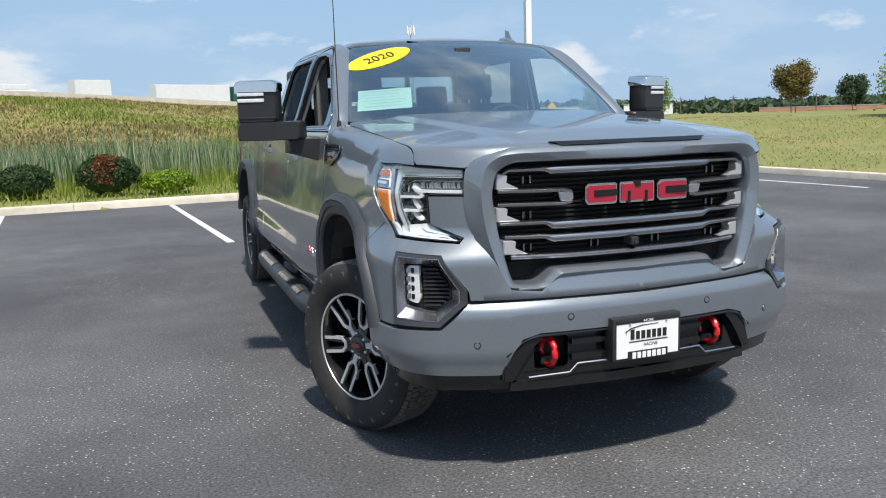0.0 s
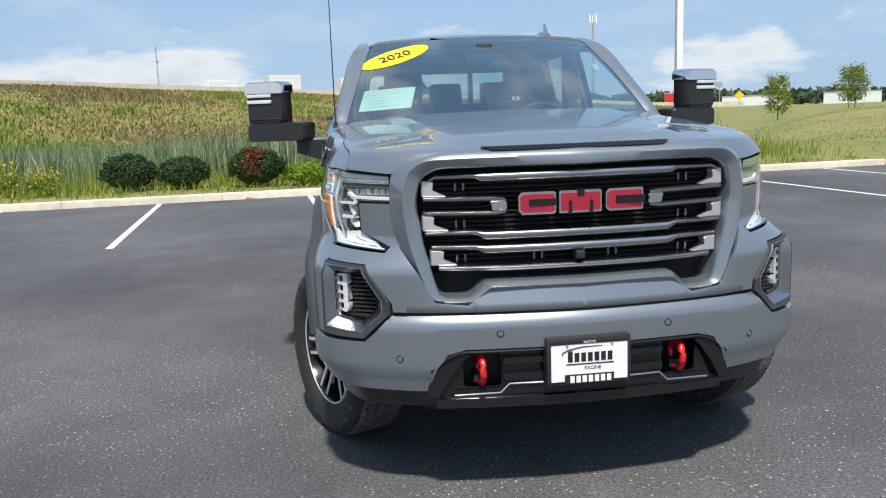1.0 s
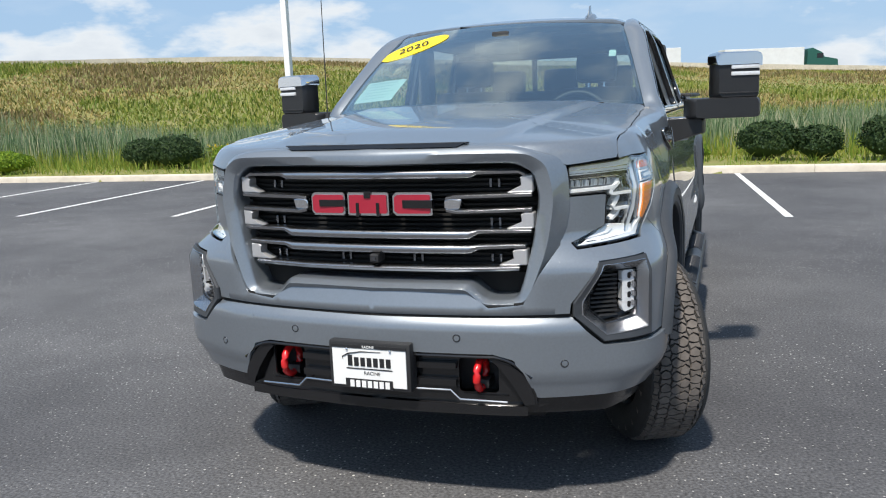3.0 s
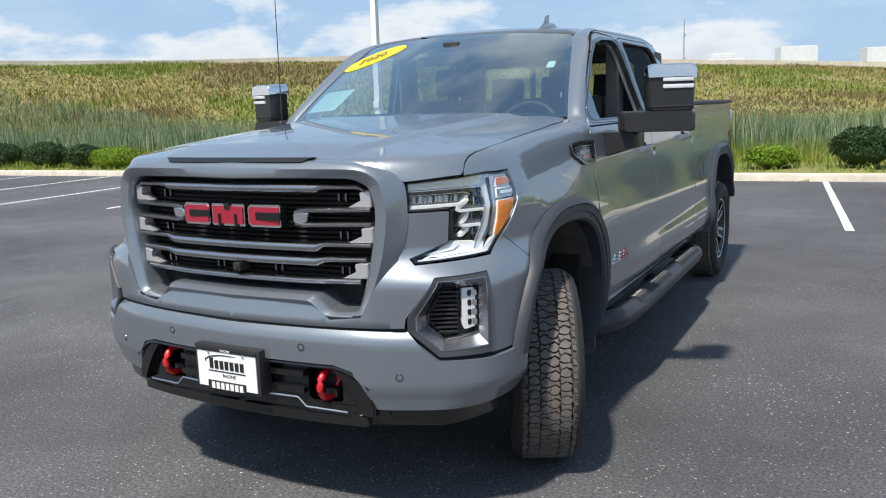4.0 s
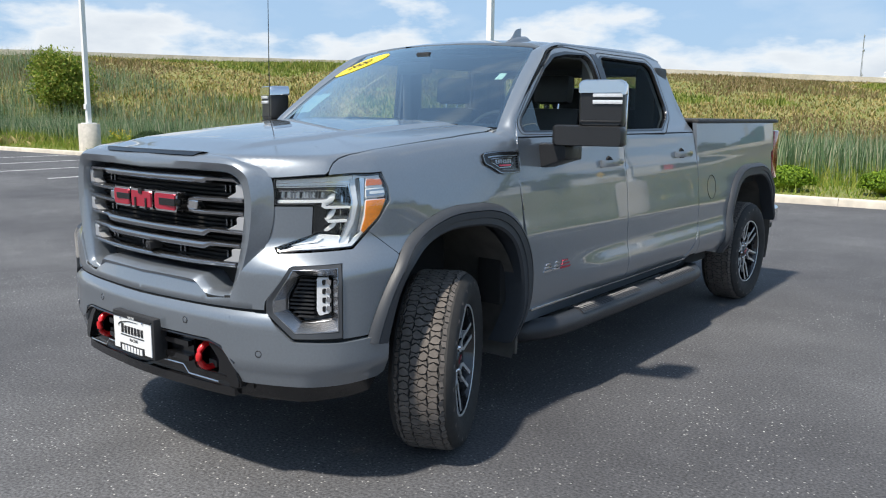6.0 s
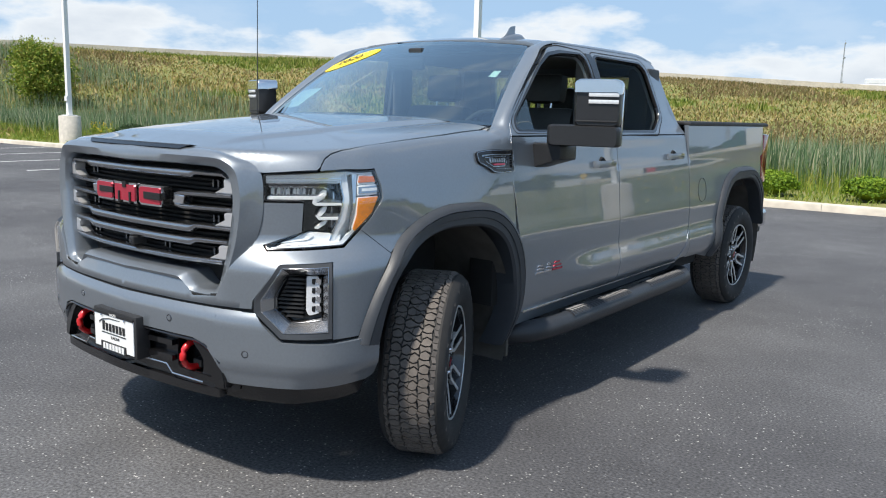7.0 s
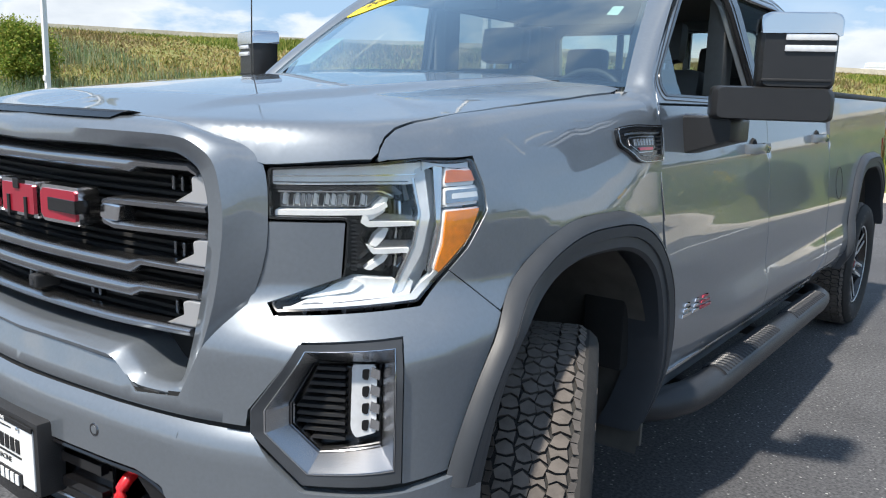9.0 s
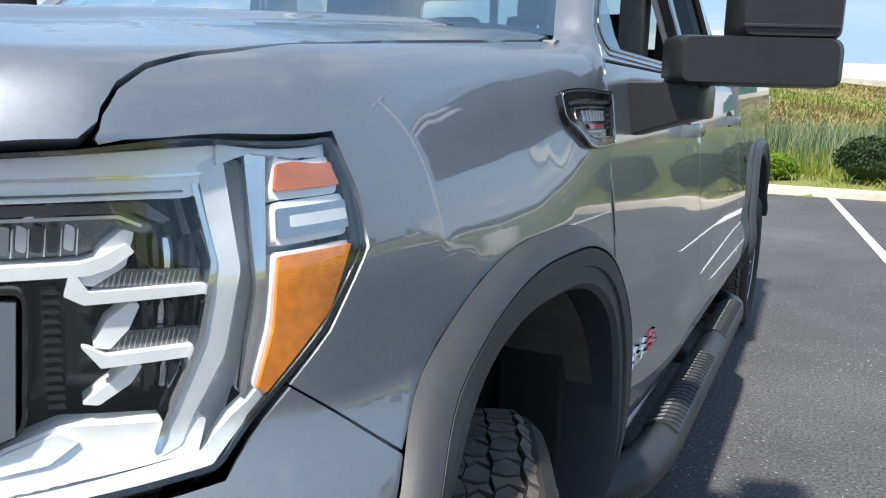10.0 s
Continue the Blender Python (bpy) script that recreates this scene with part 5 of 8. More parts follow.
# headlamps
def lamp_piece(name, qz, mat, parent, off, depth=0.012, step=0.02, r=0.006, label=""):
    loop = round_loop([(*p, r) for p in on_flank(qz)])
    return skin_pair(name, parent, loop, flank, mat, step=step, offset=off, depth=depth, label=label)


housings = skin_pair("headlamp", truck, HL, flank, M_BLACK, step=0.03, offset=-0.085, depth=-0.08, label="clear headlamp with chrome shelves and amber marker")
for lens in skin_pair("lamp_lens", housings, HL, flank, M_LENS, step=0.025, offset=0.0005, depth=0):
    lens.visible_shadow = False
skin_pair("lamp_border", housings, HL, flank, M_BLACK, holes=[offset_loop(HL, -0.0045)], step=0.02, offset=-0.002, depth=0.03)
lamp_piece("upper_shelf", [(0.020, 1.284), (0.43, 1.288), (0.47, 1.331), (0.30, 1.325), (0.15, 1.319), (0.020, 1.313)], M_LAMP, housings, -0.014, 0.03)
lamp_piece("shelf_line", [(0.022, 1.300), (0.44, 1.306), (0.445, 1.309), (0.022, 1.3025)], M_CHROME, housings, -0.0125, 0.004, r=0.001)
lamp_piece("upper_optic", [(0.030, 1.232), (0.30, 1.236), (0.40, 1.262), (0.37, 1.282), (0.030, 1.280)], M_DARKCHROME, housings, -0.050, 0.02)
lamp_piece("optic_hood", [(0.030, 1.274), (0.36, 1.277), (0.395, 1.266), (0.405, 1.270), (0.375, 1.285), (0.030, 1.282)], M_FACET, housings, -0.016, 0.035, r=0.002)
for k in range(14):
    q = 0.042 + 0.0182 * k
    d = 0.003 * ((k * 5) % 3)
    lamp_piece("led_cell", [(q, 1.242 + 0.3 * d), (q + 0.012, 1.241), (q + 0.0155, 1.264 - 0.4 * d), (q + 0.004, 1.266)], (M_LED, M_SATIN, M_LED, M_FACET)[(k * 3 + k // 4) % 4], housings, -0.032 - d, 0.015, r=0.0035)
    lamp_piece("led_rib", [(q + 0.0140, 1.239), (q + 0.0155, 1.239), (q + 0.0190, 1.262), (q + 0.0175, 1.262)], M_LED, housings, -0.029, 0.02, r=0.0006)
lamp_piece("optic_edge", [(0.032, 1.2675), (0.345, 1.2705), (0.372, 1.263), (0.374, 1.2655), (0.347, 1.2735), (0.032, 1.2705)], M_CHROME, housings, -0.024, 0.012, r=0.001)
lamp_piece("shelf_line", [(0.022, 1.288), (0.42, 1.2925), (0.42, 1.2945), (0.022, 1.290)], M_DARKCHROME, housings, -0.0125, 0.004, r=0.0008)
lamp_piece("upper_optic_frame", [(0.024, 1.221), (0.305, 1.223), (0.330, 1.228), (0.360, 1.242), (0.352, 1.250), (0.318, 1.238), (0.295, 1.234), (0.024, 1.232)], M_LAMP, housings, -0.018, 0.05, r=0.003)
lamp_piece("light_pipe", [(0.437, 1.322), (0.470, 1.326), (0.487, 1.22), (0.464, 1.14), (0.406, 1.068), (0.374, 1.062), (0.437, 1.16), (0.456, 1.23)], M_LED, housings, -0.014, 0.03, label="clear light guide")
lamp_piece("pipe_edge", [(0.430, 1.300), (0.437, 1.300), (0.456, 1.23), (0.437, 1.16), (0.378, 1.066), (0.370, 1.066), (0.430, 1.16), (0.449, 1.23)], M_CHROME, housings, -0.012, 0.03, r=0.002)
lamp_piece("lower_shelf", [(0.045, 1.038), (0.42, 1.052), (0.44, 1.082), (0.26, 1.094), (0.20, 1.080)], M_LAMP, housings, -0.016, 0.03)
lamp_piece("lower_wedge", [(0.10, 1.058), (0.25, 1.068), (0.285, 1.080), (0.262, 1.090), (0.205, 1.078)], M_LAMP, housings, -0.011, 0.01, r=0.003)
# three stacked lamp cells: a bright kinked shelf, a curved wing above it, and dark cut facets beyond
for z0, z1, kink in ((1.203, 1.262, 0.014), (1.146, 1.196, -0.012), (1.096, 1.140, 0.0)):
    t = 0.292 if kink < 0 else 0.276
    if kink:
        lamp_piece("lamp_shelf", [(t, z0 + 0.004 - min(kink, 0)), (t + 0.022, z0 - 0.005), (0.445, z0 - 0.004), (0.445, z0 + 0.006), (t + 0.028, z0 + 0.006), (t + 0.010, z0 + 0.014 + max(kink, 0))], M_LAMP, housings, -0.018, 0.012, r=0.002, label="bright kinked lamp shelf")
        lamp_piece("shelf_floor", [(t + 0.020, z0 - 0.004), (0.445, z0 - 0.003), (0.445, z0 + 0.005), (t + 0.026, z0 + 0.005)], M_LAMP, housings, -0.022, 0.055, r=0.001)
        lamp_piece("shelf_ramp", [(t + 0.030, z0 + 0.005), (0.443, z0 + 0.005), (0.441, z0 + 0.021), (t + 0.056, z0 + 0.023)], M_DARKCHROME, housings, -0.030, 0.01, r=0.002)
        for k in range(18):
            q = t + 0.042 + 0.0066 * k
            lamp_piece("shelf_ridge", [(q, z0 + 0.0065), (q + 0.0022, z0 + 0.0065), (q + 0.0072, z0 + 0.0195), (q + 0.0056, z0 + 0.0195)], M_SATIN, housings, -0.0292, 0.004, r=0.0006)
    lamp_piece("cell_wing", [(t + 0.014, z0 + 0.012), (t + 0.034, z0 + 0.009), (0.350, z0 + 0.026), (0.364, z1 - 0.003), (0.350, z1 - 0.001), (0.322, z1 - 0.016)], M_LAMP, housings, -0.026, 0.03, r=0.003, label="curved bright reflector wing")
    for k in range(7):
        q, zt = 0.366 + 0.0110 * k, z1 - 0.004 - 0.004 * (k % 2)
        lamp_piece("cell_facet", [(q, z0 + 0.014), (q + 0.006, z0 + 0.012), (q + 0.0105, zt - 0.012), (q + 0.009, zt), (q + 0.003, zt - 0.004 * (k % 3))], (M_FACET, M_BLACK, M_CHROME, M_BLACK, M_FACET)[(k * 3 + int(z0 * 1000)) % 5], housings, -0.036 - 0.008 * ((k * 2) % 3), 0.02, r=0.001)
for k in range(13):
    z = 1.104 + 0.0085 * k
    lamp_piece("cell_fin", [(0.250, z), (0.272, z - 0.001), (0.268, z + 0.004), (0.250, z + 0.004)], M_FACET, housings, -0.034, 0.03, r=0.001)
lamp_piece("lamp_backdrop", [(0.44, 1.325), (0.615, 1.330), (0.645, 1.23), (0.46, 1.06), (0.43, 1.06), (0.46, 1.16)], M_LAMP, housings, -0.055, 0.02)
for name, loop, mat, grow in (
        ("marker_upper", [(0.532, 1.289), (0.632, 1.291), (0.624, 1.314), (0.537, 1.313)], M_SALMON, 0.008),
        ("marker_window", [(0.534, 1.246), (0.645, 1.249), (0.640, 1.276), (0.534, 1.273)], M_SATIN, 0.007),
        ("marker_lower", [(0.534, 1.229), (0.648, 1.232), (0.612, 1.168), (0.514, 1.098), (0.502, 1.104), (0.526, 1.160)], M_AMBER, 0.005)):
    lamp_piece(name, loop, mat, housings, -0.005, 0.012, r=0.003, label="amber marker lens" if mat is not M_SATIN else "")
    lamp_piece("marker_frame", offset_loop(loop, grow), M_LAMP, housings, -0.010, 0.02, r=0.009)
lamp_piece("marker_led", [(0.552, 1.255), (0.641, 1.257), (0.638, 1.268), (0.552, 1.266)], M_LED, housings, -0.004, 0.01, r=0.003)
lamp_piece("marker_trim", [(0.497, 1.325), (0.527, 1.325), (0.520, 1.20), (0.490, 1.096), (0.482, 1.10), (0.508, 1.20)], M_CHROME, housings, -0.014, 0.015)
lamp_piece("marker_gap", [(0.636, 1.322), (0.658, 1.232), (0.620, 1.160), (0.545, 1.108), (0.540, 1.112), (0.612, 1.166), (0.650, 1.232), (0.630, 1.322)], M_BLACK, housings, -0.004, 0.02, r=0.002)
lamp_piece("lower_lip", [(0.05, 1.034), (0.44, 1.050), (0.50, 1.082), (0.594, 1.152), (0.582, 1.160), (0.49, 1.092), (0.43, 1.062), (0.05, 1.042)], M_LED, housings, -0.010, 0.02, r=0.002)
lamp_piece("top_lip", [(0.46, 1.314), (0.622, 1.321), (0.626, 1.333), (0.46, 1.331)], M_LED, housings, -0.010, 0.02, r=0.002)
lamp_piece("shelf_groove", [(0.10, 1.048), (0.40, 1.058), (0.40, 1.061), (0.11, 1.051)], M_DARKCHROME, housings, -0.0145, 0.004, r=0.001)


# fog lamps
def loft_loops(rings, closed=True, n_edge=6):
    """rings: lists of matching (q, v, offset) corners; lofted on the flank."""
    bm = bmesh.new()
    rows = []
    for r in rings:
        fine = []
        for a, b in zip(r, r[1:] + r[:1]):
            fine += [tuple(a[k] + (b[k] - a[k]) * i / n_edge for k in range(3)) for i in range(n_edge)]
        row = []
        for q, v, off in fine:
            p = flank(q, v)
            n = (flank(q + 0.004, v) - flank(q - 0.004, v)).cross(flank(q, v + 0.004) - flank(q, v - 0.004)).normalized()
            if n.dot(outward(p)) < 0:
                n = -n
            row.append(bm.verts.new(p + n * off))
        rows.append(row)
    for a, b in zip(rows, rows[1:]):
        for k in range(len(a)):
            bm.faces.new((a[k], a[(k + 1) % len(a)], b[(k + 1) % len(a)], b[k]))
    return bm


FO = [(0.100, 0.976), (0.386, 0.986), (0.387, 0.695), (0.112, 0.690), (-0.036, 0.790), (-0.036, 0.838)]
FI = [(0.145, 0.950), (0.335, 0.952), (0.335, 0.768), (0.145, 0.750), (0.064, 0.800), (0.064, 0.846)]


def between(t, off):
    return [(a[0] + (b[0] - a[0]) * t, a[1] + (b[1] - a[1]) * t, off) for a, b in zip(FO, FI)]


fogs = pair("fog_lamp", loft_loops([between(-0.01, -0.02), between(0.0, 0.004), between(0.06, 0.010), between(0.42, 0.004)]), M_FLARE, truck, "fog lamp in a dark chrome angular bezel", 28)
pair("fog_bezel", loft_loops([between(0.42, 0.003), between(0.47, 0.006), between(0.92, -0.040), between(1.0, -0.048), between(1.03, -0.075)]), M_GRILLE, fogs, "satin chrome inner bezel", 28)
pair("bezel_edge", loft_loops([between(0.40, 0.004), between(0.405, 0.0065), between(0.435, 0.0065), between(0.44, 0.004)]), M_CHROME, fogs, "", 28)
pair("bezel_edge", loft_loops([between(0.93, -0.040), between(0.935, -0.036), between(0.965, -0.038), between(0.97, -0.046)]), M_DARKCHROME, fogs, "", 28)
skin_pair("fog_backing", fogs, [(0.05, 0.74), (0.35, 0.74), (0.35, 0.96), (0.05, 0.96)], flank, M_BLACK, step=0.05, offset=-0.075, depth=0)
for i in range(11):
    z = 0.772 + 0.0165 * i
    q0 = max(0.066 + abs(z - 0.823) * 0.62 if z > 0.846 else 0.068 + max(0, 0.80 - z) * 1.6, 0.066)
    skin_pair("fog_slat", fogs, [(q0, z - 0.003), (0.216, z - 0.003), (0.216, z + 0.004), (q0 + 0.004, z + 0.004)], flank, M_MATTE, step=0.05, offset=-0.050, depth=0.02)
skin_pair("fog_optic", fogs, round_loop([(0.240, 0.936), (0.312, 0.936), (0.322, 0.922), (0.322, 0.792), (0.252, 0.780), (0.236, 0.80)], 0.01), flank, M_OPTIC, step=0.02, offset=-0.040, depth=0.03, label="pale clear fog lamp optic")
for i in range(4):
    z = 0.808 + 0.036 * i
    skin_pair("fog_cell", fogs, round_loop([(0.272, z - 0.010), (0.292, z - 0.012), (0.296, z + 0.012), (0.272, z + 0.010)], 0.006), flank, M_BLACK, step=0.02, offset=-0.038, depth=0.006)
    skin_pair("fog_fin", fogs, [(0.298, z - 0.004), (0.330, z - 0.012), (0.332, z + 0.008), (0.302, z + 0.016)], flank, M_CHROME, step=0.02, offset=-0.036, depth=0.01)

# bumper insert with hooks and plate
ins = [(0.0, 0.430), (0.60, 0.430), (0.660, 0.455), (0.655, 0.50), (0.638, 0.565), (0.575, 0.632), (0.50, 0.668), (0.0, 0.668)]
pocket = round_loop([(0.325, 0.492), (0.475, 0.492), (0.475, 0.628), (0.325, 0.628)], 0.02)
skin_pair("hook_pocket", truck, [(0.31, 0.47), (0.49, 0.47), (0.49, 0.64), (0.31, 0.64)], nose, M_MATTE, step=0.04, offset=-0.13, depth=-0.10)
skin("bumper_insert", truck, ins, nose, M_BLACK, holes=[pocket], step=0.04, offset=-0.030, depth=0.01, both=True, label="gloss black lower insert")
rim_o = [(0.0, 0.655), (0.46, 0.655), (0.53, 0.635), (0.598, 0.578), (0.618, 0.49), (0.615, 0.455)]
bm = bmesh.new()
tube(bm, [nose(x, z - 0.012) + Vector((0, -0.008, 0)) for x, z in resample(rim_o[:4], 20)], 0.006, 6)
pair("insert_trim", bm, M_BLACK, truck)
bm = bmesh.new()
slab(bm, [(0.465, 0.640), (0.520, 0.622), (0.585, 0.570), (0.612, 0.49), (0.612, 0.455), (0.565, 0.455), (0.540, 0.53), (0.49, 0.60), (0.44, 0.628)], lambda x: nose(x, 0.55).y - 0.002, 0.05)
bmesh.ops.bevel(bm, geom=bm.edges[:], offset=0.006, segments=2, affect="EDGES")
pair("insert_wing", bm, M_BLACK, truck, "", 40)
bm = bmesh.new()
tube(bm, [nose(x, z) + Vector((0, -0.006, 0)) for x, z in [(0.17, 0.512), (0.30, 0.512), (0.335, 0.478), (0.51, 0.472)]], 0.0045, 6)
pair("insert_lip", bm, M_SATIN, truck)
for z in (0.535, 0.60):
    bm = bmesh.new()
    slab(bm, [(0.16, z - 0.012), (0.318, z - 0.012), (0.318, z + 0.012), (0.16, z + 0.012)], lambda x: nose(x, z).y + 0.006, 0.02)
    pair("insert_rib", bm, M_BLACK, truck)
bm = bmesh.new()
ring = [(0.400, -0.805 + 0.062 * math.cos(a), 0.560 + 0.056 * math.sin(a)) for a in [2 * math.pi * k / 28 for k in range(29)]]
tube(bm, ring, 0.0145, 10, False)
pair("tow_hook", bm, M_RED, truck, "bright red tow hook", 60)
bm = bmesh.new()
box(bm, 0.372, 0.428, -0.80, -0.70, 0.500, 0.535, 0.008)
pair("hook_mount", bm, M_MATTE, truck)
for q, z in ((None, 0.713), (-0.083, 0.619)):
    for s in (0, 1):
        p = nose(0.331, z) if q is None else flank(q, z)
        n = Vector((0.06, -1, 0)).normalized() if q is None else Vector((0.45, -0.9, 0)).normalized()
        p, n = (p, n) if not s else (Vector((-p.x, p.y, p.z)), Vector((-n.x, n.y, n.z)))
        m = Matrix.Translation(p + n * 0.013) @ n.to_track_quat("Z", "Y").to_matrix().to_4x4()
        bm = bmesh.new()
        lathe(bm, [(0.0005, 0.0155), (0.003, 0.0145), (0.003, 0.0115), (0.001, 0.011)], 20, "z", m)
        sensor = part("parking_sensor", bm, M_DARKCHROME, truck, "", 60)
        bm = bmesh.new()
        lathe(bm, [(0.001, 0.011), (0.003, 0.010), (0.0035, 0.0001)], 18, "z", m)
        part("sensor_disc", bm, M_PAINT, sensor, "", 60)


def words(text, size, mat, parent, m, name="lettering"):
    cu = bpy.data.curves.new("words", "FONT")
    cu.body, cu.size, cu.align_x, cu.align_y, cu.extrude = text, size, "CENTER", "CENTER", 0.0004
    tmp = bpy.data.objects.new("words", cu)
    me = bpy.data.meshes.new_from_object(tmp)
    bpy.data.objects.remove(tmp)
    bpy.data.curves.remove(cu)
    me.transform(m)
    me.materials.append(mat)
    ob = new(name, me)
    ob.parent = parent
    return ob


front = pose(0, 0, 0, 90, 0, 0)
plate = part("plate_holder", box(bmesh.new(), -0.166, 0.166, -0.928, -0.86, 0.506, 0.692, 0.010), M_MATTE, truck, "dealer plate in a black plastic frame", 40)
part("plate", box(bmesh.new(), -0.150, 0.150, -0.932, -0.926, 0.520, 0.672, 0.002), M_WHITE, plate, "white card plate")
part("frame_band", box(bmesh.new(), -0.152, 0.152, -0.9345, -0.930, 0.667, 0.680, 0.001), M_INK, plate)
part("frame_band", box(bmesh.new(), -0.098, 0.095, -0.936, -0.931, 0.512, 0.548, 0.001), M_INK, plate)
words("RACINE", 0.014, M_WHITE, plate, Matrix.Translation((0, -0.9352, 0.6735)) @ front)
words("RACINE", 0.019, M_INK, plate, Matrix.Translation((0.012, -0.9332, 0.571)) @ front)
for i in range(7):
    part("name_bar", box(bmesh.new(), -0.085 + 0.026 * i, -0.067 + 0.026 * i, -0.9345, -0.932, 0.598, 0.632 if i else 0.640), M_INK, plate)
    part("name_bar", box(bmesh.new(), -0.078 + 0.024 * i, -0.061 + 0.024 * i, -0.938, -0.9355, 0.517, 0.543), M_WHITE, plate)
part("name_bar", box(bmesh.new(), -0.092, 0.095, -0.9340, -0.932, 0.586, 0.590), M_INK, plate)
bm = bmesh.new()
tube(bm, [(-0.105, -0.9335, 0.622), (-0.108, -0.9335, 0.632), (-0.085, -0.9335, 0.645), (-0.03, -0.9335, 0.655), (0.05, -0.9335, 0.656)], [0.0015, 0.0025, 0.0025, 0.002, 0.001], 6)
part("plate_swoosh", bm, M_INK, plate)
for x in (-0.088, 0.088):
    bm = bmesh.new()
    bmesh.ops.create_uvsphere(bm, u_segments=10, v_segments=6, radius=0.005, matrix=Matrix.Translation((x, -0.935, 0.664)))
    part("screw", bm, M_CHROME, plate)


# ---- the truck: wheels ----
def tyre_mesh():
    bm = bmesh.new()
    R = TYRE_R
    prof = [(-0.105, 0.262), (-0.122, 0.270), (-0.140, 0.300), (-0.149, 0.335), (-0.148, 0.370), (-0.142, 0.392), (-0.120, R - 0.014), (-0.08, R - 0.010), (0, R - 0.009)]
    prof = prof + [(-a, r) for a, r in reversed(prof[:-1])]
    lathe(bm, prof, 72)
    return bm


def tread_mesh(seed):
    """All-terrain tread: interlocking angular blocks between zigzag grooves, with shoulder lugs."""
    rnd = random.Random(seed)
    bm = bmesh.new()
    R = TYRE_R
    n = 46
    da = 2 * math.pi / n
    def block(corners, low=0.013, top=0.0):
        """corners: (across, along), along in metres round the tread; drawn in by half a groove."""
        cw, ca = sum(c[0] for c in corners) / len(corners), sum(c[1] for c in corners) / len(corners)
        lo, hi = [], []
        for w, s in corners:
            for out, r, g in ((lo, R - low, 0.0008), (hi, R - top, 0.0019)):
                ln = math.hypot(w - cw, s - ca)
                f = 1 - g / max(ln, 0.004)
                w2, a2 = cw + (w - cw) * f, (ca + (s - ca) * f) / R
                rr = r - 0.030 * max(0, (abs(w2) - 0.085) / 0.05) ** 2
                out.append(bm.verts.new((w2, rr * math.cos(a2), rr * math.sin(a2))))
        bm.faces.new(hi)
        for k in range(len(lo)):
            k2 = (k + 1) % len(lo)
            bm.faces.new((lo[k], lo[k2], hi[k2], hi[k]))
    p = da * R
    for i in range(n):
        s0 = i * p
        j = lambda a=0.003: rnd.uniform(-a, a)
        for s in (-1, 1):
            h = 0.5 * p if s > 0 else 0.0
            # shoulder lug, alternately long and short, cut by a sipe
            e = 0.142 if i % 2 else 0.134
            block([(s * 0.094, s0 + h), (s * e, s0 + h + 0.004), (s * e, s0 + h + 0.40 * p), (s * 0.088, s0 + h + 0.42 * p)])
            block([(s * 0.088, s0 + h + 0.44 * p), (s * e, s0 + h + 0.44 * p), (s * e, s0 + h + 0.86 * p), (s * 0.096, s0 + h + 0.92 * p)])
            # sidewall lug
            c = [(s * 0.134, s0 + h + 0.1 * p), (s * 0.149, s0 + h + 0.15 * p), (s * 0.149, s0 + h + 0.55 * p), (s * 0.134, s0 + h + 0.7 * p)]
            block(c, 0.030, 0.004 + 0.008 * (i % 2))
            # middle ribs: hooked blocks that bite into each other
            k = h + 0.25 * p
            block([(s * 0.046 + j(), s0 + k), (s * 0.066, s0 + k - 0.010), (s * 0.089 + j(), s0 + k + 0.006), (s * 0.083, s0 + k + 0.45 * p), (s * 0.060, s0 + k + 0.50 * p), (s * 0.040, s0 + k + 0.36 * p)])
            block([(s * 0.038 + j(), s0 + k + 0.46 * p), (s * 0.060, s0 + k + 0.55 * p), (s * 0.085, s0 + k + 0.50 * p), (s * 0.090 + j(), s0 + k + 0.92 * p), (s * 0.064, s0 + k + 0.80 * p), (s * 0.044, s0 + k + 0.94 * p)])
            # middle pair
            m = 0.0 if s > 0 else 0.45 * p
            block([(s * 0.001, s0 + m), (s * 0.020 + j(), s0 + m - 0.012), (s * 0.041, s0 + m + 0.004), (s * 0.035 + j(), s0 + m + 0.42 * p), (s * 0.016, s0 + m + 0.52 * p), (s * -0.004, s0 + m + 0.38 * p)])
            block([(s * -0.003, s0 + m + 0.48 * p), (s * 0.015, s0 + m + 0.58 * p), (s * 0.036, s0 + m + 0.50 * p), (s * 0.042 + j(), s0 + m + 0.90 * p), (s * 0.020, s0 + m + 0.72 * p), (s * 0.003, s0 + m + 0.86 * p)])
    return bm


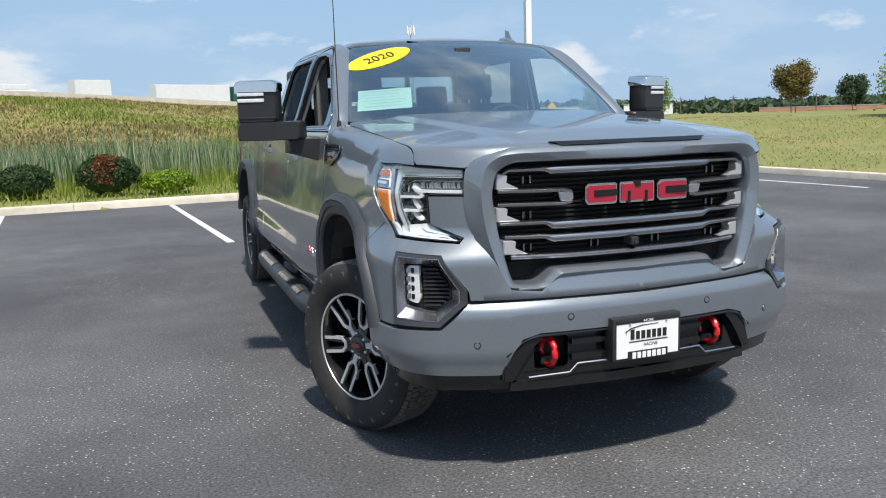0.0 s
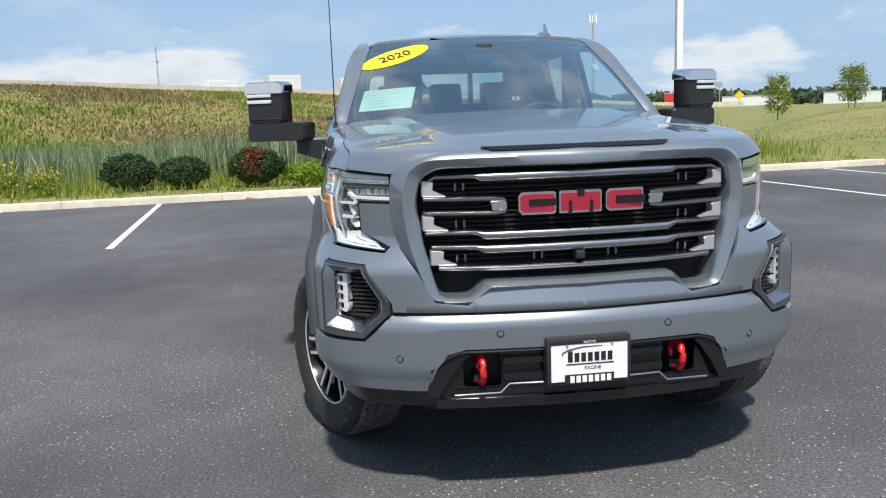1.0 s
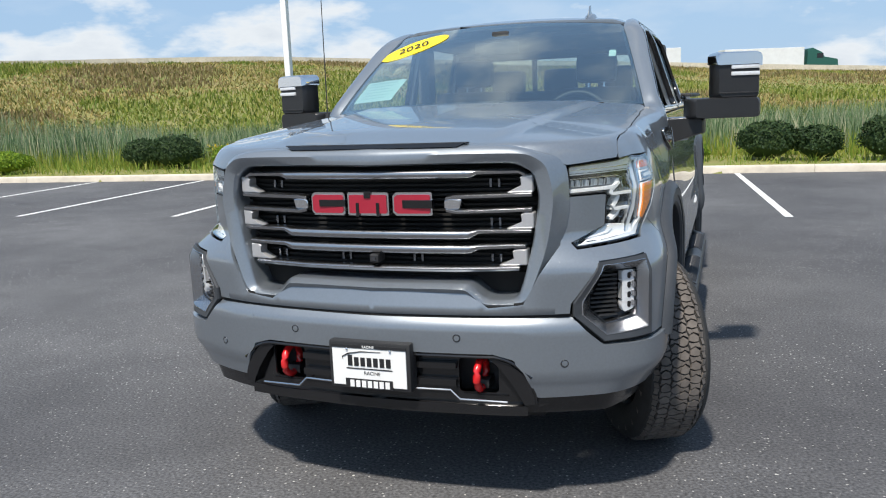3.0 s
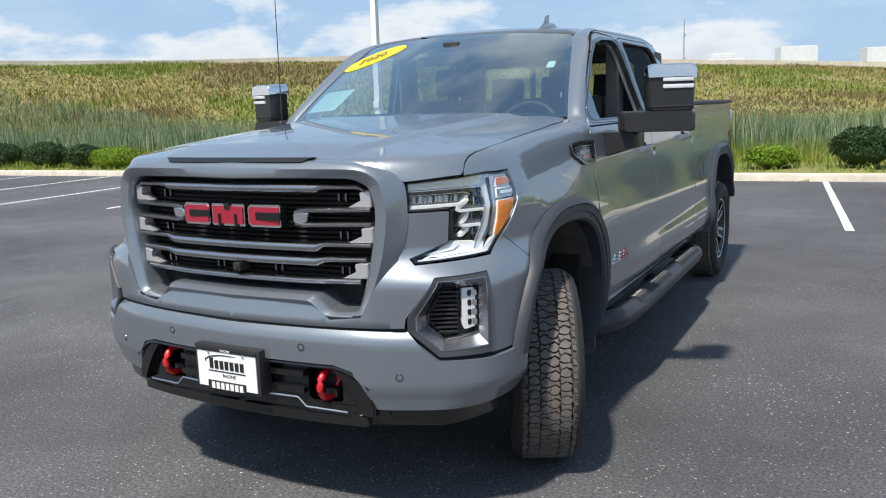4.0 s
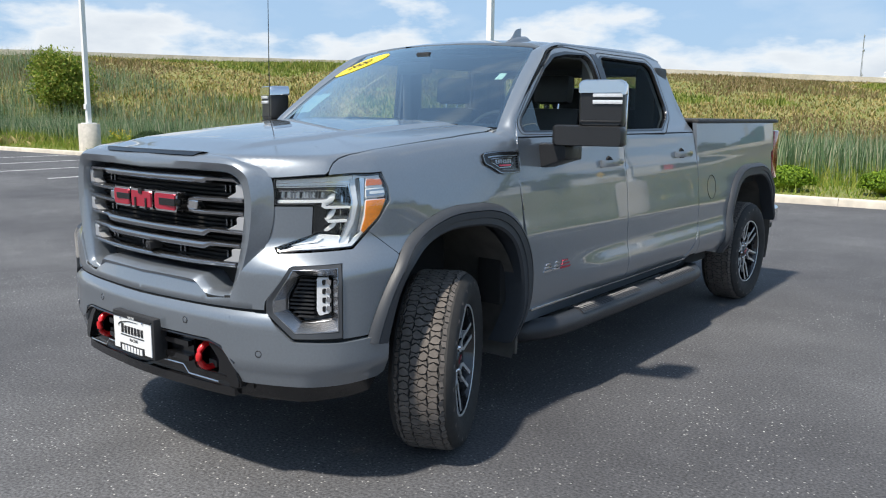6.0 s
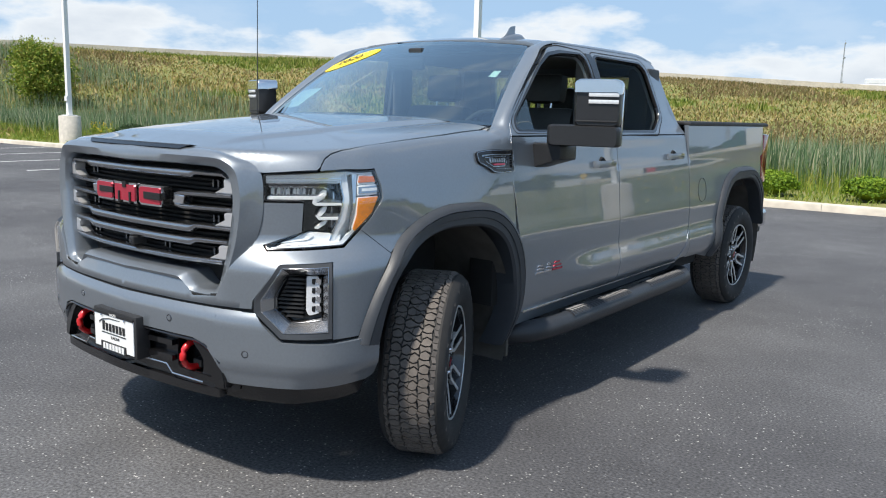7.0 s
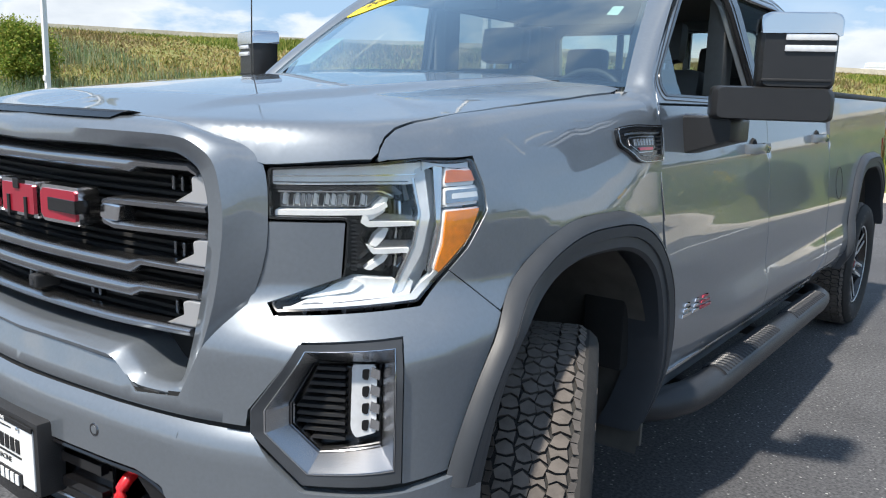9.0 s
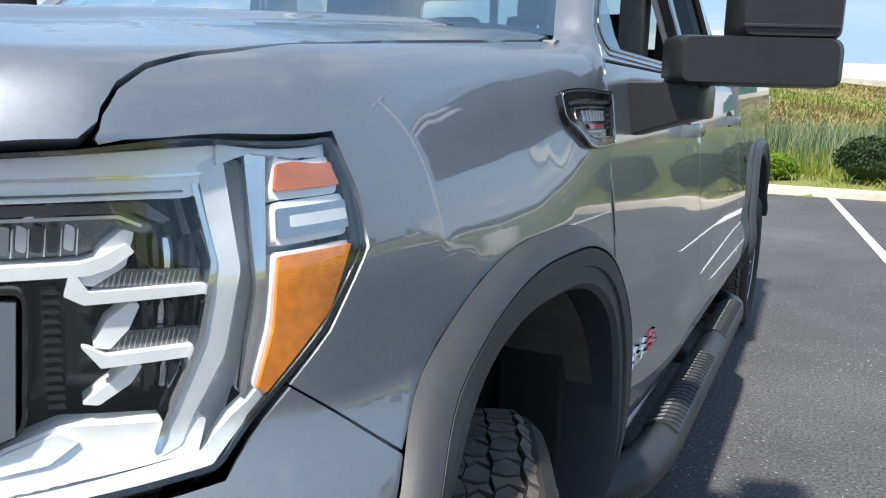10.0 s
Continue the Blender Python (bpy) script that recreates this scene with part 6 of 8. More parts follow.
def rim_parts(wheel):
    rim = part("rim", bmesh.new(), M_RIMBLACK, wheel, "black alloy rim with machined forked spokes")
    bm = bmesh.new()
    lathe(bm, [(0.118, 0.268), (0.124, 0.266), (0.122, 0.256), (0.105, 0.250), (0.03, 0.240), (-0.10, 0.236), (-0.11, 0.262)], 72)
    part("barrel", bm, M_RIMBLACK, rim, "", 40)
    bm = bmesh.new()
    lathe(bm, [(0.119, 0.2685), (0.1255, 0.2665), (0.1255, 0.2585), (0.121, 0.2565)], 72)
    part("rim_edge", bm, M_ALLOY, rim, "", 40)
    bm = bmesh.new()
    lathe(bm, [(0.02, 0.0001), (0.02, 0.17), (0.0, 0.175)], 32)
    part("brake_disc", bm, M_DARKCHROME, rim, "", 40)
    bm = bmesh.new()
    lathe(bm, [(0.03, 0.085), (0.078, 0.080), (0.086, 0.068), (0.086, 0.047), (0.096, 0.042), (0.100, 0.036), (0.100, 0.0001)], 36)
    part("hub", bm, M_RIMBLACK, rim, "", 40)
    bm = bmesh.new()
    box(bm, 0.1, 0.103, -0.026, 0.026, -0.009, 0.009, 0.001)
    part("hub_badge", bm, M_EMBLEM, rim)
    def arm(bm, p, q, w, x0, x1, x2):
        """A spoke arm in the wheel's plane from p to q, w wide, its face from depth x0 to x1, its back at x2."""
        p, q = Vector(p), Vector(q)
        d = (q - p).normalized()
        s = Vector((-d.y, d.x)) * w / 2
        a, b = [p + s, p - s, q - s * 0.92, q + s * 0.92], [x0, x0, x1, x1]
        f = [bm.verts.new((x, c.x, c.y)) for c, x in zip(a, b)]
        g = [bm.verts.new((x2, c.x, c.y)) for c in a]
        bm.faces.new(f)
        for k in range(4):
            bm.faces.new((f[k], g[k], g[(k + 1) % 4], f[(k + 1) % 4]))
    for i in range(6):
        t = 2 * math.pi * i / 6
        def at(r, off):
            return r * math.cos(t) - off * math.sin(t), r * math.sin(t) + off * math.cos(t)
        bm = bmesh.new()
        for s in (-1, 1):
            arm(bm, at(0.050, s * 0.016), at(0.258, s * 0.036), 0.030, 0.078, 0.110, 0.03)
        part("spoke", bm, M_RIMBLACK, rim)
        for s in (-1, 1):
            bm = bmesh.new()
            arm(bm, at(0.132, s * 0.0335), at(0.2635, s * 0.0375), 0.0165, 0.0935, 0.1145, 0.08)
            arm(bm, at(0.134, s * 0.0345), at(0.106, s * 0.012), 0.0165, 0.0937, 0.0915, 0.07)
            part("spoke_face", bm, M_ALLOY, rim)
        bm = bmesh.new()
        arm(bm, at(0.107, -0.017), at(0.107, 0.017), 0.015, 0.0918, 0.0918, 0.07)
        part("spoke_face", bm, M_ALLOY, rim)
        if i % 2 == 0:
            bm = bmesh.new()
            arm(bm, at(0.056, 0), at(0.104, 0), 0.030, 0.0875, 0.0915, 0.06)
            part("spoke_face", bm, M_ALLOY, rim)
        bm = bmesh.new()
        lathe(bm, [(0.06, 0.011), (0.092, 0.010), (0.097, 0.006), (0.098, 0.0001)], 10, "x", Matrix.Translation((0, 0.062 * math.cos(t + 0.52), 0.062 * math.sin(t + 0.52))))
        part("lug_nut", bm, M_CHROME, rim, "", 40)
    return rim


def wheel_at(x, y, turn, spin):
    """A wheel whose outer face looks towards +x before it is turned."""
    w = part("wheel", tyre_mesh(), M_TYRE, truck, "all-terrain tyre on a black and machined alloy rim", 35)
    part("tread", tread_mesh(3), M_TREAD, w)
    rim_parts(w)
    w.matrix_basis = Matrix.Translation((x, y, TYRE_R - 0.004)) @ pose(0, 0, 0, 0, 0, turn) @ pose(0, 0, 0, spin, 0, 0)
    return w


STEER = 21.5
wheel_at(WHEEL_X + 0.028, WHEEL_Y, STEER + 4.5, 20)
wheel_at(-WHEEL_X - 0.028, WHEEL_Y, 180 + STEER + 2, 8)
wheel_at(WHEEL_X, REAR_Y, 0, 40)
wheel_at(-WHEEL_X, REAR_Y, 180, 10)
bm = bmesh.new()
tube(bm, [(-0.75, REAR_Y, 0.41), (0.75, REAR_Y, 0.41)], 0.06, 12)
part("rear_axle", bm, M_VOID, truck)
bm = bmesh.new()
tube(bm, [(-0.70, WHEEL_Y, 0.42), (0.70, WHEEL_Y, 0.42)], 0.05, 12)
part("front_axle", bm, M_VOID, truck)

# ---- the truck: side steps, handles, mirrors ----
for s in (1, -1):
    line = [(0.80, 0.80, 0.395), (0.90, 0.825, 0.408), (0.975, 0.885, 0.420), (1.022, 0.985, 0.428), (1.042, 1.12, 0.431), (1.045, 1.25, 0.432), (1.045, 2.84, 0.437), (1.035, 2.96, 0.437), (0.985, 3.06, 0.434), (0.90, 3.10, 0.425), (0.82, 3.105, 0.42)]
    step_ob = part("side_step", tube(bmesh.new(), [(s * x, y, z) for x, y, z in line], 0.060, 20), M_STEP, truck, "black tubular side step with ribbed treads", 60)
    for y0, y1 in ((1.20, 1.95), (2.27, 2.86)):
        bm = bmesh.new()
        rows = []
        for y in (y0, y1):
            rows.append([bm.verts.new((s * 1.045 + 0.066 * math.sin(t), y, 0.434 + 0.064 * math.cos(t))) for t in [radians(-52 + 13 * k) for k in range(9)]])
        for k in range(8):
            bm.faces.new((rows[0][k], rows[0][k + 1], rows[1][k + 1], rows[1][k]))
        bm.faces.new(rows[0]); bm.faces.new(rows[1])
        pad = part("tread_pad", bm, M_STEP, step_ob, "", 50)
        for j in range(int((y1 - y0) / 0.034)):
            yy = y0 + 0.02 + 0.034 * j
            bm = bmesh.new()
            tube(bm, [(s * 1.045 + 0.067 * math.sin(t), yy + 0.02 * math.sin(t), 0.434 + 0.0655 * math.cos(t)) for t in [radians(-44 + 22 * k) for k in range(5)]], 0.0055, 5)
            part("tread_rib", bm, M_STEP, pad)
    for y in (1.12, 2.08, 2.92):
        bm = bmesh.new()
        box(bm, min(s * 0.75, s * 1.02), max(s * 0.75, s * 1.02), y - 0.03, y + 0.03, 0.405, 0.450, 0.008)
        part("step_bracket", bm, M_MATTE, step_ob)


def handle(y, i, door_ob):
    s = -1 if i else 1
    zc = 1.300 + 0.018 * (y - 1.68) / 1.09
    x = cab_x(zc)
    bm = bmesh.new()
    pts = [(x + 0.004, y - 0.125), (x + 0.030, y - 0.10), (x + 0.036, y), (x + 0.030, y + 0.10), (x + 0.004, y + 0.125)]
    rows = [[bm.verts.new((s * (px + dx), py, zc + dz)) for dx, dz in ((0.008, -0.020), (0.012, 0.0), (0.008, 0.020), (-0.006, 0.018), (-0.006, -0.018))] for px, py in pts]
    for a, b in zip(rows, rows[1:]):
        for k in range(5):
            bm.faces.new((a[k], a[(k + 1) % 5], b[(k + 1) % 5], b[k]))
    bm.faces.new(rows[0]); bm.faces.new(rows[-1])
    h = part("door_handle", bm, M_PAINT, door_ob, "painted pull handle", 45)
    bm = bmesh.new()
    lathe(bm, [(x + 0.004, 0.0001), (x + 0.004, 0.044), (x - 0.006, 0.05)], 20, "x", Matrix.Translation((0, y - 0.01, zc - 0.008)))
    if s < 0:
        bmesh.ops.scale(bm, vec=(-1, 1, 1), verts=bm.verts)
    part("handle_cup", bm, M_VOID, h, "", 40)


for i in (0, 1):
    handle(1.675, i, front_doors[i])
    handle(2.785, i, rear_doors[i])


def rounded_block(x0, x1, y0, y1, z0, z1, r, taper=0.0):
    """A moulded housing: rounded in plan and section, its front drawn in by taper."""
    bm = bmesh.new()
    rows = []
    prof = round_loop([(x0, z0, r), (x1, z0, r), (x1, z1, r * 1.6), (x0, z1, r)], r, 6)
    cx, cz = (x0 + x1) / 2, (z0 + z1) / 2
    for y, f in ((y1, 0.94), (y1 - 0.012, 1.0), (y0 + 0.05, 1.0 - taper * 0.2), (y0 + 0.015, 1.0 - taper * 0.7), (y0, 1.0 - taper - 0.06)):
        rows.append([bm.verts.new((cx + (x - cx) * f, y, cz + (z - cz) * f)) for x, z in prof])
    for a, b in zip(rows, rows[1:]):
        for k in range(len(a)):
            bm.faces.new((a[k], a[(k + 1) % len(a)], b[(k + 1) % len(a)], b[k]))
    bm.faces.new(rows[0]); bm.faces.new(rows[-1])
    return bm


def swing(bm):
    """Mirror heads are swept back: turned about their middle."""
    bmesh.ops.rotate(bm, cent=(1.30, 0.985, 0), matrix=Matrix.Rotation(radians(22), 3, "Z"), verts=bm.verts)
    return bm


mirrors = pair("door_mirror", swing(rounded_block(1.156, 1.388, 0.925, 1.045, 1.520, 1.728, 0.03, 0.06)), M_MIRROR, truck, "large black towing mirror with chrome cap", 45)
pair("mirror_arm", swing(rounded_block(1.022, 1.396, 0.915, 1.045, 1.424, 1.532, 0.022, 0.06)), M_MIRROR, mirrors, "black folding arm", 45)
foot = rounded_block(0.93, 1.135, 0.885, 1.04, 1.296, 1.436, 0.02, 0.10)
for v in foot.verts:
    v.co.z = 1.436 - (1.436 - v.co.z) * (1 - 0.36 * smooth01((v.co.x - 0.96) / 0.16))
pair("mirror_bracket", foot, M_MIRROR, mirrors, "", 45)
bm = bmesh.new()
# chrome cap over the top, with a thin strip down the outer rear edge
cap_o = [(1.152, 1.698), (1.152, 1.738), (1.162, 1.752), (1.180, 1.760), (1.365, 1.760), (1.384, 1.752), (1.394, 1.736), (1.394, 1.690), (1.386, 1.690), (1.374, 1.700)]
rows = [[bm.verts.new((x + (1.27 - x) * k, y, z + (1.60 - z) * k * 0.8)) for x, z in cap_o] for y, k in ((1.05, 0.0), (0.99, 0.0), (0.945, 0.008), (0.924, 0.03), (0.915, 0.07))]
for a, b in zip(rows, rows[1:]):
    for k in range(len(a)):
        bm.faces.new((a[k], a[(k + 1) % len(a)], b[(k + 1) % len(a)], b[k]))
bm.faces.new(rows[0]); bm.faces.new(rows[-1])
pair("mirror_cap", swing(bm), M_CHROME, mirrors, "bright chrome cap", 40)
bm = bmesh.new()
box(bm, 1.384, 1.396, 1.022, 1.052, 1.43, 1.708, 0.003)
pair("mirror_edge", swing(bm), M_CHROME, mirrors)
for z in (1.648, 1.682):
    bm = bmesh.new()
    box(bm, 1.228, 1.376, 0.917, 0.95, z - 0.010, z + 0.010, 0.004)
    pair("mirror_lamp", swing(bm), M_OPTIC, mirrors, "clear turn lamp strip")
bm = bmesh.new()
box(bm, 1.168, 1.370, 0.919, 0.94, 1.548, 1.556, 0.002)
pair("mirror_rib", swing(bm), M_MATTE, mirrors)
bm = bmesh.new()
box(bm, 1.175, 1.375, 1.043, 1.049, 1.535, 1.715, 0.002)
pair("mirror_glass", swing(bm), M_CHROME, mirrors)
bm = bmesh.new()
box(bm, 1.05, 1.38, 1.043, 1.049, 1.435, 1.52, 0.002)
pair("spotter_glass", swing(bm), M_CHROME, mirrors)
bm = bmesh.new()
box(bm, 0.935, 1.10, 0.905, 0.94, 1.428, 1.438, 0.003)
pair("bracket_trim", bm, M_SATIN, mirrors)


# fender vents: a dark slanted frame with a badge of plain bars
def on_side(name, loop, mat, parent, off, depth, step=0.03):
    return skin_pair(name, parent, [(q_of(y, 1.3), v_of(q_of(y, 1.3), z)) for y, z in loop], flank, mat, step=step, offset=off, depth=depth)


VENT = [(0.392, 1.394), (0.655, 1.400), (0.662, 1.390), (0.662, 1.302), (0.652, 1.292), (0.52, 1.290), (0.485, 1.296), (0.392, 1.338), (0.380, 1.352), (0.379, 1.384)]


def vent_loop(w):
    return [(q_of(y, 1.3), v_of(q_of(y, 1.3), z)) for y, z in offset_loop(VENT, w)]


vents = on_side("fender_vent", VENT, M_BLACK, truck, 0.004, 0.02, 0.02)
skin_pair("vent_rim", vents, vent_loop(0), flank, M_BLACK, holes=[vent_loop(-0.018)], step=0.015, offset=0.012, depth=0.012)
skin_pair("vent_line", vents, vent_loop(-0.003), flank, M_SATIN, holes=[vent_loop(-0.0055)], step=0.015, offset=0.0135, depth=0.003)
on_side("vent_bar", [(0.415, 1.376), (0.650, 1.381), (0.650, 1.376), (0.418, 1.371)], M_SATIN, vents, 0.009, 0.006, 0.02)
on_side("vent_bar", [(0.505, 1.316), (0.650, 1.313), (0.650, 1.308), (0.515, 1.311)], M_DARKCHROME, vents, 0.009, 0.006, 0.02)
for k in range(4):
    z = 1.326 + 0.0125 * k
    on_side("vent_slat", [(0.612, z), (0.652, z + 0.001), (0.652, z + 0.006), (0.612, z + 0.005)], M_MATTE, vents, 0.009, 0.006)
PLATE = [(0.436, 1.366), (0.596, 1.369), (0.600, 1.340), (0.580, 1.322), (0.492, 1.321), (0.440, 1.346)]
on_side("vent_plate", PLATE, M_SATIN, vents, 0.0085, 0.005, 0.02)
on_side("plate_face", offset_loop(PLATE, -0.003), M_BLACK, vents, 0.0095, 0.003, 0.02)
for k in range(7):
    y = 0.462 + 0.018 * k
    on_side("badge_bar", [(y, 1.342), (y + 0.011, 1.342), (y + 0.011, 1.361), (y, 1.361)], M_SATIN, vents, 0.0125, 0.004)
on_side("badge_bar", [(0.492, 1.328), (0.575, 1.328), (0.578, 1.336), (0.482, 1.336)], M_EMBLEM, vents, 0.0125, 0.004)

# door badge: slanted bright bars, the last one red
for i in (0, 1):
    for k, (y0, w, mat) in enumerate(((0.875, 0.085, M_CHROME), (0.975, 0.06, M_CHROME), (1.05, 0.10, M_EMBLEM))):
        for z0, z1, f in ((0.742, 0.752, 1.0), (0.762, 0.770, 0.8), (0.780, 0.788, 0.55)):
            y00 = y0 + (z0 - 0.742) * 0.5
            skin("door_badge_bar", front_doors[i], [(y00, z0), (y00 + w * f, z0), (y00 + w * f + 0.005, z1), (y00 + 0.005, z1)], cabside, mat, step=0.05, offset=0.006, depth=0.006, mirror=bool(i))

# ---- the truck: roof fin, aerial, wipers, glass notes ----
bm = bmesh.new()
rows = []
for t in range(15):
    f = t / 14
    y = 1.29 + 0.23 * f
    low = 0.030 * (math.sin(math.pi * min(1, 0.04 + 0.62 * f)) ** 0.7) * (1 if t < 13 else 0.72 if t == 13 else 0.2)
    blade = 0.050 * smooth01((f - 0.06) / 0.30) * (1 if f < 0.60 else 0)
    w = 0.006 + 0.026 * math.sin(math.pi * min(0.62, 0.02 + 0.7 * f)) ** 0.8
    z = roof(0.46, y).z - 0.004
    sec = ((-1, 0, 0), (-0.92, 0.45, 0), (-0.6, 0.85, 0), (-0.22, 1, 0), (-0.14, 1, 0.5), (-0.07, 1, 1), (0.07, 1, 1), (0.14, 1, 0.5), (0.22, 1, 0), (0.6, 0.85, 0), (0.92, 0.45, 0), (1, 0, 0))
    rows.append([bm.verts.new((0.46 + w * a, y + 0.022 * c * (blade > 0), z + low * b + blade * c)) for a, b, c in sec])
for a, b in zip(rows, rows[1:]):
    for k in range(11):
        bm.faces.new((a[k], a[k + 1], b[k + 1], b[k]))
bm.faces.new(rows[0]); bm.faces.new(rows[-1])
part("roof_fin", bm, M_PAINT, truck, "painted shark-fin aerial", 50)
bm = bmesh.new()
tube(bm, [(-0.905, 0.62, 1.48), (-0.905, 0.62, 1.525)], [0.016, 0.010], 12)
mast_base = part("aerial_base", bm, M_MATTE, truck, "", 40)
bm = bmesh.new()
tube(bm, [(-0.905, 0.62, 1.52), (-0.905, 0.63, 2.35)], [0.0035, 0.002], 8)
part("aerial_mast", bm, M_MATTE, mast_base, "thin black whip aerial", 40)
for x0, x1 in ((-0.60, -0.10), (0.14, 0.66)):
    bm = bmesh.new()
    tube(bm, [screen(x0 + (x1 - x0) * k / 8, 0.012 + 0.012 * (k / 8)) + Vector((0, -0.006, -0.004)) for k in range(9)], 0.006, 6)
    wiper = part("wiper", bm, M_VOID, truck, "black wiper", 40)
    bm = bmesh.new()
    a, b = screen((x0 + x1) / 2, 0.02) + Vector((0, -0.010, 0.0)), Vector((x1 - 0.06, 0.47, 1.506))
    tube(bm, [b, b.lerp(a, 0.5) + Vector((0, 0, 0.004)), a], [0.010, 0.009, 0.006], 8)
    part("wiper_arm", bm, M_VOID, wiper, "", 40)


def screen_s(x, z):
    a, b = 0.0, 1.0
    for _ in range(20):
        m = (a + b) / 2
        if screen(x, m).z < z:
            a = m
        else:
            b = m
    return a


# oval year sticker, outside on the glass
oval = []
for k in range(32):
    t = 2 * math.pi * k / 32
    dx, dz = 0.205 * math.cos(t), 0.046 * math.sin(t)
    x, z = -0.535 + dx, 1.884 + dz + 0.28 * dx
    oval.append((x, screen_s(x, z)))
sticker = skin("year_sticker", truck, oval, screen, M_YELLOW, step=0.05, depth=0.001, offset=0.003, hint=up, label="yellow oval year sticker on the windscreen")
face = (screen(-0.40, screen_s(-0.40, 1.92)) - screen(-0.66, screen_s(-0.66, 1.848))).normalized()
rise = (screen(-0.535, 0.80) - screen(-0.535, 0.70)).normalized()
nrm = face.cross(rise).normalized()
rise = nrm.cross(face)
m_note = Matrix.Translation(screen(-0.535, screen_s(-0.535, 1.884)) + nrm * 0.0065) @ Matrix((face, rise, nrm)).transposed().to_4x4()
words("2020", 0.098, M_INK, sticker, m_note, "year")
pap = [(-0.78, screen_s(-0.78, 1.575)), (-0.50, screen_s(-0.50, 1.590)), (-0.455, screen_s(-0.455, 1.705)), (-0.735, screen_s(-0.735, 1.690))]
notice = skin("window_notice", truck, pap, screen, M_PAPER, step=0.06, depth=0, offset=-0.006, hint=up, label="pale green printed sheet behind the windscreen")
for k in range(6):
    z = 1.595 + 0.016 * k
    skin("print_line", notice, [(-0.735 + 0.02 * (k % 2), screen_s(-0.735, z)), (-0.55 + 0.02 * (k % 3), screen_s(-0.55, z + 0.01)), (-0.55 + 0.02 * (k % 3), screen_s(-0.55, z + 0.013)), (-0.735 + 0.02 * (k % 2), screen_s(-0.735, z + 0.003))], screen, M_FAINT, step=0.1, depth=0, offset=-0.004, hint=up)
skin("inspection_sticker", truck, [(0.635, screen_s(0.63, 1.775)), (0.672, screen_s(0.66, 1.775)), (0.668, screen_s(0.66, 1.81)), (0.633, screen_s(0.63, 1.81))], screen, M_PAPER, step=0.05, depth=0.001, offset=-0.004, hint=up, label="small pale sticker")

# ---- the truck: cabin ----
bm = bmesh.new()
dash = [(0.52, 1.47), (0.58, 1.50), (0.95, 1.50), (1.06, 1.44), (1.10, 1.30), (1.02, 1.05), (0.60, 1.0)]
rows = [[bm.verts.new((x, y, z)) for y, z in dash] for x in (-0.88, 0.88)]
for k in range(len(dash)):
    bm.faces.new((rows[0][k], rows[0][(k + 1) % len(dash)], rows[1][(k + 1) % len(dash)], rows[1][k]))
bm.faces.new(rows[0]); bm.faces.new(rows[1][::-1])
part("dashboard", bm, M_DASH, truck)
bm = bmesh.new()
wm = Matrix.Translation((0.40, 1.22, 1.42)) @ pose(0, 0, 0, 66, 0, 0)
ring = [wm @ Vector((0.185 * math.cos(a), 0.185 * math.sin(a), 0)) for a in [2 * math.pi * k / 40 for k in range(41)]]
tube(bm, ring, 0.016, 10, False)
steer = part("steering_wheel", bm, M_SEAT, truck, "black steering wheel", 60)
bm = bmesh.new()
box(bm, -0.07, 0.07, -0.06, 0.06, -0.02, 0.02, 0.015, wm)
box(bm, -0.18, 0.18, -0.018, 0.018, -0.01, 0.008, 0.006, wm)
part("steering_hub", bm, M_MATTE, steer)


def seat(x, y, w, head=True, z0=0.98):
    bm = bmesh.new()
    box(bm, x - w / 2, x + w / 2, y - 0.50, y + 0.05, z0 - 0.12, z0 + 0.04, 0.05)
    st = part("seat", bm, M_SEAT, truck, "dark leather seat", 50)
    bm = bmesh.new()
    box(bm, -w / 2, w / 2, -0.07, 0.07, 0, 0.66, 0.06, Matrix.Translation((x, y, z0)) @ pose(0, 0, 0, -14, 0, 0))
    part("seat_back", bm, M_SEAT, st, "", 50)
    for hx in ([0] if head else [-0.42, 0.0, 0.42]):
        bm = bmesh.new()
        box(bm, -0.135, 0.135, -0.05, 0.05, 0, 0.19, 0.045, Matrix.Translation((x + hx, y + 0.19, z0 + (0.67 if head else 0.62))) @ pose(0, 0, 0, -8, 0, 0))
        part("headrest", bm, M_SEAT, st, "", 50)
        bm = bmesh.new()
        for d in (-0.05, 0.05):
            tube(bm, [(x + hx + d, y + 0.165, z0 + 0.58), (x + hx + d, y + 0.19, z0 + 0.72)], 0.007, 6)
        part("headrest_posts", bm, M_CHROME, st)


seat(0.42, 1.72, 0.52)
seat(-0.42, 1.72, 0.52)
seat(0.0, 2.66, 1.56, False, 0.98)
bm = bmesh.new()
box(bm, 0.64, 0.80, 2.66, 2.86, 1.40, 1.92, 0.03)
pair("rear_pillar_trim", bm, M_SEAT, truck, "", 40)
bm = bmesh.new()
box(bm, -0.13, 0.13, 0.98, 1.01, 1.815, 1.885, 0.012, None)
part("rear_view_mirror", bm, M_MATTE, truck, "", 40)
bm = bmesh.new()
box(bm, -0.05, 0.05, 1.06, 1.13, 1.915, 1.95, 0.012)
part("camera_pod", bm, M_MATTE, truck, "", 40)
bm = bmesh.new()
box(bm, 0.87, 0.90, 0.80, 1.84, 0.66, 1.46, 0.01)
pair("front_door_card", bm, M_SEAT, truck)
bm = bmesh.new()
box(bm, 0.87, 0.90, 1.90, 3.0, 0.66, 1.46, 0.01)
pair("rear_door_card", bm, M_SEAT, truck)
bm = bmesh.new()
box(bm, 0.70, 0.785, 1.77, 1.90, 1.42, 1.93, 0.02, None)
pair("inner_pillar", bm, M_TRIM, truck)


